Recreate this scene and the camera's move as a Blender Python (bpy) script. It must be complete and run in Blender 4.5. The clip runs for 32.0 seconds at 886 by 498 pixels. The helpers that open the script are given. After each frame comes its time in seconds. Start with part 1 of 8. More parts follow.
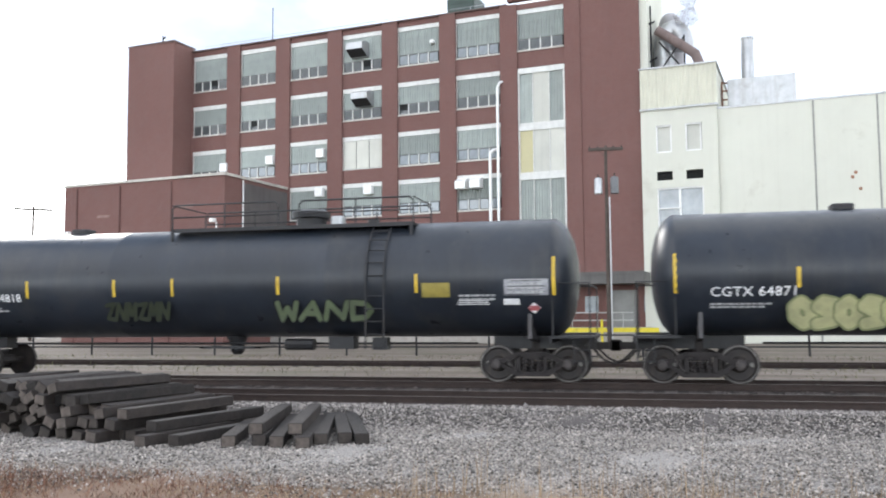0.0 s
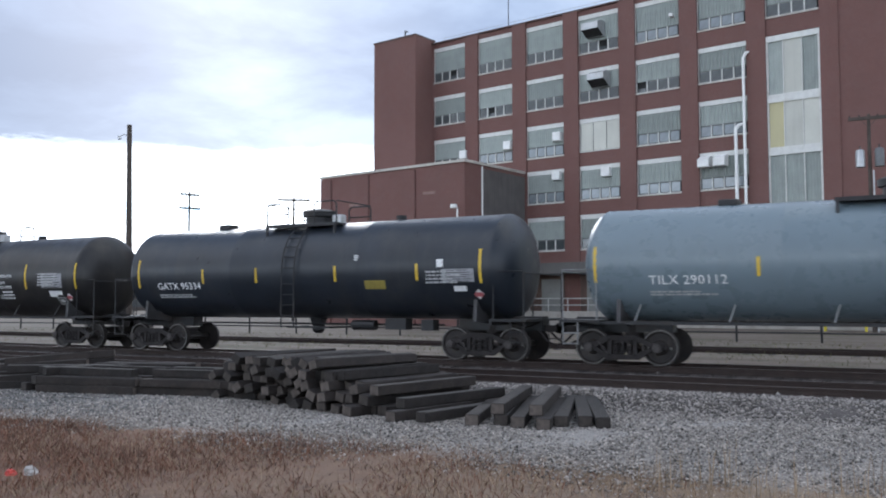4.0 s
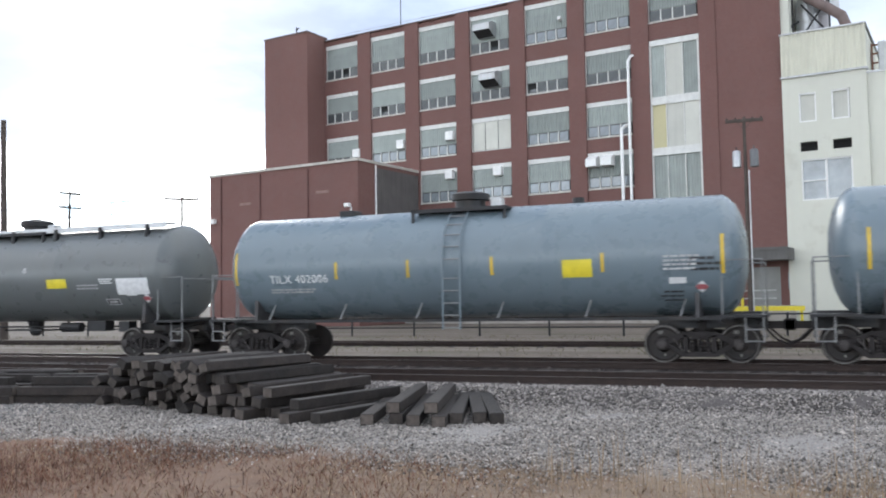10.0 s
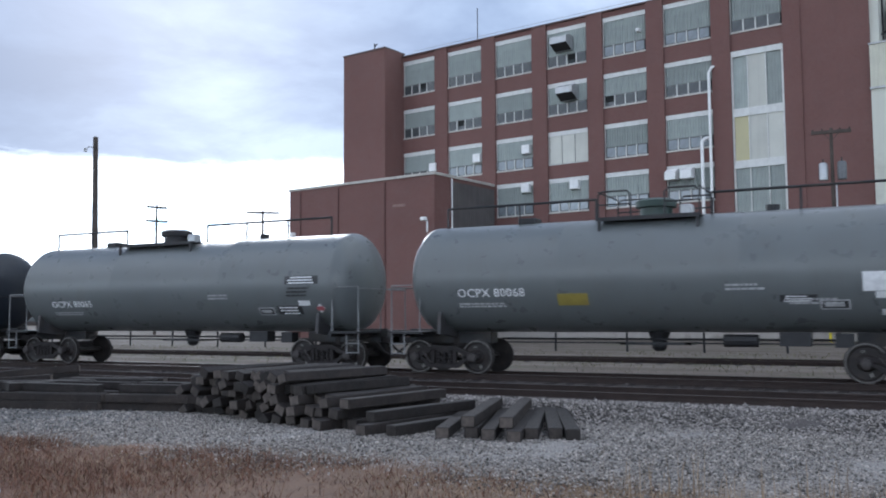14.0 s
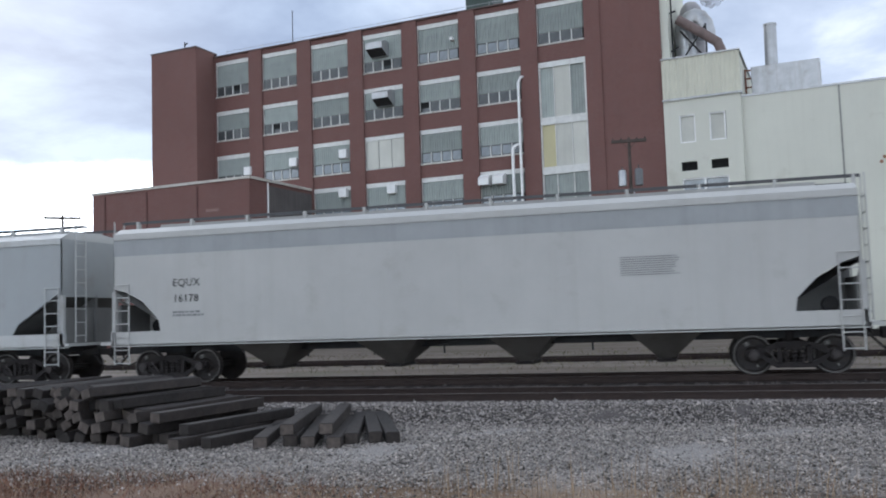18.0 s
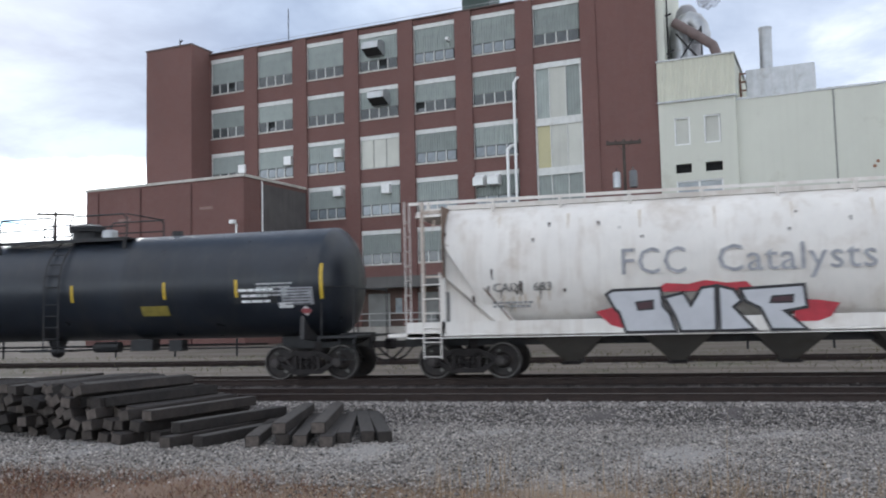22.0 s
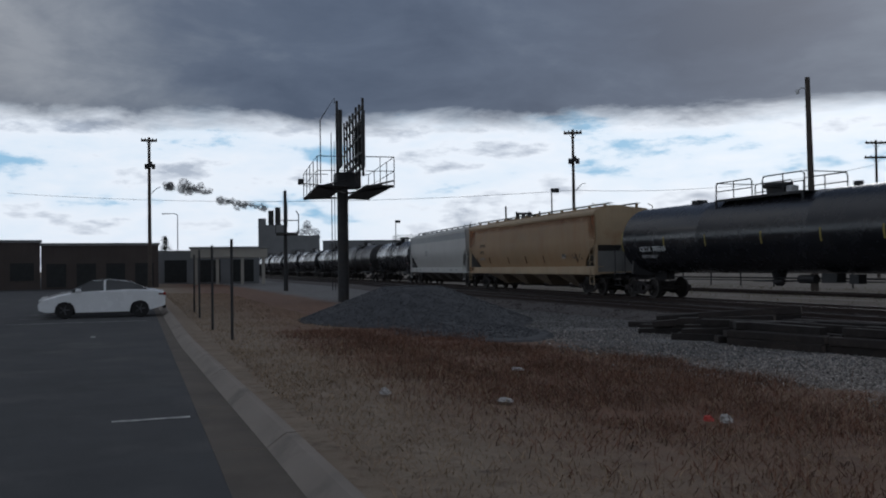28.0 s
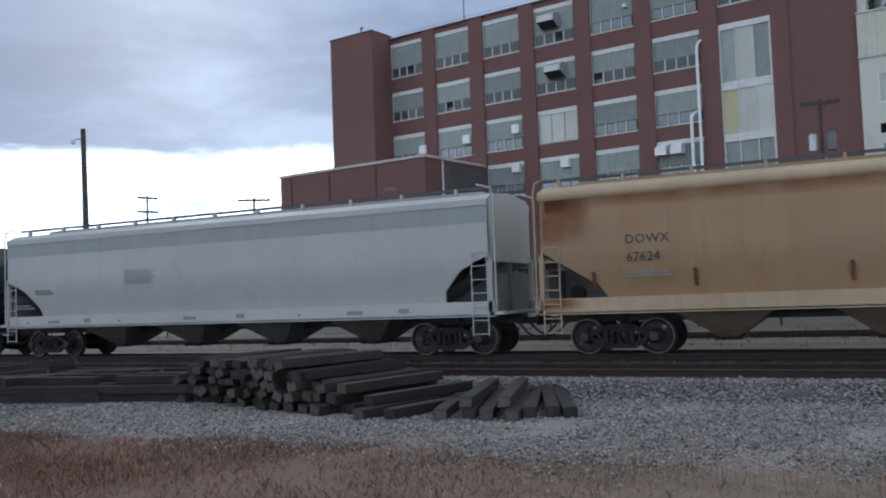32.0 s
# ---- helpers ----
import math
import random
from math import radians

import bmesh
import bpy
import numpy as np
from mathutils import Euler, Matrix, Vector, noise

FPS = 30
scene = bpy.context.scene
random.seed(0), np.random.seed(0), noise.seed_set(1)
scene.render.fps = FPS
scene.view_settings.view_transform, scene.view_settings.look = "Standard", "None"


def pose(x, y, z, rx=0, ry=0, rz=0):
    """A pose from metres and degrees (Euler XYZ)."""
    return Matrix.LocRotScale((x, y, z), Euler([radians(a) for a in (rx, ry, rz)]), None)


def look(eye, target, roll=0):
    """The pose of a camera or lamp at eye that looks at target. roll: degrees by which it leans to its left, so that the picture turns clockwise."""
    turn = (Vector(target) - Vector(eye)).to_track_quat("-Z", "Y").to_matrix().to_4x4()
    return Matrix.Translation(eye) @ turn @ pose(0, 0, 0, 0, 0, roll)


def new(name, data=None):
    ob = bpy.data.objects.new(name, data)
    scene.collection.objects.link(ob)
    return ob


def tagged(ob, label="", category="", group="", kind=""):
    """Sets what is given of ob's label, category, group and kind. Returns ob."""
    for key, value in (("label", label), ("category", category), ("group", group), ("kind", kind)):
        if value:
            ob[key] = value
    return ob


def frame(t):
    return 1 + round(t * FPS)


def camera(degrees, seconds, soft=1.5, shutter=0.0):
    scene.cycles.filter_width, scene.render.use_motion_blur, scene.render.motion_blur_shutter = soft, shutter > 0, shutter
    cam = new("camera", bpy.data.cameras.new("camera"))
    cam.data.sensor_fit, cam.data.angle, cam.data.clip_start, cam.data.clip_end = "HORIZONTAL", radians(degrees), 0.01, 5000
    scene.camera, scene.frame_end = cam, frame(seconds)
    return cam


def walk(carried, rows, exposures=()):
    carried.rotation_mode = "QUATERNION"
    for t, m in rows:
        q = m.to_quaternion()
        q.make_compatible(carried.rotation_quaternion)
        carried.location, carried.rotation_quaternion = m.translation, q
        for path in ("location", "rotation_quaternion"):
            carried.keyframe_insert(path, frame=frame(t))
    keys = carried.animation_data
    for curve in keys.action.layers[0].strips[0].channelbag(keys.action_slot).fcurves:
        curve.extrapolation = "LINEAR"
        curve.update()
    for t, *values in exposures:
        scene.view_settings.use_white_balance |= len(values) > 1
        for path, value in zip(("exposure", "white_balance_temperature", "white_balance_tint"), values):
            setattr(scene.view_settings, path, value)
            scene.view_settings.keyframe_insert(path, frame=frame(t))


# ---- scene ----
cam = camera(53.20, 32.0, soft=1.9, shutter=0.14)
PATH = [  # seconds, pitch from the ground's normal, lean, turn
    (0, 94.54, 0.41, 13.31),
    (0.5, 94.28, 0.83, 16.58),
    (1, 93.78, 0.60, 23.97),
    (1.5, 93.29, 0.43, 27.40),
    (2, 93.22, 0.92, 30.22),
    (2.5, 93.28, 0.56, 30.10),
    (4.5, 93.71, -0.22, 26.98),
    (5, 93.78, -0.26, 23.99),
    (5.5, 93.44, -0.44, 21.61),
    (6, 93.24, -0.09, 20.20),
    (6.5, 93.33, 0.34, 19.09),
    (7, 93.57, -0.08, 19.37),
    (7.5, 93.57, 0.15, 19.31),
    (8, 93.65, 0.71, 20.93),
    (8.5, 93.86, 0.33, 21.49),
    (9, 93.99, 0.12, 20.63),
    (9.5, 93.65, 0.68, 20.46),
    (10, 93.39, 0.95, 21.84),
    (10.5, 93.11, 1.02, 24.35),
    (11, 93.25, 1.10, 26.36),
    (11.5, 93.80, 0.83, 27.56),
    (12, 94.23, 0.29, 27.94),
    (12.5, 94.39, 0.61, 27.09),
    (13, 94.34, 0.59, 26.85),
    (13.5, 94.28, 0.55, 26.73),
    (14, 94.33, 0.37, 26.72),
    (14.5, 94.22, 0.96, 26.59),
    (16.5, 94.63, 1.00, 23.73),
    (17, 94.74, 0.96, 20.38),
    (17.5, 94.58, 1.00, 16.37),
    (18, 94.40, 1.86, 15.06),
    (18.5, 94.39, 2.13, 16.10),
    (19, 94.68, 2.09, 17.31),
    (19.5, 94.79, 1.75, 18.10),
    (20, 94.81, 1.56, 18.41),
    (20.5, 95.08, 0.91, 18.48),
    (21, 95.00, 0.87, 14.88),
    (21.5, 94.64, 1.44, 12.66),
    (22, 94.39, 1.36, 14.63),
    (22.5, 93.97, -0.01, 25.59),
    (23, 93.67, -1.23, 39.25),
    (23.5, 93.41, -1.17, 47.32),
    (24, 92.86, -0.08, 53.77),
    (24.5, 92.56, 0.05, 58.68),
    (26.5, 91.97, 2.64, 61.74),
    (27, 91.78, 2.59, 67.00),
    (27.5, 91.47, 1.62, 70.68),
    (28, 91.09, 0.78, 70.93),
    (28.5, 91.25, 0.44, 63.76),
    (28.8, 91.65, 0.20, 52.10),
    (29, 91.76, 0.04, 44.18),
    (29.5, 92.02, 0.93, 35.41),
    (30, 92.40, 0.99, 35.55),
    (30.5, 92.64, 1.68, 37.37),
    (31, 93.02, 2.22, 36.74),
    (31.5, 93.24, 2.09, 32.53),
    (32, 93.17, 2.09, 26.37),
]
EYE = 1.8
EXPOSURES = [(0, 1.15, 6250, 10), (1.3, 1.1, 6200, 10), (2, 0.42, 5900, 10), (2.5, 0.35, 5750, 10), (5, 0.35, 5750, 10), (6, 0.95, 6150, 10), (7, 1.05, 6200, 10), (8.2, 1.0, 6200, 10), (9, 0.68, 6150, 10), (10, 0.78, 6100, 10), (11, 0.36, 6000, 10), (12, 0.28, 5650, 10), (14, 0.22, 5550, 10), (17, 0.28, 5750, 10), (18.5, 0.2, 5850, 10), (20, 0.45, 6000, 10), (21, 0.3, 6200, 10), (22, 0.3, 6000, 10), (23, 0.15, 5600, 10), (24, -0.3, 5500, 10), (26.5, -1.2, 5650, 10), (27, -1.36, 5650, 10), (28, -1.62, 5800, 10), (29, -1.9, 5650, 10), (30, -0.2, 5500, 10), (31, -0.2, 5450, 10), (32, -0.22, 5500, 10)]
walk(cam, [(t, pose(0, 0, EYE, rx, ry, rz)) for t, rx, ry, rz in PATH], EXPOSURES)

# ---- light: a bright overcast sky, the sun low behind thin cloud on the far side of the tracks ----
SUN_AZ, SUN_EL = 44.0, 24.0
SUN_DIR = Vector((-math.sin(radians(SUN_AZ)) * math.cos(radians(SUN_EL)), math.cos(radians(SUN_AZ)) * math.cos(radians(SUN_EL)), math.sin(radians(SUN_EL))))
world = bpy.data.worlds.new("overcast_sky")
scene.world = world
world.use_nodes = True
wn, wl = world.node_tree.nodes, world.node_tree.links
wn.clear()


def wnode(kind, **settings):
    n = wn.new(kind)
    for key, value in settings.items():
        n.inputs[key].default_value = value
    return n


def wmath(op, a, b=None, c=None):
    n = wn.new("ShaderNodeMath")
    n.operation = op
    for i, s in enumerate((a, b, c)):
        if s is None:
            continue
        if isinstance(s, (int, float)):
            n.inputs[i].default_value = s
        else:
            wl.new(s, n.inputs[i])
    return n.outputs[0]


def wramp(fac, stops):
    n = wn.new("ShaderNodeValToRGB")
    while len(n.color_ramp.elements) < len(stops):
        n.color_ramp.elements.new(0.5)
    for e, (p, c) in zip(n.color_ramp.elements, stops):
        e.position, e.color = p, (*c, 1)
    wl.new(fac, n.inputs[0])
    return n.outputs[0]


def wmix(kind, fac, a, b):
    n = wn.new("ShaderNodeMix")
    n.data_type, n.blend_type = "RGBA", kind
    n.clamp_factor = True
    for i, s in ((0, fac), (6, a), (7, b)):
        if isinstance(s, (int, float)):
            n.inputs[i].default_value = s
        elif isinstance(s, tuple):
            n.inputs[i].default_value = (*s, 1)
        else:
            wl.new(s, n.inputs[i])
    return n.outputs[2]


way = wn.new("ShaderNodeTexCoord").outputs["Generated"]
sep = wn.new("ShaderNodeSeparateXYZ")
wl.new(way, sep.inputs[0])
up = wmath("MAXIMUM", sep.outputs[2], 0.0)
# a flat cloud deck seen in perspective
deck = wn.new("ShaderNodeCombineXYZ")
lift = wmath("ADD", up, 0.16)
wl.new(wmath("DIVIDE", sep.outputs[0], lift), deck.inputs[0])
wl.new(wmath("DIVIDE", sep.outputs[1], lift), deck.inputs[1])
big = wnode("ShaderNodeTexNoise", Scale=0.62, Detail=6.0, Roughness=0.52, Distortion=0.35)
small = wnode("ShaderNodeTexNoise", Scale=2.3, Detail=7.0, Roughness=0.6, Distortion=0.3)
wl.new(deck.outputs[0], big.inputs["Vector"])
wl.new(deck.outputs[0], small.inputs["Vector"])
dot = wn.new("ShaderNodeVectorMath")
dot.operation = "DOT_PRODUCT"
dot.inputs[1].default_value = SUN_DIR
wl.new(way, dot.inputs[0])
glow = wmath("POWER", wmath("MAXIMUM", dot.outputs["Value"], 0.0), 40.0)
wide = wmath("POWER", wmath("MAXIMUM", dot.outputs["Value"], 0.0), 5.0)
thick = wmath("ADD", wmath("MULTIPLY", big.outputs[0], 0.7), wmath("MULTIPLY", small.outputs[0], 0.3))


def wstep(v, lo, hi):
    n = wn.new("ShaderNodeMapRange")
    n.interpolation_type = "SMOOTHSTEP"
    n.inputs[1].default_value, n.inputs[2].default_value = lo, hi
    wl.new(v, n.inputs[0])
    return n.outputs[0]


# the deck is thin overhead and behind the camera, heavy and dark in the west
folds = wramp(thick, [(0.38, (1.9, 1.75, 1.55)), (0.46, (1.25, 1.2, 1.14)), (0.52, (0.85, 0.86, 0.9)), (0.60, (0.6, 0.63, 0.7))])
west = wstep(wmath("ADD", wmath("MULTIPLY", sep.outputs[0], -1.0), wmath("MULTIPLY", wmath("SUBTRACT", big.outputs[0], 0.5), 0.25)), 0.78, 0.97)
tone = wmix("MIX", west, (0.290, 0.372, 0.51), (0.38, 0.456, 0.58))
behind = wmix("MIX", wstep(up, 0.12, 0.75), (0.60, 0.62, 0.66), (1.4, 1.42, 1.45))
tone = wmix("MIX", wstep(sep.outputs[1], 0.25, -0.45), tone, behind)
tone = wmix("MIX", wstep(sep.outputs[0], -0.42, 0.0), tone, (0.78, 0.83, 0.90))
cloud = wmix("MULTIPLY", 1.0, tone, folds)
# the deck ends above the horizon, where bright cumulus and blue gaps show
gap = wmath("ADD", up, wmath("MULTIPLY", wmath("SUBTRACT", small.outputs[0], 0.5), 0.05))
low = wnode("ShaderNodeTexNoise", Scale=7.0, Detail=7.0, Roughness=0.6)
lowmap = wn.new("ShaderNodeMapping")
lowmap.inputs["Scale"].default_value = (1, 1, 3.4)
wl.new(way, lowmap.inputs[0])
wl.new(lowmap.outputs[0], low.inputs["Vector"])
band = wramp(low.outputs[0], [(0.35, (1.1, 1.75, 2.2)), (0.43, (2.6, 2.75, 2.8)), (0.56, (2.9, 2.9, 2.85)), (0.66, (1.5, 1.58, 1.7))])
share = wramp(gap, [(0.148, (0, 0, 0)), (0.172, (1, 1, 1))])
dome = wmix("MIX", share, band, cloud)
dome = wmix("ADD", wmath("MULTIPLY", glow, 0.15), dome, (1.0, 0.98, 0.93))
dome = wmix("ADD", wmath("MULTIPLY", wide, 0.06), dome, (0.9, 0.95, 1.0))
sky = wn.new("ShaderNodeTexSky")
sky.sky_type, sky.sun_disc = "NISHITA", False
sky.sun_elevation, sky.sun_rotation = radians(SUN_EL), radians(-SUN_AZ)
sky.dust_density = 2.0
skyb = wmix("MULTIPLY", 1.0, sky.outputs[0], (0.07, 0.07, 0.07))
final = wmix("MIX", 0.9, skyb, dome)
bg = wn.new("ShaderNodeBackground")
bg.inputs["Strength"].default_value = 1.0
wl.new(final, bg.inputs[0])
wout = wn.new("ShaderNodeOutputWorld")
wl.new(bg.outputs[0], wout.inputs[0])

sun_data = bpy.data.lights.new("sun", "SUN")
sun_data.energy, sun_data.angle, sun_data.color = 0.7, radians(16), (1.0, 0.95, 0.87)
sun = new("sun", sun_data)
sun.matrix_world = look(SUN_DIR * 200, (0, 0, 0))

# ---- materials ----
MATS = {}


def mat(name, color, rough=0.6, metal=0.0, var=0.25, scale=3.0, bump=0.0, bump_scale=40.0, dirt=None, dirt_amount=0.0, dirt_scale=1.2,
        random_tone=0.0, island=0.0, streak=0.0, spec=0.5, alpha=1.0, coat=0.0):
    """A node material: a base colour that varies at two scales, stains, streaks that run down, and fine relief."""
    if name in MATS:
        return MATS[name]
    m = bpy.data.materials.new(name)
    m.use_nodes = True
    nt = m.node_tree
    n, l = nt.nodes, nt.links
    b = n["Principled BSDF"]
    b.inputs["Metallic"].default_value = metal
    b.inputs["Specular IOR Level"].default_value = spec
    b.inputs["Coat Weight"].default_value = coat
    co = n.new("ShaderNodeTexCoord").outputs["Object"]

    def noise_at(s, detail=5.0, stretch=None):
        t = n.new("ShaderNodeTexNoise")
        t.inputs["Scale"].default_value, t.inputs["Detail"].default_value, t.inputs["Roughness"].default_value = s, detail, 0.62
        if stretch:
            mp = n.new("ShaderNodeMapping")
            mp.inputs["Scale"].default_value = stretch
            l.new(co, mp.inputs[0])
            l.new(mp.outputs[0], t.inputs["Vector"])
        else:
            l.new(co, t.inputs["Vector"])
        return t.outputs[0]

    def mix(kind, fac, a, c):
        x = n.new("ShaderNodeMix")
        x.data_type, x.blend_type = "RGBA", kind
        for i, s in ((0, fac), (6, a), (7, c)):
            if isinstance(s, (int, float)):
                x.inputs[i].default_value = s
            elif isinstance(s, tuple):
                x.inputs[i].default_value = (*s, 1)
            else:
                l.new(s, x.inputs[i])
        return x.outputs[2]

    def remap(s, lo, hi, a, c):
        x = n.new("ShaderNodeMapRange")
        x.inputs[1].default_value, x.inputs[2].default_value, x.inputs[3].default_value, x.inputs[4].default_value = lo, hi, a, c
        l.new(s, x.inputs[0])
        return x.outputs[0]

    lo, hi = tuple(c * (1 - var) for c in color), tuple(min(1, c * (1 + var)) for c in color)
    base = mix("MIX", remap(noise_at(scale), 0.3, 0.7, 0, 1), lo, hi)
    base = mix("MULTIPLY", 0.5 * min(1, var * 2), base, mix("MIX", remap(noise_at(scale * 9, 4), 0.3, 0.7, 0, 1), (0.7, 0.7, 0.7), (1, 1, 1)))
    if dirt:
        base = mix("MIX", remap(noise_at(dirt_scale, 7), 0.62 - 0.35 * dirt_amount, 0.78 - 0.2 * dirt_amount, 0, min(1, 0.3 + dirt_amount)), base, dirt)
    if streak:
        base = mix("MIX", remap(noise_at(1.0, 5, (3.0, 3.0, 0.16)), 0.5, 0.75, 0, streak), base, dirt or tuple(c * 0.4 for c in color))
    if random_tone:
        info = n.new("ShaderNodeObjectInfo").outputs["Random"]
        base = mix("MULTIPLY", 1.0, base, mix("MIX", info, (1 - random_tone,) * 3, (1 + random_tone * 0.4,) * 3))
    if island:
        geo = n.new("ShaderNodeNewGeometry").outputs["Random Per Island"]
        base = mix("MULTIPLY", 1.0, base, mix("MIX", geo, (1 - island,) * 3, (1 + island,) * 3))
    l.new(base, b.inputs["Base Color"])
    l.new(remap(noise_at(scale * 4), 0.25, 0.75, max(0.03, rough - 0.12), min(1, rough + 0.12)), b.inputs["Roughness"])
    if bump:
        bp = n.new("ShaderNodeBump")
        bp.inputs["Strength"].default_value, bp.inputs["Distance"].default_value = min(1, bump), 0.02
        l.new(noise_at(bump_scale, 4), bp.inputs["Height"])
        l.new(bp.outputs[0], b.inputs["Normal"])
    MATS[name] = m
    return m


def brick_mat(name, a, c, mortar, size=1.0):
    if name in MATS:
        return MATS[name]
    m = mat(name, a, 0.85, var=0.12, scale=0.25, dirt=tuple(v * 0.55 for v in a), dirt_amount=0.12, dirt_scale=0.22, streak=0.25)
    n, l = m.node_tree.nodes, m.node_tree.links
    b = n["Principled BSDF"]
    old = b.inputs["Base Color"].links[0].from_socket
    co = n.new("ShaderNodeTexCoord")
    s = n.new("ShaderNodeSeparateXYZ")
    l.new(co.outputs["Object"], s.inputs[0])
    add = n.new("ShaderNodeMath")
    l.new(s.outputs[0], add.inputs[0])
    l.new(s.outputs[1], add.inputs[1])
    comb = n.new("ShaderNodeCombineXYZ")
    l.new(add.outputs[0], comb.inputs[0])
    l.new(s.outputs[2], comb.inputs[1])
    t = n.new("ShaderNodeTexBrick")
    t.inputs["Scale"].default_value = 1.0
    t.inputs["Brick Width"].default_value, t.inputs["Row Height"].default_value, t.inputs["Mortar Size"].default_value = 0.215 * size, 0.075 * size, 0.008 * size
    t.inputs["Color1"].default_value, t.inputs["Color2"].default_value, t.inputs["Mortar"].default_value = (*a, 1), (*c, 1), (*mortar, 1)
    l.new(comb.outputs[0], t.inputs["Vector"])
    x = n.new("ShaderNodeMix")
    x.data_type = "RGBA"
    x.inputs[0].default_value = 0.55
    l.new(old, x.inputs[6])
    l.new(t.outputs["Color"], x.inputs[7])
    l.new(x.outputs[2], b.inputs["Base Color"])
    bp = n.new("ShaderNodeBump")
    bp.inputs["Strength"].default_value, bp.inputs["Distance"].default_value = 0.5, 0.01
    bp.invert = True
    l.new(t.outputs["Fac"], bp.inputs["Height"])
    l.new(bp.outputs[0], b.inputs["Normal"])
    return m


def glass_mat(name, tint, rough=0.12):
    """Dull window glass; what shows in it, room or sky, is put into the tint."""
    if name in MATS:
        return MATS[name]
    m = mat(name, tint, rough, var=0.3, scale=0.8, spec=0.8)
    return m


BRICK = brick_mat("red_brick", (0.172, 0.082, 0.070), (0.132, 0.064, 0.056), (0.19, 0.13, 0.115))
BRICK_CAP = mat("weathered_metal_coping", (0.10, 0.066, 0.058), 0.6, var=0.2, scale=0.6)
STONE = mat("pale_stone", (0.52, 0.49, 0.44), 0.8, var=0.12, scale=0.7, dirt=(0.2, 0.18, 0.16), dirt_amount=0.2, streak=0.2)
WHITE_FRAME = mat("white_window_paint", (0.66, 0.66, 0.63), 0.5, var=0.1, scale=2, dirt=(0.3, 0.27, 0.23), dirt_amount=0.2)
FIBRE = mat("corrugated_fibreglass_panel", (0.325, 0.36, 0.335), 0.5, var=0.12, scale=1.0, random_tone=0.25, streak=0.2, dirt=(0.22, 0.24, 0.23), dirt_amount=0.2)
CREAM = mat("cream_infill_panel", (0.55, 0.55, 0.49), 0.6, var=0.08, scale=0.6, random_tone=0.2, streak=0.15)
YELLOWISH = mat("yellowed_infill_panel", (0.5, 0.46, 0.27), 0.6, var=0.08, scale=0.6)
PANE = glass_mat("dim_window_glass", (0.075, 0.085, 0.088))
# The pale tint paints in the sky's reflection.
PANE_BLUE = glass_mat("painted_reflection_glass", (0.25, 0.28, 0.3))
WHITE_WALL = mat("cream_painted_wall", (0.60, 0.60, 0.52), 0.75, var=0.06, scale=0.15, dirt=(0.3, 0.27, 0.2), dirt_amount=0.1, dirt_scale=0.4, streak=0.07, bump=0.15, bump_scale=6)
CREAM_METAL = mat("cream_corrugated_metal", (0.58, 0.57, 0.46), 0.6, var=0.08, scale=0.4, streak=0.3)
GALV = mat("galvanised_steel", (0.45, 0.46, 0.47), 0.42, 0.6, var=0.15, scale=1.5, dirt=(0.2, 0.15, 0.1), dirt_amount=0.2, streak=0.3)
DARK_METAL = mat("dark_painted_steel", (0.02, 0.02, 0.022), 0.55, 0.2, var=0.3, scale=4, dirt=(0.05, 0.036, 0.026), dirt_amount=0.3)
WHITE_PIPE = mat("white_painted_pipe", (0.78, 0.78, 0.76), 0.4, var=0.08, scale=2)
GREEN_BOX = mat("dark_green_tank_paint", (0.035, 0.06, 0.05), 0.5, var=0.25, scale=1)
YELLOW = mat("yellow_safety_paint", (0.64, 0.43, 0.03), 0.45, var=0.2, scale=6, dirt=(0.2, 0.12, 0.03), dirt_amount=0.3)
YELLOW_DULL = mat("faded_yellow_panel_paint", (0.27, 0.215, 0.045), 0.5, var=0.2, scale=5, dirt=(0.12, 0.1, 0.04), dirt_amount=0.3)
YELLOW_PANEL = mat("yellow_panel_paint", (0.68, 0.56, 0.03), 0.45, var=0.15, scale=5, dirt=(0.3, 0.24, 0.05), dirt_amount=0.2)
LETTER = mat("white_lettering_paint", (0.85, 0.85, 0.84), 0.55, var=0.2, scale=8)
DARK_LETTER = mat("black_lettering_paint", (0.03, 0.03, 0.032), 0.55, var=0.2, scale=8)
GREY_LETTER = mat("faded_grey_lettering_paint", (0.33, 0.33, 0.35), 0.6, var=0.3, scale=6)
RED_SIGN = mat("red_placard", (0.40, 0.11, 0.12), 0.5, var=0.15, scale=8)
WHITE_SIGN = mat("white_placard", (0.72, 0.72, 0.72), 0.5, var=0.15, scale=8)
BLACK_TANK = mat("black_tank_paint", (0.011, 0.012, 0.016), 0.24, var=0.3, scale=0.6, dirt=(0.035, 0.033, 0.032), dirt_amount=0.25, dirt_scale=0.5, streak=0.3, spec=0.55)
NAVY_TANK = mat("faded_black_tank_paint", (0.019, 0.0235, 0.032), 0.36, var=0.3, scale=0.6, dirt=(0.05, 0.048, 0.046), dirt_amount=0.3, dirt_scale=0.5, streak=0.35, spec=0.4)
BROWN_TANK = mat("dusty_black_tank_paint", (0.019, 0.018, 0.0185), 0.4, var=0.3, scale=0.6, dirt=(0.05, 0.043, 0.036), dirt_amount=0.3, streak=0.35, spec=0.4)
PALE_TANK = mat("pale_blue_tank_paint", (0.154, 0.194, 0.221), 0.3, var=0.05, scale=0.5, dirt=(0.14, 0.17, 0.18), dirt_amount=0.1, streak=0.25)
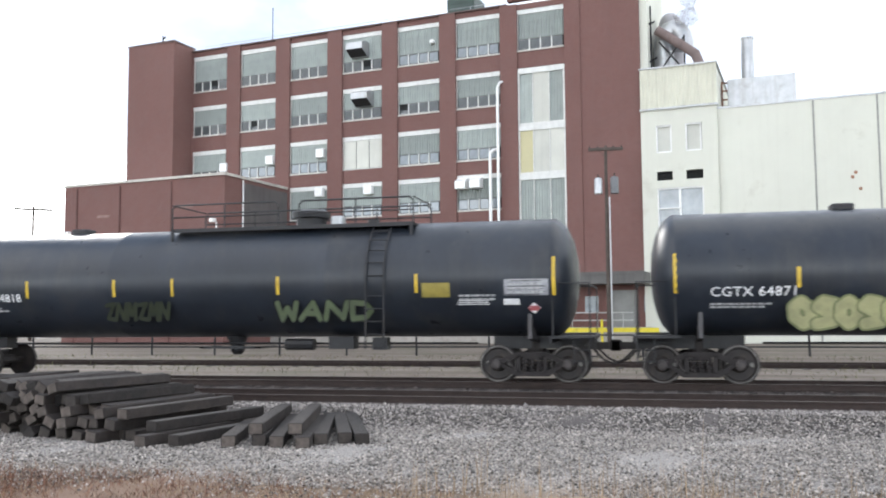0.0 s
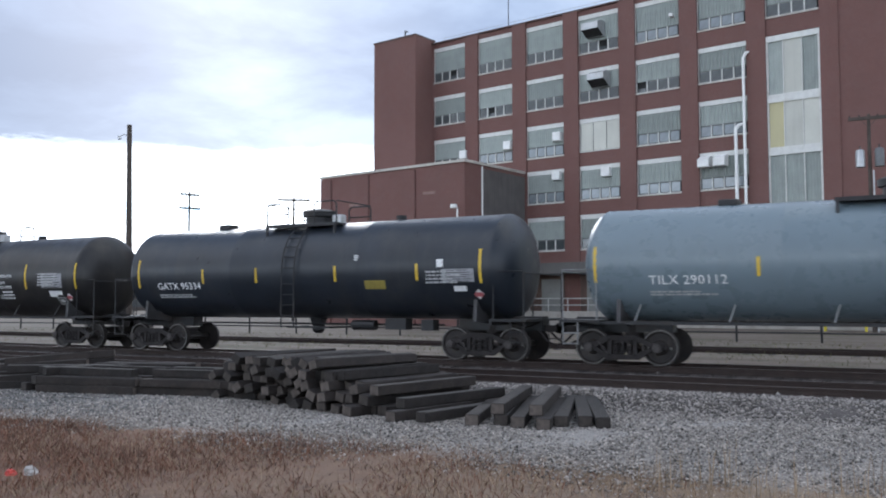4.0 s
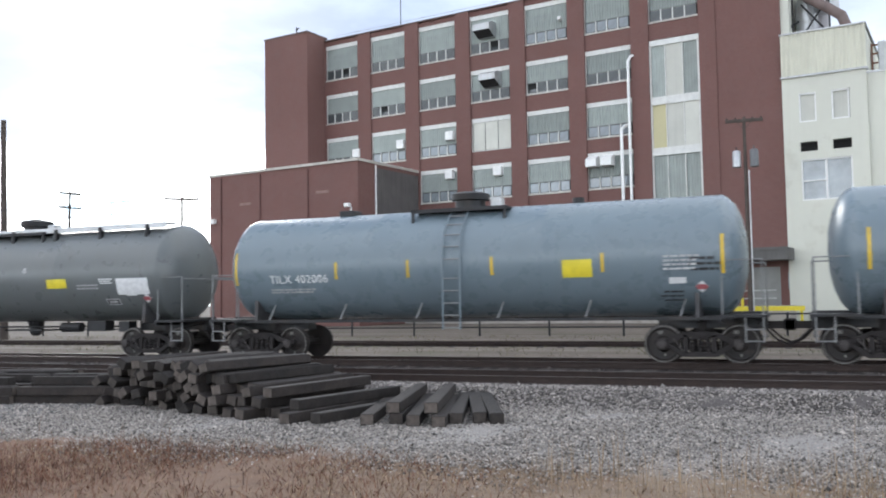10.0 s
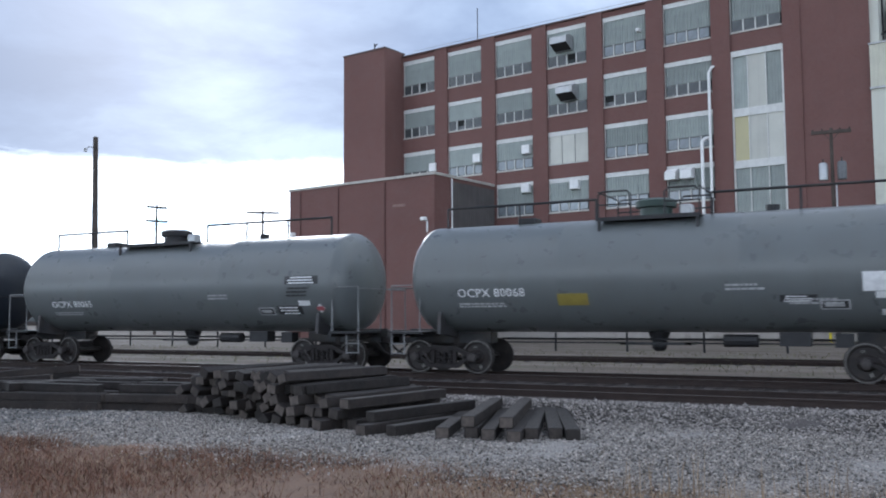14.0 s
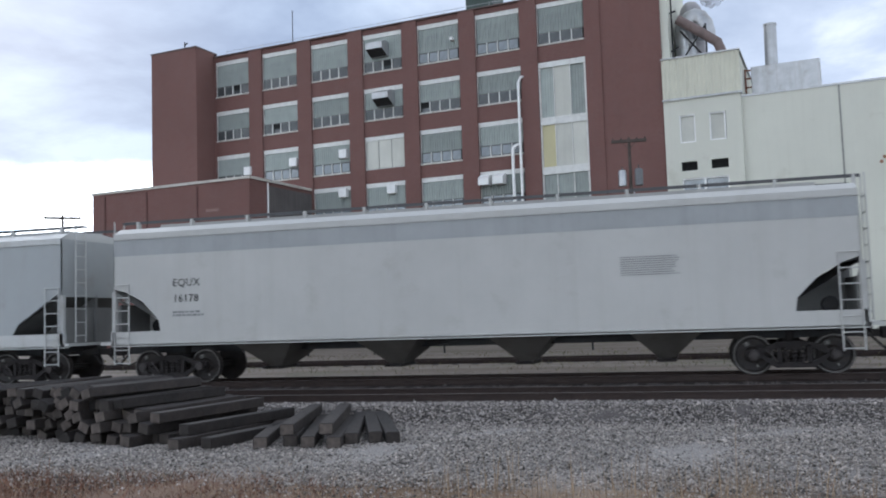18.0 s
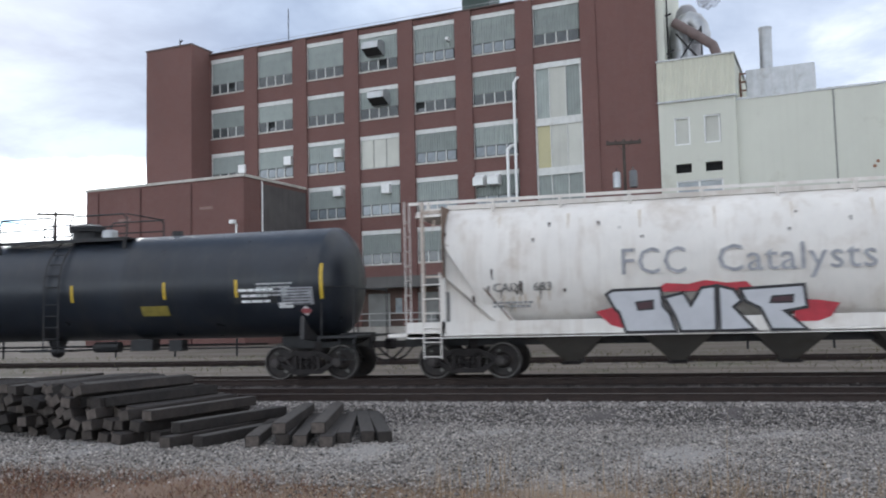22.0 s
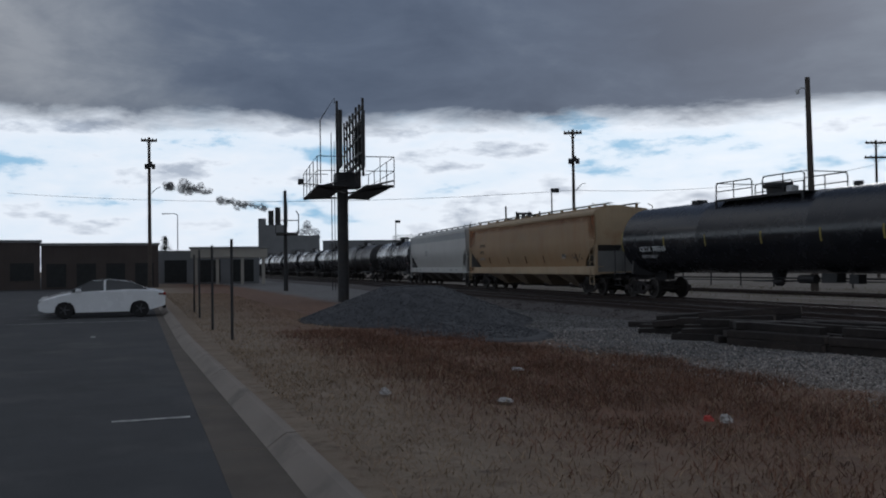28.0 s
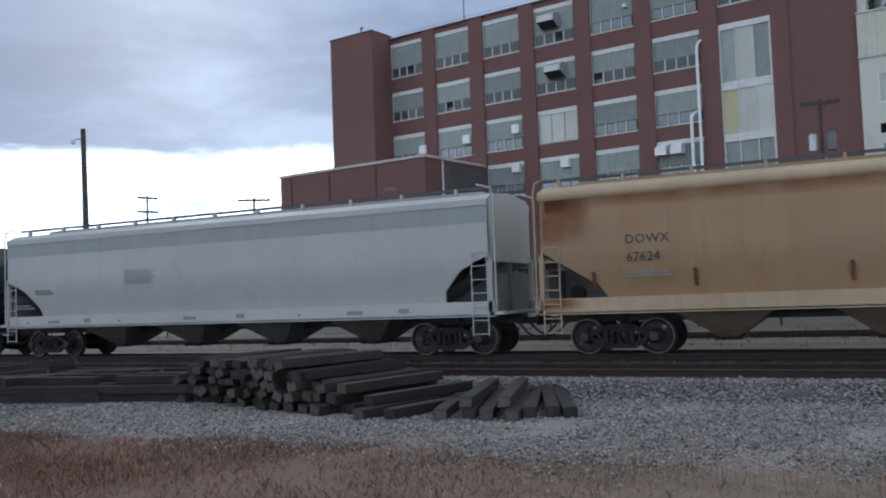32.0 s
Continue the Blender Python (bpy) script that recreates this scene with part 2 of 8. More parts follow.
BLUE_TANK = mat("steel_blue_tank_paint", (0.088, 0.122, 0.165), 0.28, var=0.05, scale=0.5, dirt=(0.1, 0.12, 0.14), dirt_amount=0.15, streak=0.25)
GREY_TANK = mat("grey_green_tank_paint", (0.127, 0.137, 0.137), 0.33, var=0.06, scale=0.5, dirt=(0.11, 0.11, 0.1), dirt_amount=0.18, streak=0.3)
HOPPER_WHITE = mat("pale_grey_hopper_paint", (0.435, 0.43, 0.408), 0.5, var=0.07, scale=0.4, dirt=(0.3, 0.28, 0.24), dirt_amount=0.12, streak=0.18)
HOPPER_GREY = mat("light_grey_hopper_paint", (0.338, 0.355, 0.355), 0.5, var=0.07, scale=0.4, dirt=(0.26, 0.24, 0.2), dirt_amount=0.12, streak=0.18)
HOPPER_TAN = mat("rust_stained_tan_hopper_paint", (0.335, 0.222, 0.118), 0.6, var=0.12, scale=0.4, dirt=(0.28, 0.12, 0.04), dirt_amount=0.22, dirt_scale=0.6, streak=0.5)
HOPPER_OLD = mat("rust_streaked_white_hopper_paint", (0.74, 0.70, 0.65), 0.55, var=0.1, scale=0.5, dirt=(0.3, 0.2, 0.11), dirt_amount=0.2, dirt_scale=0.7, streak=0.35)
# Darker grey that paints the shade into the hoppers' end wells.
HOPPER_SHADED = mat("shaded_grey_slope_sheet", (0.17, 0.17, 0.165), 0.7, var=0.2, scale=1)
TRUCK = mat("grimy_truck_steel", (0.014, 0.0105, 0.010), 0.8, 0.0, var=0.35, scale=5, dirt=(0.024, 0.018, 0.015), dirt_amount=0.35, dirt_scale=4)
WHEEL = mat("worn_wheel_steel", (0.022, 0.018, 0.017), 0.6, 0.2, var=0.3, scale=5, dirt=(0.045, 0.032, 0.025), dirt_amount=0.35, dirt_scale=5)
WHEEL_FACE = mat("rubbed_wheel_rim", (0.17, 0.16, 0.15), 0.5, 0.5, var=0.3, scale=9, dirt=(0.05, 0.04, 0.035), dirt_amount=0.35, dirt_scale=3)
# Lighter steel that puts the hubs' bright reflections into the caps' colour.
TRUCK_HIGHLIT = mat("highlit_bearing_cap", (0.05, 0.042, 0.04), 0.7, 0.1, var=0.3, scale=9)
RAIL_SIDE = mat("rusty_rail_steel", (0.034, 0.022, 0.018), 0.8, 0.1, var=0.3, scale=4, bump=0.2, bump_scale=30)
RAIL_TOP = mat("polished_rail_head", (0.16, 0.15, 0.145), 0.45, 0.8, var=0.15, scale=5)
TIE = mat("creosoted_tie_wood", (0.0185, 0.0136, 0.0115), 0.85, var=0.4, scale=3, dirt=(0.042, 0.031, 0.025), dirt_amount=0.38, dirt_scale=5, random_tone=0.45, bump=0.5, bump_scale=25)
TIE_END = mat("weathered_tie_end_grain", (0.086, 0.07, 0.06), 0.9, var=0.4, scale=9, random_tone=0.92, bump=0.5, bump_scale=40)
STONES = mat("grey_ballast_stone", (0.256, 0.23, 0.207), 0.9, var=0.2, scale=8, island=0.8)
STONES_DARK = mat("blue_grey_crushed_stone", (0.058, 0.061, 0.068), 0.9, var=0.2, scale=8, island=0.3)
WOOD_POLE = mat("weathered_pole_wood", (0.075, 0.06, 0.05), 0.85, var=0.3, scale=2, bump=0.4, bump_scale=18, streak=0.3)
CONCRETE = mat("worn_concrete", (0.36, 0.335, 0.30), 0.85, var=0.12, scale=0.8, dirt=(0.16, 0.14, 0.12), dirt_amount=0.25, dirt_scale=1.5, bump=0.3, bump_scale=50)
ASPHALT = mat("worn_asphalt", (0.042, 0.043, 0.046), 0.9, var=0.2, scale=0.35, dirt=(0.095, 0.093, 0.09), dirt_amount=0.3, dirt_scale=0.5, bump=0.5, bump_scale=90)
BLADE = mat("dry_tan_grass", (0.275, 0.2, 0.128), 0.85, var=0.2, scale=0.4, island=0.45)
BLADE_RED = mat("reddish_dry_weeds", (0.15, 0.073, 0.045), 0.85, var=0.3, scale=0.5, island=0.6)
STALK = mat("dead_weed_stalks", (0.16, 0.085, 0.05), 0.85, var=0.2, scale=1, island=0.5)

# ---- shapes ----


class Shape:
    """Collects the faces of one part. Each face has a slot of the part's materials."""

    def __init__(self):
        self.v, self.f, self.s = [], [], []

    def add(self, verts, faces, slot=0):
        k = len(self.v)
        self.v += [tuple(p) for p in verts]
        self.f += [tuple(i + k for i in f) for f in faces]
        self.s += [slot] * len(faces)
        return self

    def box(self, a, b, slot=0):
        (x0, y0, z0), (x1, y1, z1) = a, b
        return self.add([(x0, y0, z0), (x1, y0, z0), (x1, y1, z0), (x0, y1, z0), (x0, y0, z1), (x1, y0, z1), (x1, y1, z1), (x0, y1, z1)],
                        [(0, 3, 2, 1), (4, 5, 6, 7), (0, 1, 5, 4), (1, 2, 6, 5), (2, 3, 7, 6), (3, 0, 4, 7)], slot)

    def bevel_box(self, a, b, e, slot=0):
        """A box with its twelve edges cut by e."""
        (x0, y0, z0), (x1, y1, z1) = a, b
        ring = lambda i, j, k: [(x0 + i, y0 + j, k), (x1 - i, y0 + j, k), (x1 - i, y1 - j, k), (x0 + i, y1 - j, k)]
        vs = ring(e, e, z0)
        for z in (z0 + e, z1 - e):
            vs += [(x0 + e, y0, z), (x1 - e, y0, z), (x1, y0 + e, z), (x1, y1 - e, z), (x1 - e, y1, z), (x0 + e, y1, z), (x0, y1 - e, z), (x0, y0 + e, z)]
        vs += ring(e, e, z1)
        f = [(3, 2, 1, 0), (20, 21, 22, 23)]
        f += [(4 + i, 4 + (i + 1) % 8, 12 + (i + 1) % 8, 12 + i) for i in range(8)]
        f += [(0, 1, 5, 4), (1, 2, 7, 6), (2, 3, 9, 8), (3, 0, 11, 10), (1, 6, 5), (2, 8, 7), (3, 10, 9), (0, 4, 11)]
        f += [(12, 13, 21, 20), (14, 15, 22, 21), (16, 17, 23, 22), (18, 19, 20, 23), (13, 14, 21), (15, 16, 22), (17, 18, 23), (19, 12, 20)]
        return self.add(vs, f, slot)

    def tube(self, p, q, r, n=8, slot=0, r2=None, caps=True):
        p, q = Vector(p), Vector(q)
        d = (q - p).normalized()
        a = d.orthogonal().normalized()
        c = d.cross(a)
        r2 = r if r2 is None else r2
        vs = [p + (a * math.cos(k * math.tau / n) + c * math.sin(k * math.tau / n)) * r for k in range(n)]
        vs += [q + (a * math.cos(k * math.tau / n) + c * math.sin(k * math.tau / n)) * r2 for k in range(n)]
        f = [(k, (k + 1) % n, n + (k + 1) % n, n + k) for k in range(n)]
        if caps:
            f += [tuple(range(n - 1, -1, -1)), tuple(range(n, 2 * n))]
        return self.add(vs, f, slot)

    def path(self, points, r, n=6, slot=0):
        """One bent tube through the points."""
        pts = [Vector(p) for p in points]
        rings = []
        a = (pts[1] - pts[0]).orthogonal().normalized()
        for i, p in enumerate(pts):
            d0 = (p - pts[i - 1]).normalized() if i else (pts[1] - p).normalized()
            d1 = (pts[i + 1] - p).normalized() if i + 1 < len(pts) else d0
            d = (d0 + d1).normalized()
            a = (a - d * a.dot(d)).normalized()
            c = d.cross(a)
            rings.append([p + (a * math.cos(k * math.tau / n) + c * math.sin(k * math.tau / n)) * r for k in range(n)])
        m = len(pts)
        f = [(i * n + k, i * n + (k + 1) % n, (i + 1) * n + (k + 1) % n, (i + 1) * n + k) for i in range(m - 1) for k in range(n)]
        f += [tuple(range(n - 1, -1, -1)), tuple(range((m - 1) * n, m * n))]
        return self.add([p for ring in rings for p in ring], f, slot)

    def spin(self, profile, axis="x", n=24, slot=0, at=(0, 0, 0)):
        """Turns a profile of (along, radius) round an axis."""
        rings = []
        for s, r in profile:
            ring = []
            for k in range(n):
                c, d = math.cos(k * math.tau / n) * r, math.sin(k * math.tau / n) * r
                ring.append({"x": (s, c, d), "y": (d, s, c), "z": (c, d, s)}[axis])
            rings.append([tuple(a + b for a, b in zip(at, p)) for p in ring])
        vs = [p for ring in rings for p in ring]
        f = [(i * n + k, i * n + (k + 1) % n, (i + 1) * n + (k + 1) % n, (i + 1) * n + k) for i in range(len(rings) - 1) for k in range(n)]
        f += [tuple(range(n - 1, -1, -1)), tuple(range((len(rings) - 1) * n, len(rings) * n))]
        return self.add(vs, f, slot)

    def prism(self, outline, lo, hi, axis="x", slot=0):
        """An outline of (u, v) drawn out along an axis from lo to hi: u, v are y, z for x; x, z for y; x, y for z."""
        n = len(outline)
        make = {"x": lambda s, u, v: (s, u, v), "y": lambda s, u, v: (u, s, v), "z": lambda s, u, v: (u, v, s)}[axis]
        vs = [make(lo, u, v) for u, v in outline] + [make(hi, u, v) for u, v in outline]
        f = [(k, (k + 1) % n, n + (k + 1) % n, n + k) for k in range(n)] + [tuple(range(n - 1, -1, -1)), tuple(range(n, 2 * n))]
        return self.add(vs, f, slot)

    def mesh(self, name, mats, smooth=None):
        me = bpy.data.meshes.new(name)
        me.from_pydata(self.v, [], self.f)
        for m in mats if isinstance(mats, (list, tuple)) else [mats]:
            me.materials.append(m)
        if any(self.s):
            me.polygons.foreach_set("material_index", self.s)
        bm = bmesh.new()
        bm.from_mesh(me)
        bmesh.ops.recalc_face_normals(bm, faces=bm.faces)
        bm.to_mesh(me)
        bm.free()
        if smooth:
            me.polygons.foreach_set("use_smooth", [True] * len(me.polygons))
            me.set_sharp_from_angle(angle=radians(smooth))
        me.update()
        return me


def part(name, shape, mats, parent, label="", at=None, smooth=None):
    """One mesh object under a thing or a part."""
    me = shape if isinstance(shape, bpy.types.Mesh) else shape.mesh(name, mats, smooth)
    ob = new(name, me)
    ob.parent = parent
    if at is not None:
        ob.matrix_basis = at
    return tagged(ob, label)


def thing(name, label, category, at=None, group="", kind=""):
    ob = new(name)
    ob.empty_display_size = 0.3
    if at is not None:
        ob.matrix_basis = at
    return tagged(ob, label, category, group, kind)


def solid(name, shape, mats, label, category="", at=None, group="", kind="", smooth=None):
    ob = new(name, shape.mesh(name, mats, smooth))
    if at is not None:
        ob.matrix_basis = at
    return tagged(ob, label, category, group, kind)


def quick_mesh(name, verts, faces, material, slots=None):
    """A big mesh from arrays of corners and of triangles or quads."""
    me = bpy.data.meshes.new(name)
    verts, faces = np.asarray(verts, np.float32), np.asarray(faces, np.int32)
    me.vertices.add(len(verts))
    me.vertices.foreach_set("co", verts.ravel())
    k = faces.shape[1]
    me.loops.add(faces.size)
    me.loops.foreach_set("vertex_index", faces.ravel())
    me.polygons.add(len(faces))
    me.polygons.foreach_set("loop_start", np.arange(len(faces), dtype=np.int32) * k)
    for m in material if isinstance(material, (list, tuple)) else [material]:
        me.materials.append(m)
    if slots is not None:
        me.polygons.foreach_set("material_index", np.asarray(slots, np.int32))
    me.update(calc_edges=True)
    return me


RNG = np.random.default_rng(7)
# The world's x runs along the tracks, in the way the train goes; y runs away from the camera across them.
RAIL_Z, GAUGE = 0.213, 1.435
CAR_Z = 0.313  # the level from which the cars' bodies are drawn; their trucks stand 0.1 lower, on the rails
TRAIN_Y, SIDING_Y = 23.05, 18.65
GRAVEL_Z, GUTTER_Y = -0.18, 0.70


def track_shift(x):
    """Both tracks swing away by some metres to the west, and run on straight."""
    u = np.clip((-40.0 - x) / 56.0, 0, 1)
    return 3.2 * u * u * (3 - 2 * u)


def track_turn(x):
    """The tracks' heading there, in degrees."""
    return math.degrees(math.atan(float(track_shift(x + 0.5) - track_shift(x - 0.5))))


def bearing(az, far, z=0.0):
    """A place by its bearing (degrees to the left of the tracks' normal) and distance."""
    return Vector((-far * math.sin(radians(az)), far * math.cos(radians(az)), z))


# ---- ground ----
def ground_height(x, y):
    """Level ground that dips a hand's width towards the gravel, and rises to the track bed."""
    return GRAVEL_Z * np.clip((y - 2.0) / 8.0, 0, 1) * (1 - np.clip((y - 26.5) / 3, 0, 1)) - 0.012


def ground_material():
    m = mat("mixed_ground", (0.2, 0.15, 0.1), 0.95, var=0.2, scale=1.0, bump=0.6, bump_scale=30)
    n, l = m.node_tree.nodes, m.node_tree.links
    b = n["Principled BSDF"]
    pos = n.new("ShaderNodeNewGeometry").outputs["Position"]
    s = n.new("ShaderNodeSeparateXYZ")
    l.new(pos, s.inputs[0])

    def noise_at(scale, detail=6.0):
        t = n.new("ShaderNodeTexNoise")
        t.inputs["Scale"].default_value, t.inputs["Detail"].default_value, t.inputs["Roughness"].default_value = scale, detail, 0.65
        l.new(pos, t.inputs["Vector"])
        return t.outputs[0]

    def calc(op, a, c):
        x = n.new("ShaderNodeMath")
        x.operation = op
        for i, v in enumerate((a, c)):
            if isinstance(v, (int, float)):
                x.inputs[i].default_value = v
            else:
                l.new(v, x.inputs[i])
        return x.outputs[0]

    def step(v, lo, hi):
        x = n.new("ShaderNodeMapRange")
        x.inputs[1].default_value, x.inputs[2].default_value = lo, hi
        l.new(v, x.inputs[0])
        return x.outputs[0]

    def mix(fac, a, c):
        x = n.new("ShaderNodeMix")
        x.data_type = "RGBA"
        for i, v in ((0, fac), (6, a), (7, c)):
            if isinstance(v, tuple):
                x.inputs[i].default_value = (*v, 1)
            elif isinstance(v, (int, float)):
                x.inputs[i].default_value = v
            else:
                l.new(v, x.inputs[i])
        return x.outputs[2]

    wob = calc("MULTIPLY", calc("SUBTRACT", noise_at(0.5), 0.5), 3.0)
    y = calc("ADD", s.outputs[1], wob)
    tan = mix(step(noise_at(1.3), 0.35, 0.65), (0.172, 0.127, 0.086), (0.238, 0.186, 0.133))
    red = mix(step(noise_at(2.4), 0.35, 0.65), (0.105, 0.049, 0.027), (0.165, 0.083, 0.046))
    # reddish weeds grow thick towards the billboard, thin out along the gravel and to the east
    weedy = calc("MULTIPLY", step(calc("ADD", s.outputs[0], calc("MULTIPLY", wob, 1.6)), 0.0, -9.0), step(y, 2.8, 5.6))
    soil = mix(weedy, tan, red)
    gravel = mix(step(noise_at(48, 3), 0.38, 0.62), (0.10, 0.093, 0.087), (0.32, 0.296, 0.275))
    dust = mix(calc("MULTIPLY", step(noise_at(0.6), 0.4, 0.62), 0.45), gravel, (0.27, 0.252, 0.236))
    dust = mix(step(calc("ADD", s.outputs[0], wob), -9.0, -16.0), dust, mix(step(noise_at(1.1), 0.35, 0.65), (0.10, 0.097, 0.095), (0.165, 0.158, 0.152)))
    soil = mix(step(noise_at(5.0), 0.5, 0.72), soil, mix(step(noise_at(2.0), 0.4, 0.6), (0.062, 0.034, 0.022), (0.19, 0.118, 0.072)))
    near = mix(step(y, 9.9, 11.2), soil, dust)
    # the yard: strips of brown dirt, dry grass and pale dust that run along the tracks
    strip = n.new("ShaderNodeTexNoise")
    strip.inputs["Scale"].default_value, strip.inputs["Detail"].default_value = 1.0, 6.0
    lay = n.new("ShaderNodeMapping")
    lay.inputs["Scale"].default_value = (0.06, 0.8, 1)
    l.new(pos, lay.inputs[0])
    l.new(lay.outputs[0], strip.inputs["Vector"])
    yard = mix(step(strip.outputs[0], 0.38, 0.62), (0.095, 0.073, 0.054), (0.165, 0.138, 0.112))
    yard = mix(step(noise_at(1.6), 0.5, 0.75), yard, (0.068, 0.053, 0.036))
    yard = mix(calc("MULTIPLY", step(noise_at(0.25), 0.52, 0.62), 0.5), yard, (0.075, 0.078, 0.04))
    out = mix(step(s.outputs[1], 25.2, 26.4), near, yard)
    l.new(out, b.inputs["Base Color"])
    return m


def build_ground():
    xs = np.unique(np.concatenate([np.linspace(-2500, -120, 12), np.linspace(-120, 60, 121), np.linspace(60, 2500, 12)]))
    ys = np.unique(np.concatenate([np.linspace(-2500, -30, 10), np.linspace(-30, 50, 81), np.linspace(50, 2500, 14)]))
    gx, gy = np.meshgrid(xs, ys, indexing="ij")
    gz = ground_height(gx, gy)
    near = (np.abs(gx) < 60) & (gy > 2.4) & (gy < 16)
    gz = gz + np.where(near, 0.03 * np.sin(gx * 1.3 + gy * 0.6) * np.sin(gy * 1.1), 0)
    i = np.arange(len(xs) * len(ys)).reshape(len(xs), len(ys))
    faces = np.stack([i[:-1, :-1], i[1:, :-1], i[1:, 1:], i[:-1, 1:]], -1).reshape(-1, 4)
    me = quick_mesh("ground", np.stack([gx, gy, gz], -1).reshape(-1, 3), faces, ground_material())
    tagged(new("ground", me), "dry grass, gravel and bare dirt round the tracks", "ground", kind="structure")


build_ground()

# the parking lot, its gutter and kerb, on the camera's side
lot = Shape().box((-260, -120, -0.3), (40, GUTTER_Y, 0.0))
solid("parking_lot", lot, ASPHALT, "dark worn asphalt of the parking lot", "pavement", kind="structure")
gutter = thing("kerb", "pale worn concrete kerb and gutter beside the lot", "kerb", kind="structure")
KERB_MAT = mat("grimy_kerb_concrete", (0.24, 0.205, 0.172), 0.9, var=0.15, scale=0.8, dirt=(0.1, 0.085, 0.07), dirt_amount=0.3, dirt_scale=1.2, bump=0.4, bump_scale=50)
PAN_MAT = mat("dirty_gutter_pan", (0.105, 0.086, 0.068), 0.95, var=0.25, scale=0.9, dirt=(0.06, 0.047, 0.036), dirt_amount=0.35, dirt_scale=0.8, bump=0.5, bump_scale=40)
x = -120.0


def kerb_y(x):
    """The kerb's face: it draws in a little along the lot."""
    return 1.36 - 0.32 * min(1.0, max(0.0, (-7.0 - x) / 15.0))


while x < 24:
    tilt = RNG.uniform(-0.006, 0.006)
    rings = []
    for u in (x, x + 2.98):
        k = kerb_y(u)
        rings.append([(u, y, z) for y, z in ((GUTTER_Y, -0.2), (GUTTER_Y, 0.004), (k - 0.10, -0.002), (k + 0.05, 0.11 + tilt), (k + 0.10, 0.14 + tilt), (k + 0.2, 0.14 + tilt), (k + 0.2, -0.2))])
    b = Shape().add(rings[0] + rings[1], [(i, (i + 1) % 7, 7 + (i + 1) % 7, 7 + i) for i in range(7)] + [tuple(range(6, -1, -1)), tuple(range(7, 14))])
    b.s[1] = 1
    part("kerb_stone", b, [KERB_MAT, PAN_MAT], gutter)
    x += 3.0
paint = Shape()
for px, py, lx, ly in [(-36.5, -4.2, 0.1, 4.5), (-33.2, -4.2, 0.1, 4.5), (-40.0, -4.2, 0.1, 4.5), (-26.0, -1.2, 0.5, 0.12), (-11.3, -0.3, 0.12, 0.9)]:
    paint.box((px, py, 0.003), (px + lx, py + ly, 0.006))
solid("parking_lines", paint, mat("worn_line_paint", (0.45, 0.45, 0.43), 0.8, var=0.3, scale=6, dirt=(0.08, 0.08, 0.08), dirt_amount=0.6, dirt_scale=4), "worn white paint lines on the asphalt", "paint", kind="structure")


# ---- track bed, rails, ties ----
def bed_profile():
    z = RAIL_Z - 0.19
    return [(16.0, GRAVEL_Z - 0.02), (16.35, GRAVEL_Z + 0.06), (16.9, z + 0.02), (17.5, z + 0.026), (17.8, z), (20.3, z), (20.85, z - 0.06), (21.4, z), (24.9, z), (25.7, 0.03), (26.6, -0.05)]


def build_bed():
    prof = bed_profile()
    xs = np.unique(np.concatenate([np.linspace(-900, -110, 30), np.linspace(-110, 40, 301), np.linspace(40, 500, 20)]))
    gx = np.repeat(xs[:, None], len(prof), 1)
    gy = np.tile([p[0] for p in prof], (len(xs), 1)) + RNG.normal(0, 0.05, gx.shape) + track_shift(gx)
    gz = np.tile([p[1] for p in prof], (len(xs), 1)) + RNG.normal(0, 0.012, gx.shape)
    gz[:, 0] -= 0.08
    gz[:, -1] -= 0.08
    i = np.arange(gx.size).reshape(gx.shape)
    faces = np.stack([i[:-1, :-1], i[1:, :-1], i[1:, 1:], i[:-1, 1:]], -1).reshape(-1, 4)
    m = mat("dusty_ballast", (0.087, 0.075, 0.07), 0.95, var=0.35, scale=22, dirt=(0.045, 0.038, 0.034), dirt_amount=0.35, dirt_scale=0.6, bump=0.9, bump_scale=28)
    tagged(new("track_bed", quick_mesh("track_bed", np.stack([gx, gy, gz], -1).reshape(-1, 3), faces, m)), "low bank of grey crushed stone under the tracks", "track bed", kind="structure")


build_bed()


def rail_shape(y, x0, x1):
    s = Shape()
    h = 0.17
    z = RAIL_Z - h
    web = [(-0.07, 0), (0.07, 0), (0.07, 0.012), (0.012, 0.035), (0.012, 0.125), (0.036, 0.135), (0.036, h - 0.006), (0.03, h), (-0.03, h), (-0.036, h - 0.006),
           (-0.036, 0.135), (-0.012, 0.125), (-0.012, 0.035), (-0.07, 0.012)]
    n = len(web)
    stations = [x0] + [-100.0 + 2.5 * i for i in range(25)] + [x1]
    vs = [(x, y + u + float(track_shift(x)), z + v) for x in stations for u, v in web]
    f, slots = [], []
    for i in range(len(stations) - 1):
        f += [(i * n + k, i * n + (k + 1) % n, (i + 1) * n + (k + 1) % n, (i + 1) * n + k) for k in range(n)]
        slots += [1 if k == 7 else 0 for k in range(n)]
    f += [tuple(range(n - 1, -1, -1)), tuple(range((len(stations) - 1) * n, len(stations) * n))]
    s.add(vs, f)
    s.s = slots + [0, 0]
    return s


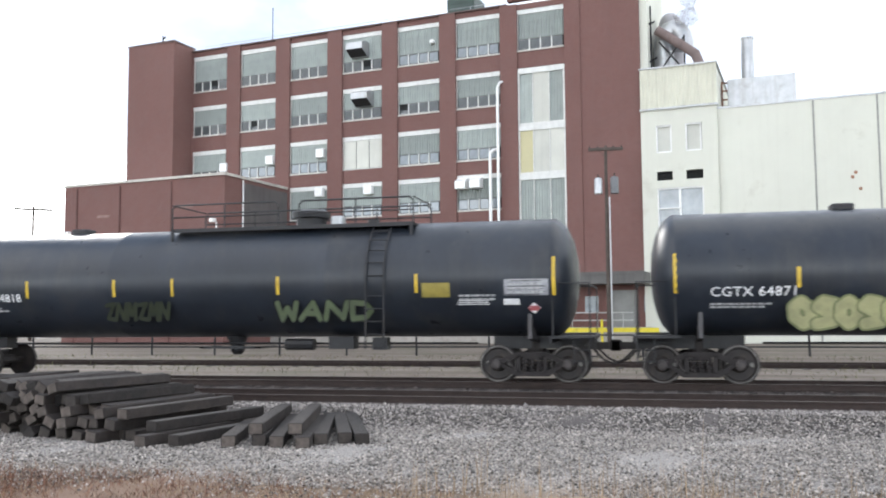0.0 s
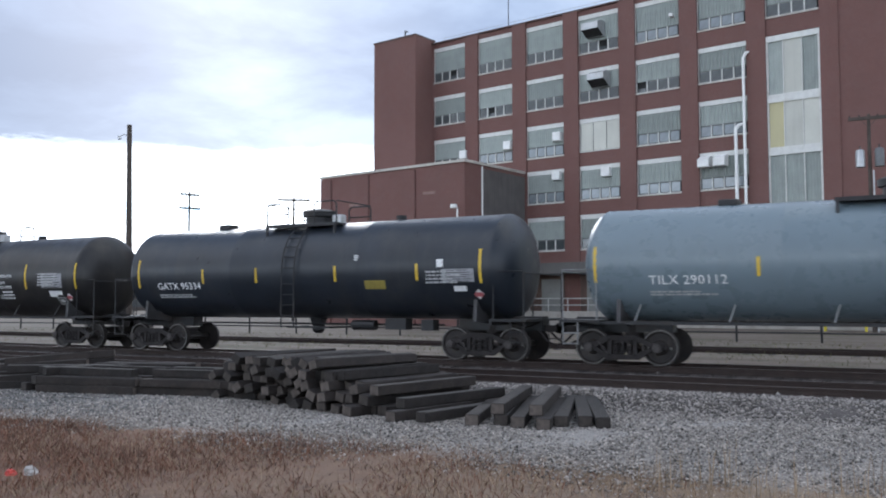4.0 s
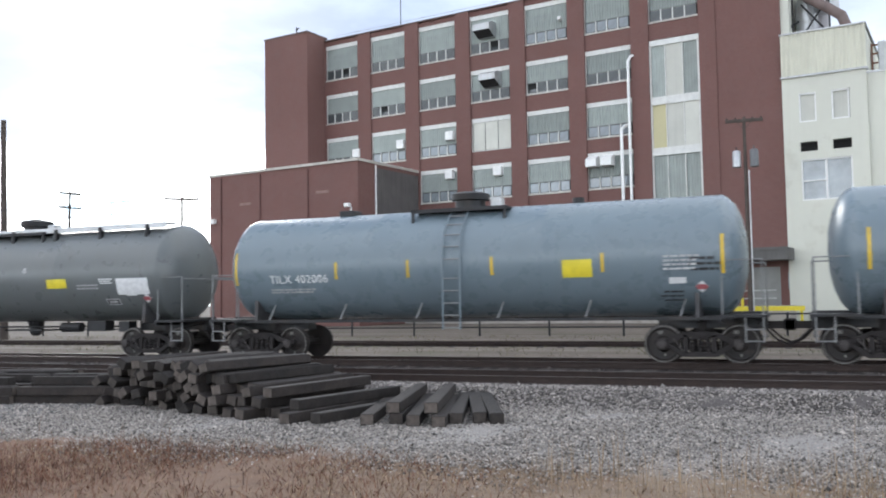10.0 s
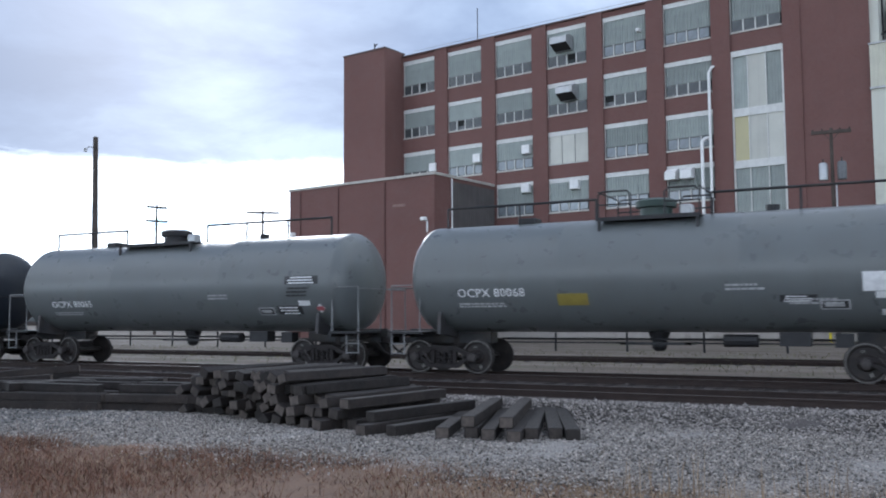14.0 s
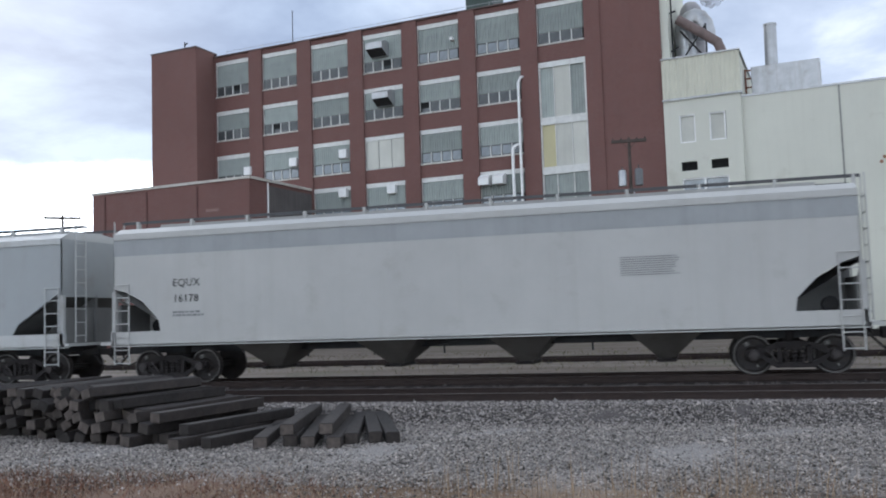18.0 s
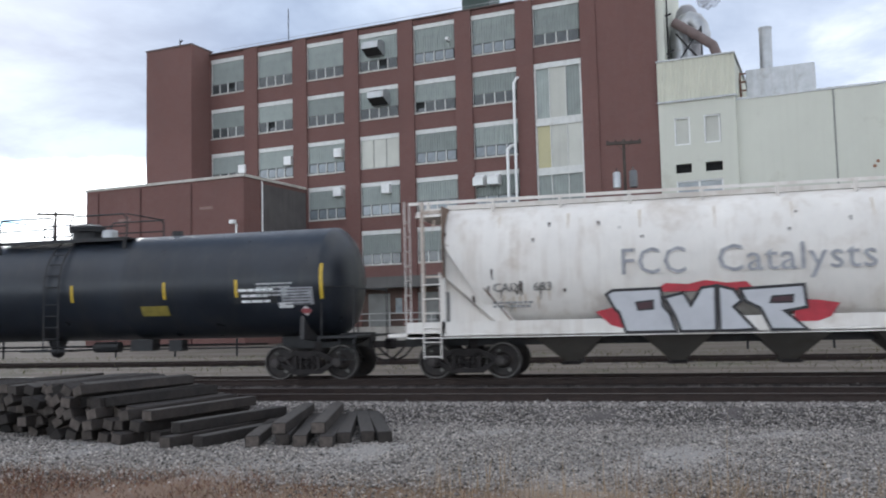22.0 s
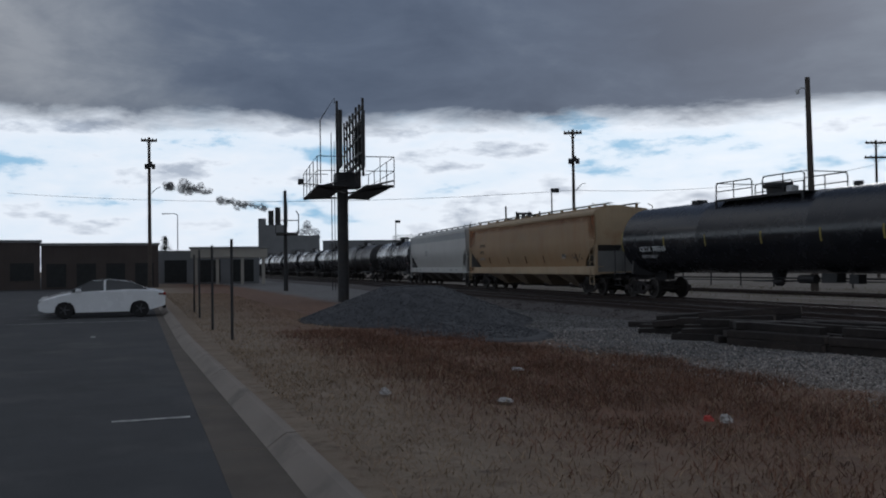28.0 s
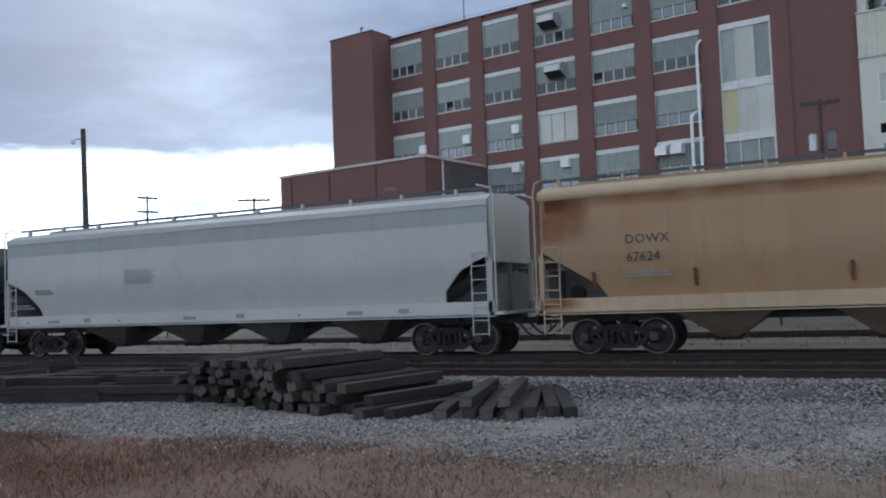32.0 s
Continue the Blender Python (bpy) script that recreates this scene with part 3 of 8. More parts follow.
def build_track(name, cy, label):
    track = thing(name, label, "railway track", kind="structure")
    for y in (cy - GAUGE / 2 - 0.035, cy + GAUGE / 2 + 0.035):
        part("rail", rail_shape(y, -900, 500), [RAIL_SIDE, RAIL_TOP], track, "rusty steel rail with a polished head")
    tie = Shape().bevel_box((-0.11, -1.3, -0.17), (0.11, 1.3, 0), 0.012).mesh("tie", TIE)
    plate = Shape().box((-0.1, -0.16, 0), (0.1, 0.16, 0.016)).mesh("tie_plate", RAIL_SIDE)
    x = -62.0
    while x < 22:
        jog = RNG.uniform(-0.03, 0.03)
        part("tie", tie, None, track, at=pose(x + jog, cy + float(track_shift(x)) + RNG.uniform(-0.05, 0.05), RAIL_Z - 0.172, 0, 0, track_turn(x) + RNG.uniform(-1, 1)))
        x += 0.54
    far = Shape()
    x = -420.0
    while x < 120:
        if not -62 < x < 22:
            y = cy + float(track_shift(x))
            far.box((x - 0.11, y - 1.3, RAIL_Z - 0.33), (x + 0.11, y + 1.3, RAIL_Z - 0.172))
        x += 0.54
    tagged(part("far_ties", far, TIE, track), kind="stuff")
    return track


build_track("main_track", TRAIN_Y, "railway track of rusty rails on dark ties, under the train")
build_track("siding_track", SIDING_Y, "empty siding of rusty rails on dark ties")


def yard_track():
    """An old track in the yard, sunk in dirt to its rail heads."""
    track = thing("yard_track", "old rusty yard track half sunk in brown dirt", "railway track", kind="structure")
    for y in (33.2, 34.7):
        part("rail", Shape().prism([(y + u, -0.05 + v) for u, v in ((-0.07, 0), (0.07, 0), (0.02, 0.05), (0.036, 0.15), (0.036, 0.19), (-0.036, 0.19), (-0.036, 0.15), (-0.02, 0.05))], -300, 200), RAIL_SIDE, track, "rusty steel rail")
    for k in range(110):
        part("tie", YARD_TIE, None, track, at=pose(-66 + k * 0.9 + RNG.uniform(-0.1, 0.1), 33.95 + RNG.uniform(-0.1, 0.1), -0.05 + RNG.uniform(-0.01, 0.01), 0, 0, RNG.uniform(-2, 2)))


YARD_TIE = Shape().bevel_box((-0.11, -1.3, -0.1), (0.11, 1.3, 0.05), 0.012).mesh("tie", TIE)
yard_track()


# ---- the factory behind the tracks ----
# In its own space x runs along the facade, y into the building.
FACADE_TURN, FACADE_FAR = -9.344, 64.0
FACADE = Matrix.Translation((FACADE_FAR * math.sin(radians(9.344)), FACADE_FAR * math.cos(radians(9.344)), 0)) @ pose(0, 0, 0, 0, 0, FACADE_TURN)
BAY0, BAY, WIDE = -51.07, 5.12, 3.74
FLOORS = [(22.40, 25.65), (18.34, 21.04), (14.18, 16.96), (10.24, 13.04), (6.20, 9.04)]
ROOF = 26.1

factory = thing("brick_factory", "five-storey red brick factory with pale panelled windows", "factory", FACADE)


def window_frame(h):
    """The white frame of one window of that height, with its deep lintel."""
    frame = Shape()
    t = 0.05
    frame.box((0, 0.1, 0), (WIDE, 0.28, 0.06)).box((0, 0.1, h - 0.36), (WIDE, 0.24, h))
    frame.box((0, 0.14, 0.06), (t, 0.26, h - 0.36)).box((WIDE - t, 0.14, 0.06), (WIDE, 0.26, h - 0.36))
    return frame


def corrugated(x0, x1, z0, z1, y, pitch=0.16, depth=0.04):
    s = Shape()
    n = max(4, int((x1 - x0) / pitch) * 2)
    vs, f = [], []
    for i in range(n + 1):
        x = x0 + (x1 - x0) * i / n
        d = depth if i % 2 else 0
        vs += [(x, y - d, z0), (x, y - d, z1)]
    for i in range(n):
        f.append((2 * i, 2 * i + 2, 2 * i + 3, 2 * i + 1))
    s.add(vs, f)
    return s


SASH = Shape()
for a, b in [((0, 0), (0.80, 0.045)), ((0, 0.745), (0.80, 0.79)), ((0, 0.045), (0.04, 0.745)), ((0.76, 0.045), (0.80, 0.745))]:
    SASH.box((a[0], 0, a[1]), (b[0], 0.06, b[1]))
MULLION = Shape().box((0, 0.06, 0.0), (0.075, 0.2, 0.885)).mesh("mullion", WHITE_FRAME)
SASH_GREY = SASH.mesh("sash", mat("dull_grey_sash_paint", (0.13, 0.135, 0.13), 0.5, var=0.2, scale=3))
SASH_DARK = SASH.mesh("sash", mat("dark_sash_paint", (0.05, 0.055, 0.055), 0.5, var=0.2, scale=3))
GLASS = Shape().box((0.03, 0.025, 0.04), (0.77, 0.04, 0.75)).mesh("pane", PANE)
GLASS_PALE = Shape().box((0.03, 0.025, 0.04), (0.77, 0.04, 0.75)).mesh("pane", PANE_BLUE)
FRAMES = {}
PANELS = {}


def build_window(bay, floor, style="panel"):
    z0, z1 = FLOORS[floor]
    x0, h = BAY0 + BAY * bay, z1 - z0
    key = round(h, 2)
    if key not in FRAMES:
        FRAMES[key] = window_frame(h).mesh("window_frame", WHITE_FRAME)
        PANELS[key] = corrugated(0.09, WIDE - 0.09, 0.93, h - 0.36, 0.2, 0.2, 0.07).mesh("panel", FIBRE)
    w = part("window", FRAMES[key], None, factory, at=pose(x0, 0, z0))
    if style == "infill":
        cuts = [0.09, 1.25, 2.45, WIDE - 0.09]
        for a, b in zip(cuts, cuts[1:]):
            part("panel", Shape().box((a + 0.03, 0.16, 0.1), (b - 0.03, 0.2, h - 0.36)), CREAM, w)
        return w
    part("panel", PANELS[key], None, w, "pale green corrugated panel")
    part("rail", Shape().box((0.09, 0.12, 0.885), (WIDE - 0.09, 0.22, 0.935)), mat("dull_grey_sash_paint", (0.13, 0.135, 0.13), 0.5), w)
    for i in range(1, 4):
        part("mullion", MULLION, None, w, at=pose(0.12 + i * 0.885 - 0.08, 0, 0))
    pale = style == "outlined"
    for i in range(4):
        px = 0.12 + i * 0.885
        open_angle = -24 if (bay, floor, i) in ((1, 1, 1), (4, 1, 0), (0, 0, 2), (3, 0, 2)) else 0
        s = part("sash", SASH_DARK if pale else SASH_GREY, None, w, at=pose(px, 0.12, 0.09, open_angle))
        part("pane", GLASS_PALE if pale else GLASS, None, s)
    part("window_sill", Shape().box((-0.04, 0.0, -0.09), (WIDE + 0.04, 0.2, -0.004)), STONE, w)
    return w


def facade_wall():
    """Brick piers and spandrels round the window openings."""
    zs = [4.9] + [z for lo, hi in reversed(FLOORS) for z in (lo, hi)] + [ROOF]
    # spandrels between the windows, set back from the piers
    for bay in range(7):
        x0 = BAY0 + BAY * bay
        for lo, hi in zip(zs[0::2], zs[1::2]):
            if bay == 6 and lo < 5:
                hi = 7.65
            if not (bay == 6 and 9.0 < lo < 21.0):
                part("spandrel", Shape().box((x0, 0.06, lo), (x0 + WIDE, 0.5, hi)), BRICK, factory)
    for bay in range(6):
        x0 = BAY0 + BAY * bay + WIDE
        part("pier", Shape().box((x0, -0.1, 0), (x0 + BAY - WIDE, 0.5, ROOF)), BRICK, factory)
    part("pier", Shape().box((BAY0 - 0.3, 0.0, 0), (BAY0, 0.5, ROOF)), BRICK, factory)


facade_wall()
tower_right = Shape().box((BAY0 + 6 * BAY + WIDE, -0.1, 0), (-15.4, 0.5, 29.5)).box((-15.4, -0.02, 0), (-11.0, 0.5, 29.5)).box((BAY0 + 5 * BAY + WIDE + 0.6, 0.0, ROOF + 0.32), (-15.4, 0.5, 29.5))
part("wall", tower_right, BRICK, factory, "plain brick end bay")
part("wall", Shape().box((-56.0, 0.6, 0), (-11.0, 24, 25.6)), BRICK, factory)
part("roof", Shape().box((-56.0, 0.4, 25.6), (-20.6, 24, 25.75)), mat("tar_roof", (0.05, 0.05, 0.05), 0.9), factory)
part("coping", Shape().box((BAY0 - 0.2, -0.14, ROOF), (BAY0 + 5 * BAY + WIDE + 0.6, 0.55, ROOF + 0.1)), BRICK_CAP, factory, "thin dark coping")
rail = Shape()
for i in range(17):
    u = -50.5 + i * 2.0
    rail.tube((u, 0.9, ROOF), (u, 0.9, ROOF + 0.75), 0.02, 5)
rail.tube((-50.5, 0.9, ROOF + 0.72), (-18.5, 0.9, ROOF + 0.72), 0.02, 5)
part("roof_railing", rail, GALV, factory, "thin steel roof railing")
# No rooms are built: a near-black slab paints in their darkness.
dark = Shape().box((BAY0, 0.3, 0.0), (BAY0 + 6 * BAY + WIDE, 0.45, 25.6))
part("interior", dark, mat("dim_interior", (0.02, 0.022, 0.022), 0.9), factory, "near-black slab in place of unlit rooms behind the glass")
for floor in range(5):
    for bay in range(7):
        if bay == 6 and floor > 0:
            continue
        style = "panel"
        if (bay, floor) == (3, 2):
            style = "infill"
        elif floor in (2, 3) and bay in (1, 2, 3, 4, 5) or (bay, floor) in ((4, 0), (5, 0)):
            style = "outlined"
        build_window(bay, floor, style)
# the tall infilled bay
for lo, hi, tint in ((16.72, 21.0, (FIBRE, CREAM, FIBRE)), (12.9, 16.55, (YELLOWISH, CREAM, CREAM)), (7.85, 12.75, (FIBRE, FIBRE, FIBRE))):
    x0 = BAY0 + 6 * BAY
    w = part("window", Shape().box((x0, 0.04, hi - 0.42), (x0 + WIDE, 0.24, hi)).box((x0, 0.04, lo), (x0 + 0.12, 0.24, hi - 0.42))
             .box((x0 + WIDE - 0.12, 0.04, lo), (x0 + WIDE, 0.24, hi - 0.42)).box((x0, 0.04, lo - 0.16), (x0 + WIDE, 0.24, lo)), WHITE_FRAME, factory, "tall bay filled with pale panels")
    cuts = [x0 + 0.12, x0 + 1.2, x0 + 2.5, x0 + WIDE - 0.12]
    for (a, b), m in zip(zip(cuts, cuts[1:]), tint):
        part("panel", corrugated(a, b - 0.06, lo, hi - 0.42, 0.2, 0.2, 0.03) if m is FIBRE else Shape().box((a, 0.14, lo), (b - 0.06, 0.2, hi - 0.42)), m, w)
        part("mullion", Shape().box((b - 0.06, 0.06, lo), (b, 0.22, hi - 0.42)), WHITE_FRAME, w)
# hoods, blowers and small boxes in the windows
for u, z in ((-34.85, 23.5), (-34.4, 19.3)):
    hood = Shape().prism([(-1.15, 0.5), (-1.15, 1.0), (-0.6, 1.25), (0.1, 1.25), (0.1, 0.05), (-0.25, 0.05)], u + 0.1, u + 1.6)
    hood.s[5] = 1
    part("exhaust_hood", hood, [GALV, mat("dark_louvre", (0.02, 0.02, 0.02), 0.8)], factory, "galvanised exhaust hood with a dark mouth", at=pose(0, 0, z))
for u, z in ((-47.9, 14.9), (-43.1, 15.2), (-38.1, 15.4), (-38.2, 12.1), (-33.6, 12.0), (-27.6, 23.9)):
    s = 0.28 if z > 20 else 0.75
    part("vent_box", Shape().bevel_box((u, -0.3, z), (u + s, 0.2, z + s), 0.03), WHITE_PIPE, factory, "small white vent box")
for u in (-25.35, -24.15):
    part("air_conditioner", Shape().prism([(-0.75, 0.0), (-0.75, 0.55), (-0.2, 0.85), (0.15, 0.85), (0.15, 0.0)], u, u + 0.85), [WHITE_PIPE], factory, "white window unit with a sloping top", at=pose(0, 0, 11.9))
# white pipes up the facade
pipes = Shape().path([(-21.85, -0.45, 0.5), (-21.85, -0.45, 19.6), (-21.7, -0.2, 20.05), (-21.5, 0.1, 20.15)], 0.11, 10)
part("pipe", pipes, WHITE_PIPE, factory, "tall white pipe up the wall", smooth=40)
pipes = Shape().path([(-22.5, -0.45, 5.6), (-22.5, -0.45, 14.5), (-22.3, -0.2, 14.8), (-22.0, 0.1, 14.9)], 0.13, 10)
part("pipe", pipes, WHITE_PIPE, factory, "white pipe up the wall", smooth=40)
# the stair tower on the left
part("stair_tower", Shape().box((-56.3, -2.5, 0), (-51.2, 0.0, 26.45)).box((-56.36, -2.56, 26.45), (-51.14, 0.4, 26.58), 1).box((-56.3, 0.0, 0), (-51.37, 6.0, 26.45)), [BRICK, BRICK_CAP], factory, "windowless brick stair tower")
part("mast", Shape().tube((-43.15, 0.8, 26.0), (-43.15, 0.8, 29.4), 0.04, 6).tube((-53.3, -1.5, 26.6), (-53.3, -1.5, 27.5), 0.06, 6).tube((-53.3, -1.5, 27.2), (-53.0, -1.5, 27.4), 0.06, 6), DARK_METAL, factory, "thin antenna")
roof_box = Shape().bevel_box((-27.0, 2.0, 25.7), (-24.6, 4.6, 28.3), 0.05)
for i in range(5):
    roof_box.box((-26.9, 1.96, 26.0 + i * 0.42), (-24.7, 2.0, 26.1 + i * 0.42))
part("cooling_box", roof_box, GREEN_BOX, factory, "dark green louvred box on the roof")
part("loading_canopy", Shape().box((-50.5, -2.6, 4.2), (-10.6, 0.05, 5.0)).box((-50.5, -2.65, 4.85), (-10.6, -2.6, 5.05)), mat("weathered_canopy_metal", (0.11, 0.105, 0.1), 0.7, var=0.2, scale=0.5, streak=0.4), factory, "weathered grey canopy over the loading dock")
dock = Shape().box((-50.5, -2.4, 0), (-10.6, 0.05, 1.15))
part("loading_dock", dock, CONCRETE, factory)
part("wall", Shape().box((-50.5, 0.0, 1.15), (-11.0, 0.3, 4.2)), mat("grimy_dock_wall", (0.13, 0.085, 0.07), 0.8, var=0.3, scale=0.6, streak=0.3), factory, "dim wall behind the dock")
for i in range(9):
    u = -48 + i * 4.3
    d = part("dock_door", Shape().box((u, -0.06, 1.16), (u + 2.0, 0.02, 3.8)), mat("grey_door_paint", (0.25, 0.25, 0.24), 0.6, var=0.15, scale=1), factory)
    part("window", Shape().box((u + 2.5, -0.06, 2.2), (u + 3.5, 0.02, 3.4)), PANE_BLUE, factory)
fence = Shape()
for i in range(22):
    u = -50 + i * 1.8
    fence.tube((u, -2.3, 1.15), (u, -2.3, 2.2), 0.04, 6)
for z in (1.65, 2.18):
    fence.tube((-50, -2.3, z), (-11.5, -2.3, z), 0.045, 6)
part("dock_railing", fence, mat("grey_rail_paint", (0.42, 0.42, 0.4), 0.5), factory)
guard = Shape().box((-16, -4.6, 0.85), (-9.4, -4.45, 1.15))
for u in (-15.6, -13.2, -12.7, -9.6):
    guard.tube((u, -4.5, 0), (u, -4.5, 1.7 if u > -14 and u < -12 else 1.15), 0.09, 8)
solid("guard_rail", guard, YELLOW_PANEL, "yellow steel guard rail before the loading dock", "guard rail", FACADE)

# the low brick annex that stands forward on the left
annex = thing("brick_annex", "two-storey windowless red brick annex beside the factory", "building", FACADE)
part("wall", Shape().box((-57.0, -8.76, 0), (-41.0, 0, 12.9)), BRICK, annex)
for u in (-55.7, -51.2, -46.05):
    part("downspout", Shape().box((u, -8.83, 0), (u + 0.1, -8.757, 12.7)), mat("brick_red_metal", (0.09, 0.03, 0.025), 0.6), annex)
part("coping", Shape().box((-57.1, -8.86, 12.9), (-40.9, 0, 13.1)), STONE, annex, "pale worn coping")
grey = Shape()
for i in range(40):
    grey.box((-40.985, -6.3 + i * 0.152, 3.0), (-40.93 + (i % 2) * 0.03, -6.3 + i * 0.152 + 0.15, 12.6))
part("louvre_wall", grey, mat("dark_grey_siding", (0.115, 0.105, 0.10), 0.7, var=0.25, scale=0.6, streak=0.4), annex, "dark grey ribbed siding")
part("pipe", Shape().tube((-40.9, -6.5, 1), (-40.9, -6.5, 12.8), 0.07, 8), WHITE_PIPE, annex)
lamps = Shape().tube((-41.7, -8.75, 9.3), (-41.7, -9.1, 9.4), 0.05, 6).bevel_box((-41.95, -9.4, 9.25), (-41.5, -9.0, 9.55), 0.04).box((-41.78, -8.8, 8.4), (-41.62, -8.72, 9.3))
part("wall_light", lamps, WHITE_PIPE, annex, "white floodlight on the wall")
lamps = Shape().bevel_box((-56.6, -9.15, 8.8), (-56.2, -8.76, 9.2), 0.04)
part("wall_light", lamps, WHITE_PIPE, annex)
for u, z, w in ((-53.5, 10.2, 1.3), (-45.2, 10.6, 1.3)):
    part("patch", Shape().box((u, -8.775, z), (u + w, -8.762, z + 0.22)), mat("pale_mortar_patch", (0.26, 0.17, 0.15), 0.9), annex, "pale repair patch in the brick")

# the cream-painted stair block and shed to the right
shed = thing("cream_shed", "cream-painted windowless industrial shed with vertical joints", "building", FACADE)
part("wall", Shape().box((-5.7, 0, 0), (34, 26, 16.45)), WHITE_WALL, shed)
part("flashing", Shape().box((-5.72, -0.05, 16.4), (34, 0.3, 16.55)), GALV, shed)
for u in (0.45, 4.35, 8.3, 12.2, 16.1, 20.0):
    part("joint", Shape().box((u, -0.03, 0), (u + 0.12, 0.01, 16.4)), mat("grey_joint_strip", (0.3, 0.3, 0.27), 0.7), shed)
for u, z in ((2.95, 11.3), (3.2, 10.2), (2.75, 11.0)):
    part("patch", Shape().spin([(-0.03, 0.12), (0.0, 0.12)], "y", 10, 0, (u, 0, z)), mat("rust_patch", (0.3, 0.16, 0.1), 0.8), shed)
block = thing("cream_stair_block", "cream stair block with narrow windows and dark vents", "building", FACADE)
for x0, x1, lo, hi in ((-11.0, -9.95, 0, 16.7), (-6.75, -5.7, 0, 16.7), (-9.95, -6.75, 0, 8.2), (-9.95, -6.75, 11.0, 11.55), (-9.95, -6.75, 12.2, 13.55), (-9.95, -6.75, 15.55, 16.7), (-8.85, -7.9, 11.55, 12.2), (-8.85, -7.9, 13.55, 15.55)):
    part("wall", Shape().box((x0, -0.25, lo), (x1, 0.3, hi)), WHITE_WALL, block)
part("core", Shape().box((-11.0, 0.3, 0), (-5.7, 12, 19.5)), WHITE_WALL, block)
part("upper_wall", corrugated(-11.0, -5.65, 16.8, 19.7, -0.28, 0.3, 0.05), CREAM_METAL, block, "corrugated cream metal upper storey")
part("flashing", Shape().box((-11.05, -0.4, 16.68), (-5.6, 0.3, 16.8)).box((-11.05, -0.4, 19.7), (-5.6, 12, 19.8)), GALV, block)
for u, z0, z1, kind in ((-9.95, 13.55, 15.55, 0), (-7.9, 13.55, 15.55, 0), (-9.95, 11.55, 12.2, 1), (-7.9, 11.55, 12.2, 1), (-9.95, 8.2, 11.0, 2)):
    w = 1.1 if kind < 2 else 3.2
    if kind == 1:
        louv = Shape().box((u, 0.1, z0), (u + w + 0.05, 0.2, z1))
        for i in range(5):
            louv.box((u, -0.1, z0 + i * 0.13), (u + w + 0.05, 0.1, z0 + i * 0.13 + 0.03))
        part("vent", louv, mat("dark_louvre", (0.02, 0.02, 0.02), 0.8), block, "dark louvred vent")
        continue
    fr = Shape().box((u, -0.2, z0), (u + w, -0.05, z0 + 0.1)).box((u, -0.2, z1 - 0.1), (u + w, -0.05, z1)).box((u, -0.2, z0 + 0.1), (u + 0.1, -0.05, z1 - 0.1)).box((u + w - 0.1, -0.2, z0 + 0.1), (u + w, -0.05, z1 - 0.1))
    if kind == 2:
        fr.box((u + 1.5, -0.2, z0 + 0.1), (u + 1.65, -0.05, z1 - 0.1)).box((u + 0.1, -0.2, z0 + 1.3), (u + 1.5, -0.05, z0 + 1.38))
    w_ob = part("window", fr, WHITE_PIPE, block)
    part("pane", Shape().box((u + 0.1, -0.06, z0 + 0.1), (u + w - 0.1, -0.02, z1 - 0.1)), PANE_BLUE if kind == 2 else CREAM, w_ob)
# what stands on these roofs
unit = thing("rooftop_cooler", "galvanised rooftop cooler with rusty end frame and exhaust stack", "cooling unit", FACADE @ pose(-1.0, 3, 16.55))
cool = Shape().bevel_box((-4.2, 0, 0.3), (0.45, 3, 2.65), 0.04)
for i in range(6):
    part("seam", Shape().box((-4.1 + i * 0.78, -0.03, 0.35), (-4.06 + i * 0.78, 0, 2.6)), GALV, unit)
part("body", cool, GALV, unit)
part("base", Shape().box((-3.8, 0.1, 0), (-3.5, 2.8, 0.3)).box((0.2, 0.1, 0), (0.5, 2.8, 0.3)).box((-1.8, 0.1, 0), (-1.5, 2.8, 0.3)), DARK_METAL, unit)
rust = mat("rusty_frame_steel", (0.2, 0.09, 0.05), 0.8)
fr = Shape()
for z in (0.5, 1.15, 1.8, 2.4):
    fr.box((-4.65, 0.1, z), (-4.0, 0.2, z + 0.1))
for u in (-4.65, -4.1):
    fr.box((u, 0.1, 0.3), (u + 0.1, 0.2, 2.55))
part("end_frame", fr, rust, unit, "rusty open end frame")
part("exhaust_pipe", Shape().tube((-2.85, 1.5, 2.6), (-2.8, 1.5, 6.0), 0.44, 16).tube((-2.8, 1.5, 5.9), (-2.8, 1.5, 6.05), 0.48, 16), GALV, unit, "plain round steel stack", smooth=40)
part("duct", Shape().box((-5.9, 0.4, 1.2), (-4.65, 1.6, 2.1)).box((-5.9, 0.6, 0.0), (-5.2, 1.4, 1.2)), GALV, unit)
duct = thing("roof_ducts", "large grey elbow ducts and a dark frame on the roof", "ductwork", FACADE @ pose(0, 0, 0))
pts = [(-9.6, 2.5, 19.8), (-9.6, 2.5, 22.3), (-9.45, 2.5, 22.85), (-9.15, 2.5, 23.2), (-8.85, 2.5, 23.3), (-8.55, 2.5, 23.15), (-8.3, 2.5, 22.75), (-8.2, 2.5, 22.2), (-8.2, 2.5, 21.7)]
part("elbow_duct", Shape().path(pts, 0.75, 14), GALV, duct, "wide galvanised elbow duct", smooth=40)
part("silo", Shape().spin([(19.8, 0.95), (23.4, 0.95), (24.1, 0.9), (24.7, 0.72), (25.05, 0.45), (25.15, 0.05)], "z", 24, 0, (-9.35, 4.2, 0)), mat("dusty_grey_silo", (0.34, 0.33, 0.34), 0.6, 0.2, var=0.12, scale=0.7, streak=0.3), duct, "round-topped grey silo", smooth=40)
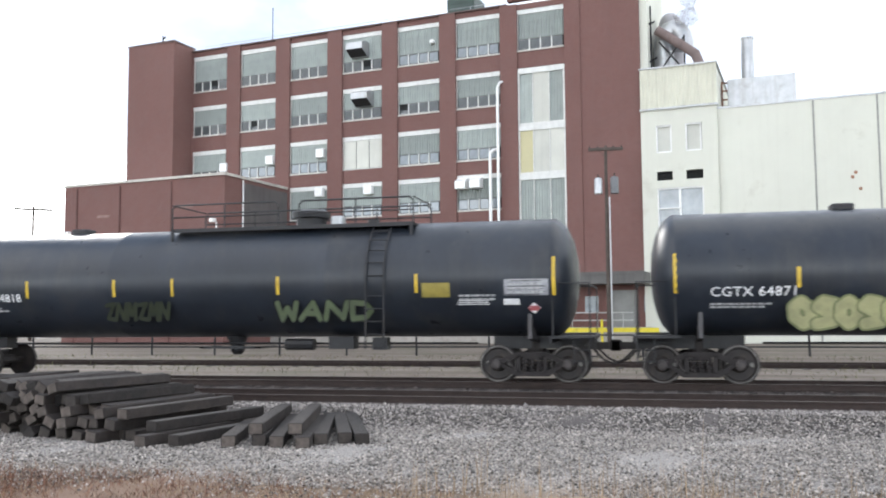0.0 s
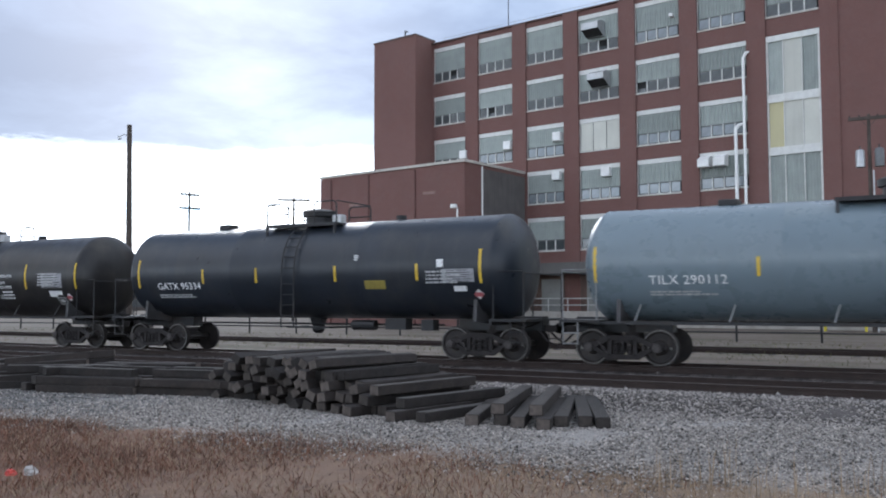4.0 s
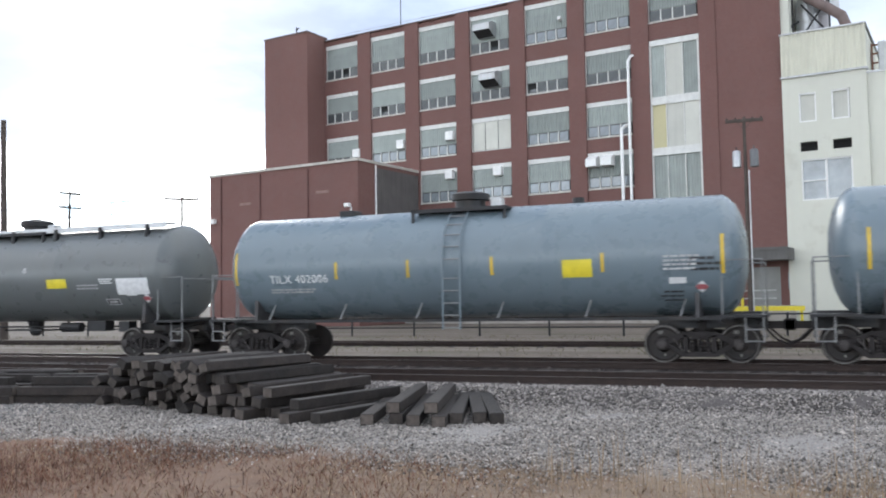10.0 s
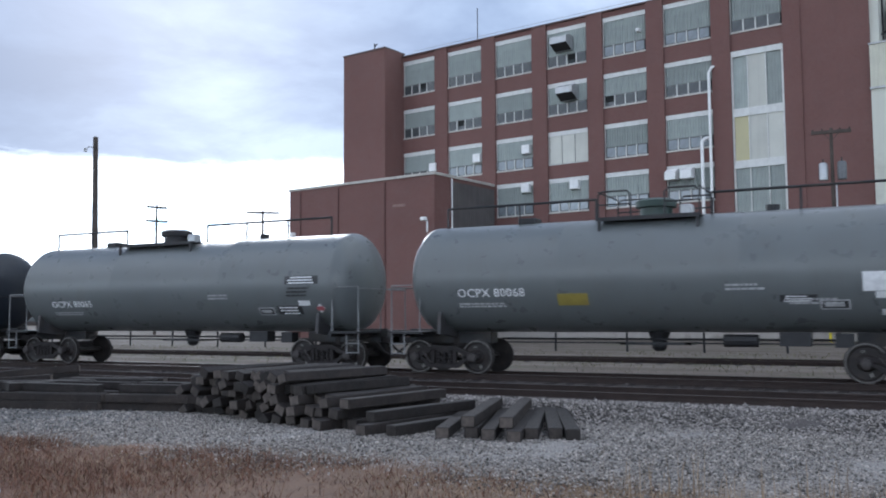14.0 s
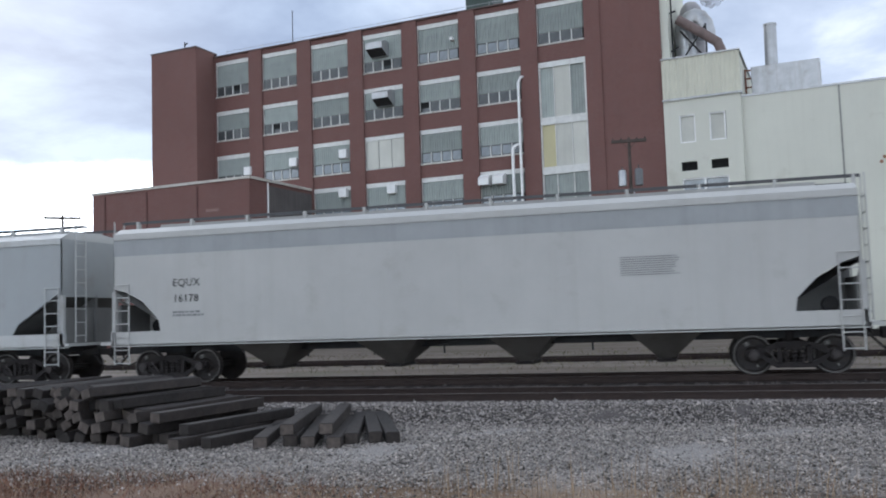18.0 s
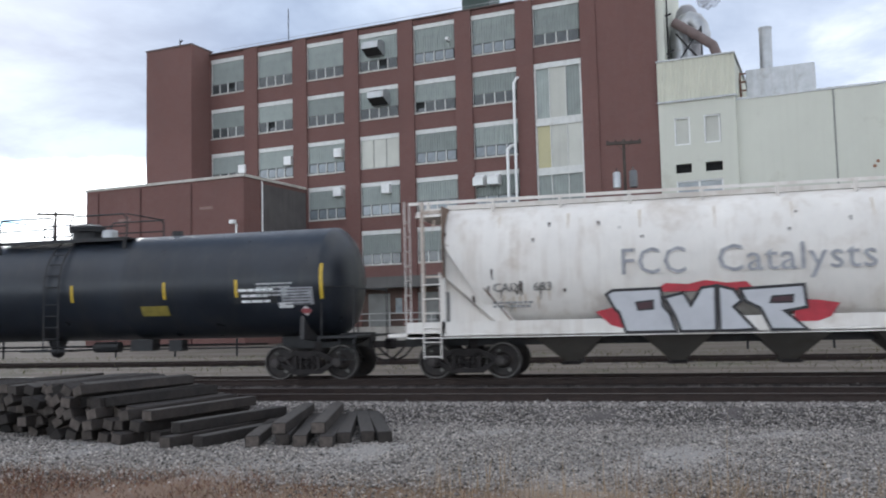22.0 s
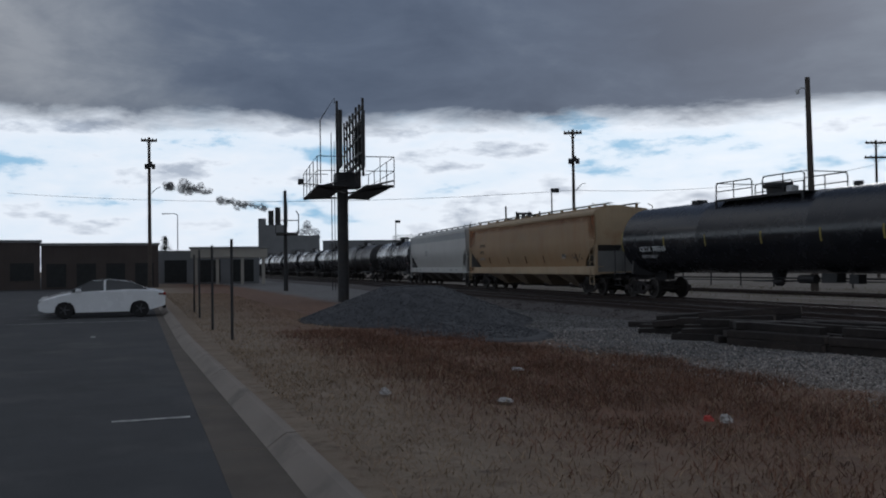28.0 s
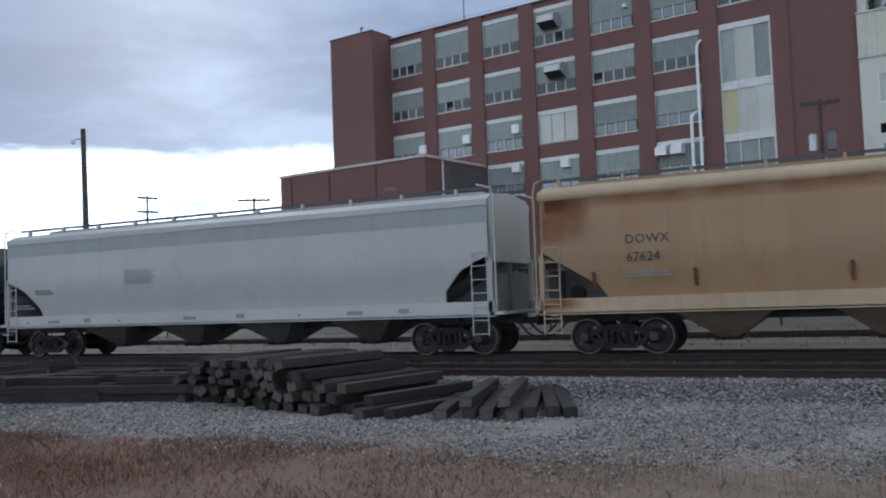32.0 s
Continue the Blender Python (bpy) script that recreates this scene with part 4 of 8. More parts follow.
part("thin_duct", Shape().path([(-9.9, 1.2, 23.0), (-8.2, 1.2, 21.7), (-7.2, 1.2, 20.9), (-6.95, 1.2, 20.2), (-6.95, 1.2, 19.8)], 0.36, 12), mat("rusty_pink_duct", (0.16, 0.115, 0.105), 0.6, var=0.25, scale=1.2, streak=0.3), duct, "rust-tinted sloping duct", smooth=40)
fr = Shape()
for p, q in (((-10.4, 1.5, 19.8), (-10.4, 1.5, 25)), ((-9.9, 1.5, 19.8), (-8.0, 1.5, 22.4)), ((-8.0, 1.5, 19.8), (-8.0, 1.5, 22.5)), ((-8.0, 1.5, 19.8), (-9.8, 1.5, 22.2)), ((-10.9, 1.0, 23.4), (-10.0, 1.0, 23.6)), ((-10.9, 1.0, 20.4), (-9.9, 1.0, 20.9))):
    fr.tube(p, q, 0.07, 6)
part("frame", fr, DARK_METAL, duct, "dark steel bracing")
part("wall", Shape().box((-11.0, 0.2, 19.8), (-10.45, 8, 29)), WHITE_WALL, duct)
# another brick building beyond the shed
beyond = thing("far_brick_building", "red brick building with a white parapet behind the shed", "building", FACADE @ pose(0, 30, 0))
part("wall", Shape().box((8.6, 0, 0), (40, 20, 26.5)), BRICK, beyond)
part("parapet", Shape().box((8.5, -0.1, 26.5), (40.1, 20, 30.0)), WHITE_WALL, beyond)


# ---- fence, poles, sign ----
def build_fence():
    f = thing("pipe_fence", "low weathered steel pipe fence along the yard", "fence")
    post = Shape().tube((0, 0, -0.1), (0, 0, 1.05), 0.055, 8).mesh("post", DARK_METAL)
    x = -130.0
    while x < 44:
        part("post", post, None, f, at=pose(x, 43.2 + RNG.uniform(-0.03, 0.03), 0, RNG.uniform(-1.5, 1.5), RNG.uniform(-1.5, 1.5)))
        if x < 40:
            for z in (0.42, 0.98):
                part("rail", FENCE_RAIL, None, f, at=pose(x, 43.2, z, 0, RNG.uniform(-0.2, 0.2)))
        x += 3.7


FENCE_RAIL = Shape().tube((0, 0, 0), (3.7, 0, 0), 0.04, 6).mesh("rail", DARK_METAL)
build_fence()


def utility_pole(az, far, top, arms, label, lean=0.0, radius=0.17, extras="", turn=0.0):
    at = Matrix.Translation(bearing(az, far)) @ pose(0, 0, 0, 0, lean, az + turn)
    p = thing("utility_pole", label, "utility pole", at)
    part("shaft", Shape().tube((0, 0, -0.5), (0, 0, top), radius, 12, r2=radius * 0.62), WOOD_POLE, p, smooth=50)
    for z, half in arms:
        arm = part("crossarm", Shape().box((-half, -0.18, z - 0.10), (half, -0.02, z + 0.10)).tube((-half * 0.45, -0.1, z), (0, -0.1, z - 0.6), 0.02, 5).tube((half * 0.45, -0.1, z), (0, -0.1, z - 0.6), 0.02, 5), WOOD_POLE, p)
        for u in (-half * 0.92, -half * 0.45, half * 0.45, half * 0.92):
            part("insulator", Shape().spin([(0.06, 0.03), (0.1, 0.05), (0.16, 0.055), (0.22, 0.03), (0.24, 0.01)], "z", 8, 0, (u, -0.1, z)), mat("brown_glazed_insulator", (0.06, 0.04, 0.035), 0.2), arm)
    if "transformer" in extras:
        for u, m, h in ((-0.52, GALV, 1.1), (0.55, mat("dull_grey_can_paint", (0.14, 0.145, 0.15), 0.5), 1.15)):
            can = part("transformer", Shape().spin([(0, 0.2), (0.04, 0.27), (h - 0.1, 0.27), (h, 0.2)], "z", 14, 0, (u, -0.1, top - 3.3)), m, p, "round transformer can", smooth=40)
            part("bushing", Shape().tube((u, -0.1, top - 3.3 + h), (u, -0.1, top - 3.3 + h + 0.25), 0.05, 8), mat("brown_glazed_insulator", (0.06, 0.04, 0.035), 0.2), can)
        part("conduit", Shape().path([(0.2, -0.15, 0), (0.2, -0.15, top - 3.5)], 0.05, 8), GALV, p)
    if "cluster" in extras:
        for dz, du in ((top - 2.9, 0.35), (top - 2.9, -0.25), (top - 2.7, 0.1)):
            part("switch", Shape().bevel_box((du - 0.15, -0.3, dz), (du + 0.18, 0.05, dz + 0.45), 0.04), DARK_METAL, p)
        part("lamp_arm", Shape().path([(0, 0, top - 5.3), (0.7, -0.1, top - 4.6), (1.0, -0.1, top - 4.55)], 0.03, 6), DARK_METAL, p)
    if "bracket" in extras:
        part("bracket", Shape().path([(0, 0, top - 0.7), (-0.35, 0, top - 0.6), (-0.55, 0, top - 0.75)], 0.03, 6).bevel_box((-0.68, -0.08, top - 0.95), (-0.48, 0.08, top - 0.7), 0.02), GALV, p, "small bracket fitting")
    return p


OFF = 13.156
utility_pole(-10.45 + OFF, 60.0, 13.4, [(13.15, 1.15)], "weathered wooden pole with transformers before the factory", extras="transformer", radius=0.16)
utility_pole(35.0 + OFF, 58.0, 12.95, [], "thick bare wooden pole with a small bracket", radius=0.24, extras="bracket", lean=-0.8)
utility_pole(49.3 + OFF, 75.0, 13.1, [(12.8, 0.75)], "tall wooden pole with switch gear and a lamp arm", extras="cluster", radius=0.17)
utility_pole(31.56 + OFF, 100.0, 14.0, [(13.7, 1.1), (12.2, 1.2)], "wooden pole with two crossarms", radius=0.17, turn=25)
utility_pole(25.1 + OFF, 95.0, 13.1, [(12.8, 1.7)], "wooden pole with one long crossarm", radius=0.18)
utility_pole(76.1 + OFF, 85.0, 13.9, [(13.6, 0.7)], "tall dark wooden pole with a short crossarm", extras="cluster", radius=0.2)
utility_pole(36.5 + OFF, 150.0, 12.0, [(11.6, 1.0)], "distant wooden pole with a crossarm", radius=0.15)
utility_pole(40.5 + OFF, 170.0, 12.5, [(12.2, 1.0)], "distant wooden pole with a crossarm", radius=0.15)


def street_lamp(az, far, top, kind, label):
    p = thing("street_lamp", label, "street lamp", Matrix.Translation(bearing(az, far)) @ pose(0, 0, 0, 0, 0, az))
    part("post", Shape().tube((0, 0, -0.3), (0, 0, top), 0.11, 10, r2=0.06), GALV if kind == "arm" else DARK_METAL, p, smooth=40)
    if kind == "arm":
        part("arm", Shape().path([(0, 0, top), (-0.5, 0, top + 0.15), (-1.5, 0, top + 0.15)], 0.05, 6), GALV, p)
        part("lamp_head", Shape().bevel_box((-2.1, -0.15, top + 0.05), (-1.45, 0.15, top + 0.2), 0.05), GALV, p)
    else:
        part("lamp_head", Shape().bevel_box((-0.1, -0.3, top - 0.1), (0.75, 0.3, top + 0.3), 0.06), DARK_METAL, p)


street_lamp(74.45 + OFF, 130.0, 9.5, "arm", "thin grey street lamp beside the lot")
street_lamp(50.7 + OFF, 88.0, 9.0, "box", "dark box lamp on a thin pole")
street_lamp(60.8 + OFF, 140.0, 8.8, "box", "dark box lamp on a thin pole")
street_lamp(59.0 + OFF, 150.0, 7.0, "box", "dark box lamp on a thin pole")


def wire(points, sag=0.7, r=0.012):
    s = Shape()
    pts = [Vector(points[0])]
    for a, b in zip(points, points[1:]):
        a, b = Vector(a), Vector(b)
        pts += [a.lerp(b, i / 12) - Vector((0, 0, sag * 4 * i / 12 * (1 - i / 12))) for i in range(1, 13)]
    s.path(pts, r, 4)
    return s


solid("overhead_wire", wire([bearing(84 + OFF, 95, 9.4), bearing(49.3 + OFF, 75, 8.0), bearing(31.5 + OFF, 100, 11.5)], 0.9, 0.02), DARK_METAL, "thin sagging overhead wire between poles", "wire")
solid("overhead_wire", wire([bearing(25.1 + OFF, 95, 12.7), bearing(31.56 + OFF, 100, 13.6)], 0.4, 0.015), DARK_METAL, "thin overhead wire between crossarms", "wire")


def billboard():
    at = Matrix.Translation(bearing(64.2 + OFF, 51.0)) @ pose(0, 0, 0, 0, 0, 64.2 + OFF + 7)
    p = thing("billboard", "dark steel billboard on one mast, seen end-on, with empty frames", "billboard", at)
    part("mast", Shape().tube((0, 0, -0.5), (0, 0, 6.6), 0.32, 18), DARK_METAL, p, "thick dark round mast", smooth=40)
    part("crosshead", Shape().bevel_box((-0.45, -0.6, 6.3), (1.0, 0.6, 7.2), 0.05).tube((0.55, -3.5, 7.4), (0.55, 3.5, 7.4), 0.1, 8), DARK_METAL, p)
    for side, x0, x1 in (("a", -1.85, -0.35), ("b", 0.7, 2.2)):
        cat = part("catwalk", Shape().box((x0 if side == "a" else x0, -4.5, 6.05), (x1, 4.5, 6.12)).tube((x0, -4.5, 6.0), (x1, -4.5, 6.35), 0.05, 6).tube((x0, 4.5, 6.0), (x1, 4.5, 6.35), 0.05, 6)
                   .tube((0, -1.5, 5.9), (x0 if side == "a" else x1, -4.4, 6.05), 0.06, 6).tube((0, 1.5, 5.9), (x0 if side == "a" else x1, 4.4, 6.05), 0.06, 6), DARK_METAL, p, "steel grating catwalk")
        rail = Shape()
        xo = x0 if side == "a" else x1
        xi = x1 if side == "a" else x0
        for y in (-4.5, -2.2, 0, 2.2, 4.5):
            rail.tube((xo, y, 6.1), (xo, y, 7.6), 0.025, 6)
        for y in (-4.5, 4.5):
            rail.path([(xo, y, 7.6), (xi, y, 7.6)], 0.025, 6).path([(xo, y, 6.85), (xi, y, 6.85)], 0.02, 6).tube(((xo + xi) / 2, y, 6.1), ((xo + xi) / 2, y, 7.6), 0.02, 6)
        for z in (6.85, 7.6):
            rail.tube((xo, -4.5, z), (xo, 4.5, z), 0.02, 6)
        part("railing", rail, DARK_METAL, cat)
    # the two panel frames, in a narrow V
    for i, (xa, xb, top) in enumerate(((-0.77, 0.27, 10.55), (0.60, 0.66, 10.75))):
        fr = Shape()
        for k in range(7):
            y = -4.2 + k * 1.4
            x = xa + (xb - xa) * k / 6
            fr.box((x - 0.06, y - 0.05, 6.6), (x + 0.06, y + 0.05, top - (0.1 * (k % 2))))
        for z in (7.0, 7.9, 8.8, 9.6, 10.25):
            fr.add([(xa - 0.04, -4.3, z), (xa + 0.04, -4.3, z), (xb + 0.04, 4.3, z), (xb - 0.04, 4.3, z), (xa - 0.04, -4.3, z + 0.12), (xa + 0.04, -4.3, z + 0.12), (xb + 0.04, 4.3, z + 0.12), (xb - 0.04, 4.3, z + 0.12)],
                   [(0, 3, 2, 1), (4, 5, 6, 7), (0, 1, 5, 4), (1, 2, 6, 5), (2, 3, 7, 6), (3, 0, 4, 7)])
        f = part("panel_frame", fr, DARK_METAL, p, "bare dark steel panel frame")
        for k in range(3 if i else 1):
            y = -4.2 + k * 1.4
            x = xa + (xb - xa) * k / 6
            part("panel", Shape().box((x + 0.08, y, 7.1 + 0.3 * k), (x + 0.11 + (xb - xa) / 6, y + 1.35, 10.1 - 0.2 * k)), DARK_METAL, f)
    part("ladder", Shape().tube((-0.62, 0, 0.5), (-0.62, 0, 9.5), 0.025, 6).tube((-0.45, 0, 0.5), (-0.45, 0, 9.0), 0.02, 6), DARK_METAL, p)
    part("wire_guard", Shape().path([(-1.66, -4.3, 6.2), (-1.66, -4.3, 9.5), (-0.9, -4.3, 10.7), (-0.9, -4.3, 10.4)], 0.03, 5), DARK_METAL, p)
    part("floodlight", Shape().path([(-1.85, -4.5, 6.1), (-2.6, -4.5, 6.15)], 0.03, 5).bevel_box((-2.85, -4.65, 6.1), (-2.55, -4.35, 6.4), 0.04), DARK_METAL, p)


billboard()


def far_sign():
    p = thing("pylon_sign", "distant pointed sign frame on a dark pole", "sign", Matrix.Translation(bearing(67.85 + OFF, 78)) @ pose(0, 0, 0, 0, 0, 67.85 + OFF))
    part("pole", Shape().tube((0, 0, -0.3), (0, 0, 8.5), 0.2, 10, r2=0.14), DARK_METAL, p)
    part("peak", Shape().prism([(-0.16, 6.0), (-0.03, 8.6), (0.03, 8.6), (0.2, 7.2), (0.2, 5.4), (-0.16, 5.4)], -0.2, 0.2, "y"), DARK_METAL, p)
    part("platform", Shape().box((-0.8, -2.5, 4.7), (1.1, 2.5, 4.78)), DARK_METAL, p)
    part("railing", Shape().path([(-0.8, -2.5, 4.7), (-0.8, -2.5, 5.9)], 0.04, 5).path([(1.1, -2.5, 4.7), (1.1, -2.5, 6.3), (0.9, -2.5, 6.6)], 0.05, 5).path([(-0.8, -2.5, 5.8), (1.1, -2.5, 5.8)], 0.04, 5), DARK_METAL, p)


far_sign()

# ---- posts and litter by the kerb ----
for x, y, top, lean in ((-22.9, 2.26, 2.55, 0.5), (-27.0, 2.1, 2.5, -1.0), (-33.7, 2.16, 2.5, 1.2), (-38.4, 2.25, 2.4, -0.5)):
    ch = Shape().prism([(-0.03, -0.02), (0.03, -0.02), (0.03, 0.02), (0.022, 0.02), (0.022, -0.01), (-0.022, -0.01), (-0.022, 0.02), (-0.03, 0.02)], 0, top, "z")
    solid("sign_post", ch, DARK_METAL, "bare dark steel channel post in the grass", "post", pose(x, y, 0, lean, lean * 0.5, 60), group="sign posts along the kerb")
for x, y, w, h, m, lab in ((-8.75, 6.5, 0.14, 0.1, "white_plastic", "crumpled white plastic bag in the weeds"), (-8.92, 6.38, 0.12, 0.07, "red_plastic", "crumpled red wrapper in the weeds"), (-11.1, 4.7, 0.2, 0.05, "white_plastic", "flattened white paper in the weeds"), (-12.15, 3.3, 0.14, 0.1, "white_plastic", "crumpled white paper in the grass"), (-14.5, 6.4, 0.2, 0.06, "white_plastic", "flattened white paper in the weeds")):
    bm = bmesh.new()
    bmesh.ops.create_icosphere(bm, subdivisions=3, radius=1)
    for v in bm.verts:
        n = noise.noise(v.co * 2.3 + Vector((x, y, 0)))
        v.co = Vector((v.co.x * w * (0.6 + 0.5 * n), v.co.y * w * 0.6 * (0.8 + 0.6 * n), max(-0.1, v.co.z) * h * (0.8 + 0.4 * noise.noise(v.co * 3.1))))
    me = bpy.data.meshes.new("litter")
    bm.to_mesh(me)
    bm.free()
    me.materials.append(mat("white_plastic_film", (0.36, 0.34, 0.32), 0.4, var=0.1, scale=10) if "white" in m else mat("red_plastic_film", (0.5, 0.05, 0.035), 0.4, var=0.15, scale=10))
    ob = new("litter", me)
    ob.matrix_basis = pose(x, y, float(ground_height(np.array(x), np.array(y))) + h * 0.3 + 0.02)
    tagged(ob, lab, "litter")


# ---- the freight train ----
SPEED = 12.55
WHEEL_R = 0.457


def ring(s, y, r0, r1, at, slot, n=28):
    """A flat ring across the axle, for a worn wheel face."""
    vs = [(at[0] + r * math.sin(k * math.tau / n), y, at[2] + r * math.cos(k * math.tau / n)) for r in (r0, r1) for k in range(n)]
    s.add(vs, [(k, (k + 1) % n, n + (k + 1) % n, n + k) for k in range(n)], slot)


def wheelset_mesh():
    s = Shape()
    for side in (-1, 1):
        y = side * 0.70
        o = side
        s.spin([(y - o * 0.035, 0.485), (y - o * 0.01, 0.485), (y - o * 0.005, 0.46), (y + o * 0.09, 0.455), (y + o * 0.09, 0.40), (y + o * 0.045, 0.37), (y + o * 0.03, 0.2), (y + o * 0.09, 0.15), (y + o * 0.09, 0.09)][::side], "y", 28)
        s.spin([(y + o * 0.09, 0.08), (y + o * 0.40, 0.08), (y + o * 0.40, 0.10), (y + o * 0.46, 0.10)][::side], "y", 12)
        ring(s, y + o * 0.0925, 0.425, 0.45, (0, 0, 0), 1)
        # a chalk dab and a cast lug, by which the turning shows
        s.box((0.24, min(y + o * 0.046, y + o * 0.056), -0.05), (0.33, max(y + o * 0.046, y + o * 0.056), 0.04), 1)
        s.box((-0.30, min(y + o * 0.046, y + o * 0.056), 0.02), (-0.24, max(y + o * 0.046, y + o * 0.056), 0.07), 1)
    s.tube((0, -0.7, 0), (0, 0.7, 0), 0.085, 12)
    return s.mesh("wheelset", [WHEEL, WHEEL_FACE], 35)


def truck_frame_mesh():
    s = Shape()
    for side in (-1, 1):
        y0, y1 = sorted((side * 0.96, side * 1.07))
        # the cast side frame: slim upper and lower chords with openings between
        s.prism([(-1.08, 0.45), (-1.08, 0.57), (-0.74, 0.60), (-0.36, 0.76), (0.36, 0.76), (0.74, 0.60), (1.08, 0.57), (1.08, 0.45), (0.70, 0.47), (0.34, 0.64), (-0.34, 0.64), (-0.70, 0.47)], y0, y1, "y")
        s.prism([(-0.84, 0.46), (-0.74, 0.49), (-0.34, 0.28), (0.34, 0.28), (0.74, 0.49), (0.84, 0.46), (0.42, 0.16), (-0.42, 0.16)], y0, y1, "y")
        for x in (-0.38, 0.28):
            s.box((x, y0, 0.25), (x + 0.10, y1, 0.68))
        for x in (-0.889, 0.889):
            s.bevel_box((x - 0.13, y0 - 0.02, 0.37), (x + 0.13, y1 + 0.02, 0.57), 0.03)
            s.spin([(side * 1.07, 0.12), (side * 1.15, 0.12), (side * 1.17, 0.06)][::side], "y", 12, 1, (x, 0, WHEEL_R))
        for i in (-0.18, 0, 0.18):
            for k in range(4):
                s.spin([(0.29 + k * 0.085, 0.065), (0.325 + k * 0.085, 0.078), (0.36 + k * 0.085, 0.065)], "z", 8, 0, (i, (y0 + y1) / 2, 0))
    s.bevel_box((-0.2, -1.05, 0.55), (0.2, 1.05, 0.74), 0.04)
    s.box((-0.95, -0.3, 0.55), (-0.85, 0.3, 0.62)).box((0.85, -0.3, 0.55), (0.95, 0.3, 0.62))
    s.tube((0, 0, 0.7), (0, 0, 1.05), 0.25, 12)
    s.tube((-0.62, -1.09, 0.60), (-0.38, -1.1, 0.30), 0.022, 6, 1)
    s.tube((0.50, -0.7, 0.30), (0.50, 0.7, 0.30), 0.05, 6).tube((-0.50, -0.7, 0.30), (-0.50, 0.7, 0.30), 0.05, 6)
    return s.mesh("truck", [TRUCK, TRUCK_HIGHLIT])


def coupler_mesh():
    s = Shape().box((-0.75, -0.09, 0.70), (-0.1, 0.09, 0.88)).bevel_box((-0.15, -0.14, 0.66), (0.14, 0.14, 0.94), 0.04)
    s.path([(-0.55, -0.3, 0.72), (-0.3, -0.35, 0.45), (0.0, -0.3, 0.32)], 0.03, 6)
    s.path([(-0.45, 0.25, 0.7), (-0.2, 0.3, 0.45), (0.05, 0.28, 0.35)], 0.03, 6)
    s.path([(-0.7, -1.2, 0.8), (-0.62, -0.1, 0.95)], 0.02, 6)
    return s.mesh("coupler", TRUCK)


RUNG_DARK = Shape().tube((0, 0, 0), (0.48, 0, 0), 0.018, 6).mesh("rung", DARK_METAL)
RUNG_GREY = Shape().tube((0, 0, 0), (0.48, 0, 0), 0.018, 6).mesh("rung", mat("dull_grab_rail_paint", (0.2, 0.2, 0.2), 0.5))
PRINT = mat("faint_white_print_paint", (0.42, 0.42, 0.42), 0.6, var=0.3, scale=6)
WHEELSET, TRUCK_FRAME, COUPLER = wheelset_mesh(), truck_frame_mesh(), coupler_mesh()
WHEELS = {-1: [], 1: []}
CARS = []


def running_gear(car, centres, half):
    for x in (-centres, centres):
        t = part("truck", TRUCK_FRAME, None, car, at=pose(x, 0, RAIL_Z - CAR_Z))
        for s in (-1, 1):
            WHEELS[s].append(part("wheelset", WHEELSET, None, t, at=pose(s * 0.889, 0, WHEEL_R)))
    for s in (-1, 1):
        part("coupler", COUPLER, None, car, at=pose(s * half, 0, 0, 0, 0, 0 if s > 0 else 180))


def lettering(parent, text, size, at, material, squeeze=1.0):
    c = bpy.data.curves.new("lettering", "FONT")
    c.body, c.size, c.extrude = text, size, 0.004
    c.resolution_u = 2
    c.space_character = 1.05
    c.materials.append(material)
    ob = new("lettering", c)
    ob.parent = parent
    ob.matrix_basis = at @ Matrix.Diagonal((squeeze, 1, 1, 1))
    return ob


def bars(lines, width, size, gap=1.6, seed=1):
    """Lines of unreadable small print as bars, in the plane x, z."""
    rnd = random.Random(seed)
    s = Shape()
    for i in range(lines):
        x, z = 0.0, -i * size * gap
        while x < width * (0.75 + 0.25 * rnd.random()):
            w = size * rnd.uniform(1.0, 3.4)
            s.box((x, -0.004, z), (x + w, 0.0, z + size))
            x += w + size * 0.6
    return s


def on_tank(x, dz, R, zc, out=0.008):
    """A pose on the near flank of a tank, dz over its middle, facing out: x along, z up the skin."""
    a = math.asin(max(-1, min(1, dz / R)))
    return pose(x, -(R + out) * math.cos(a), zc + (R + out) * math.sin(a), -math.degrees(a))


def curved_patch(x0, x1, a0, a1, R, zc, thick=0.012, steps=5):
    """A thin plate that lies on the tank's near flank between two angles over its middle."""
    s = Shape()
    vs = []
    for r in (R + 0.002, R + thick):
        for i in range(steps + 1):
            a = radians(a0 + (a1 - a0) * i / steps)
            for x in (x0, x1):
                vs.append((x, -r * math.cos(a), zc + r * math.sin(a)))
    n = 2 * (steps + 1)
    f = []
    for i in range(steps):
        b = 2 * i
        f += [(n + b, n + b + 1, n + b + 3, n + b + 2), (b, b + 2, b + 3, b + 1), (b, n + b, n + b + 2, b + 2), (b + 1, b + 3, n + b + 3, n + b + 1)]
    f += [(0, 1, n + 1, n), (n - 2, 2 * n - 2, 2 * n - 1, n - 1)]
    return s.add(vs, f)


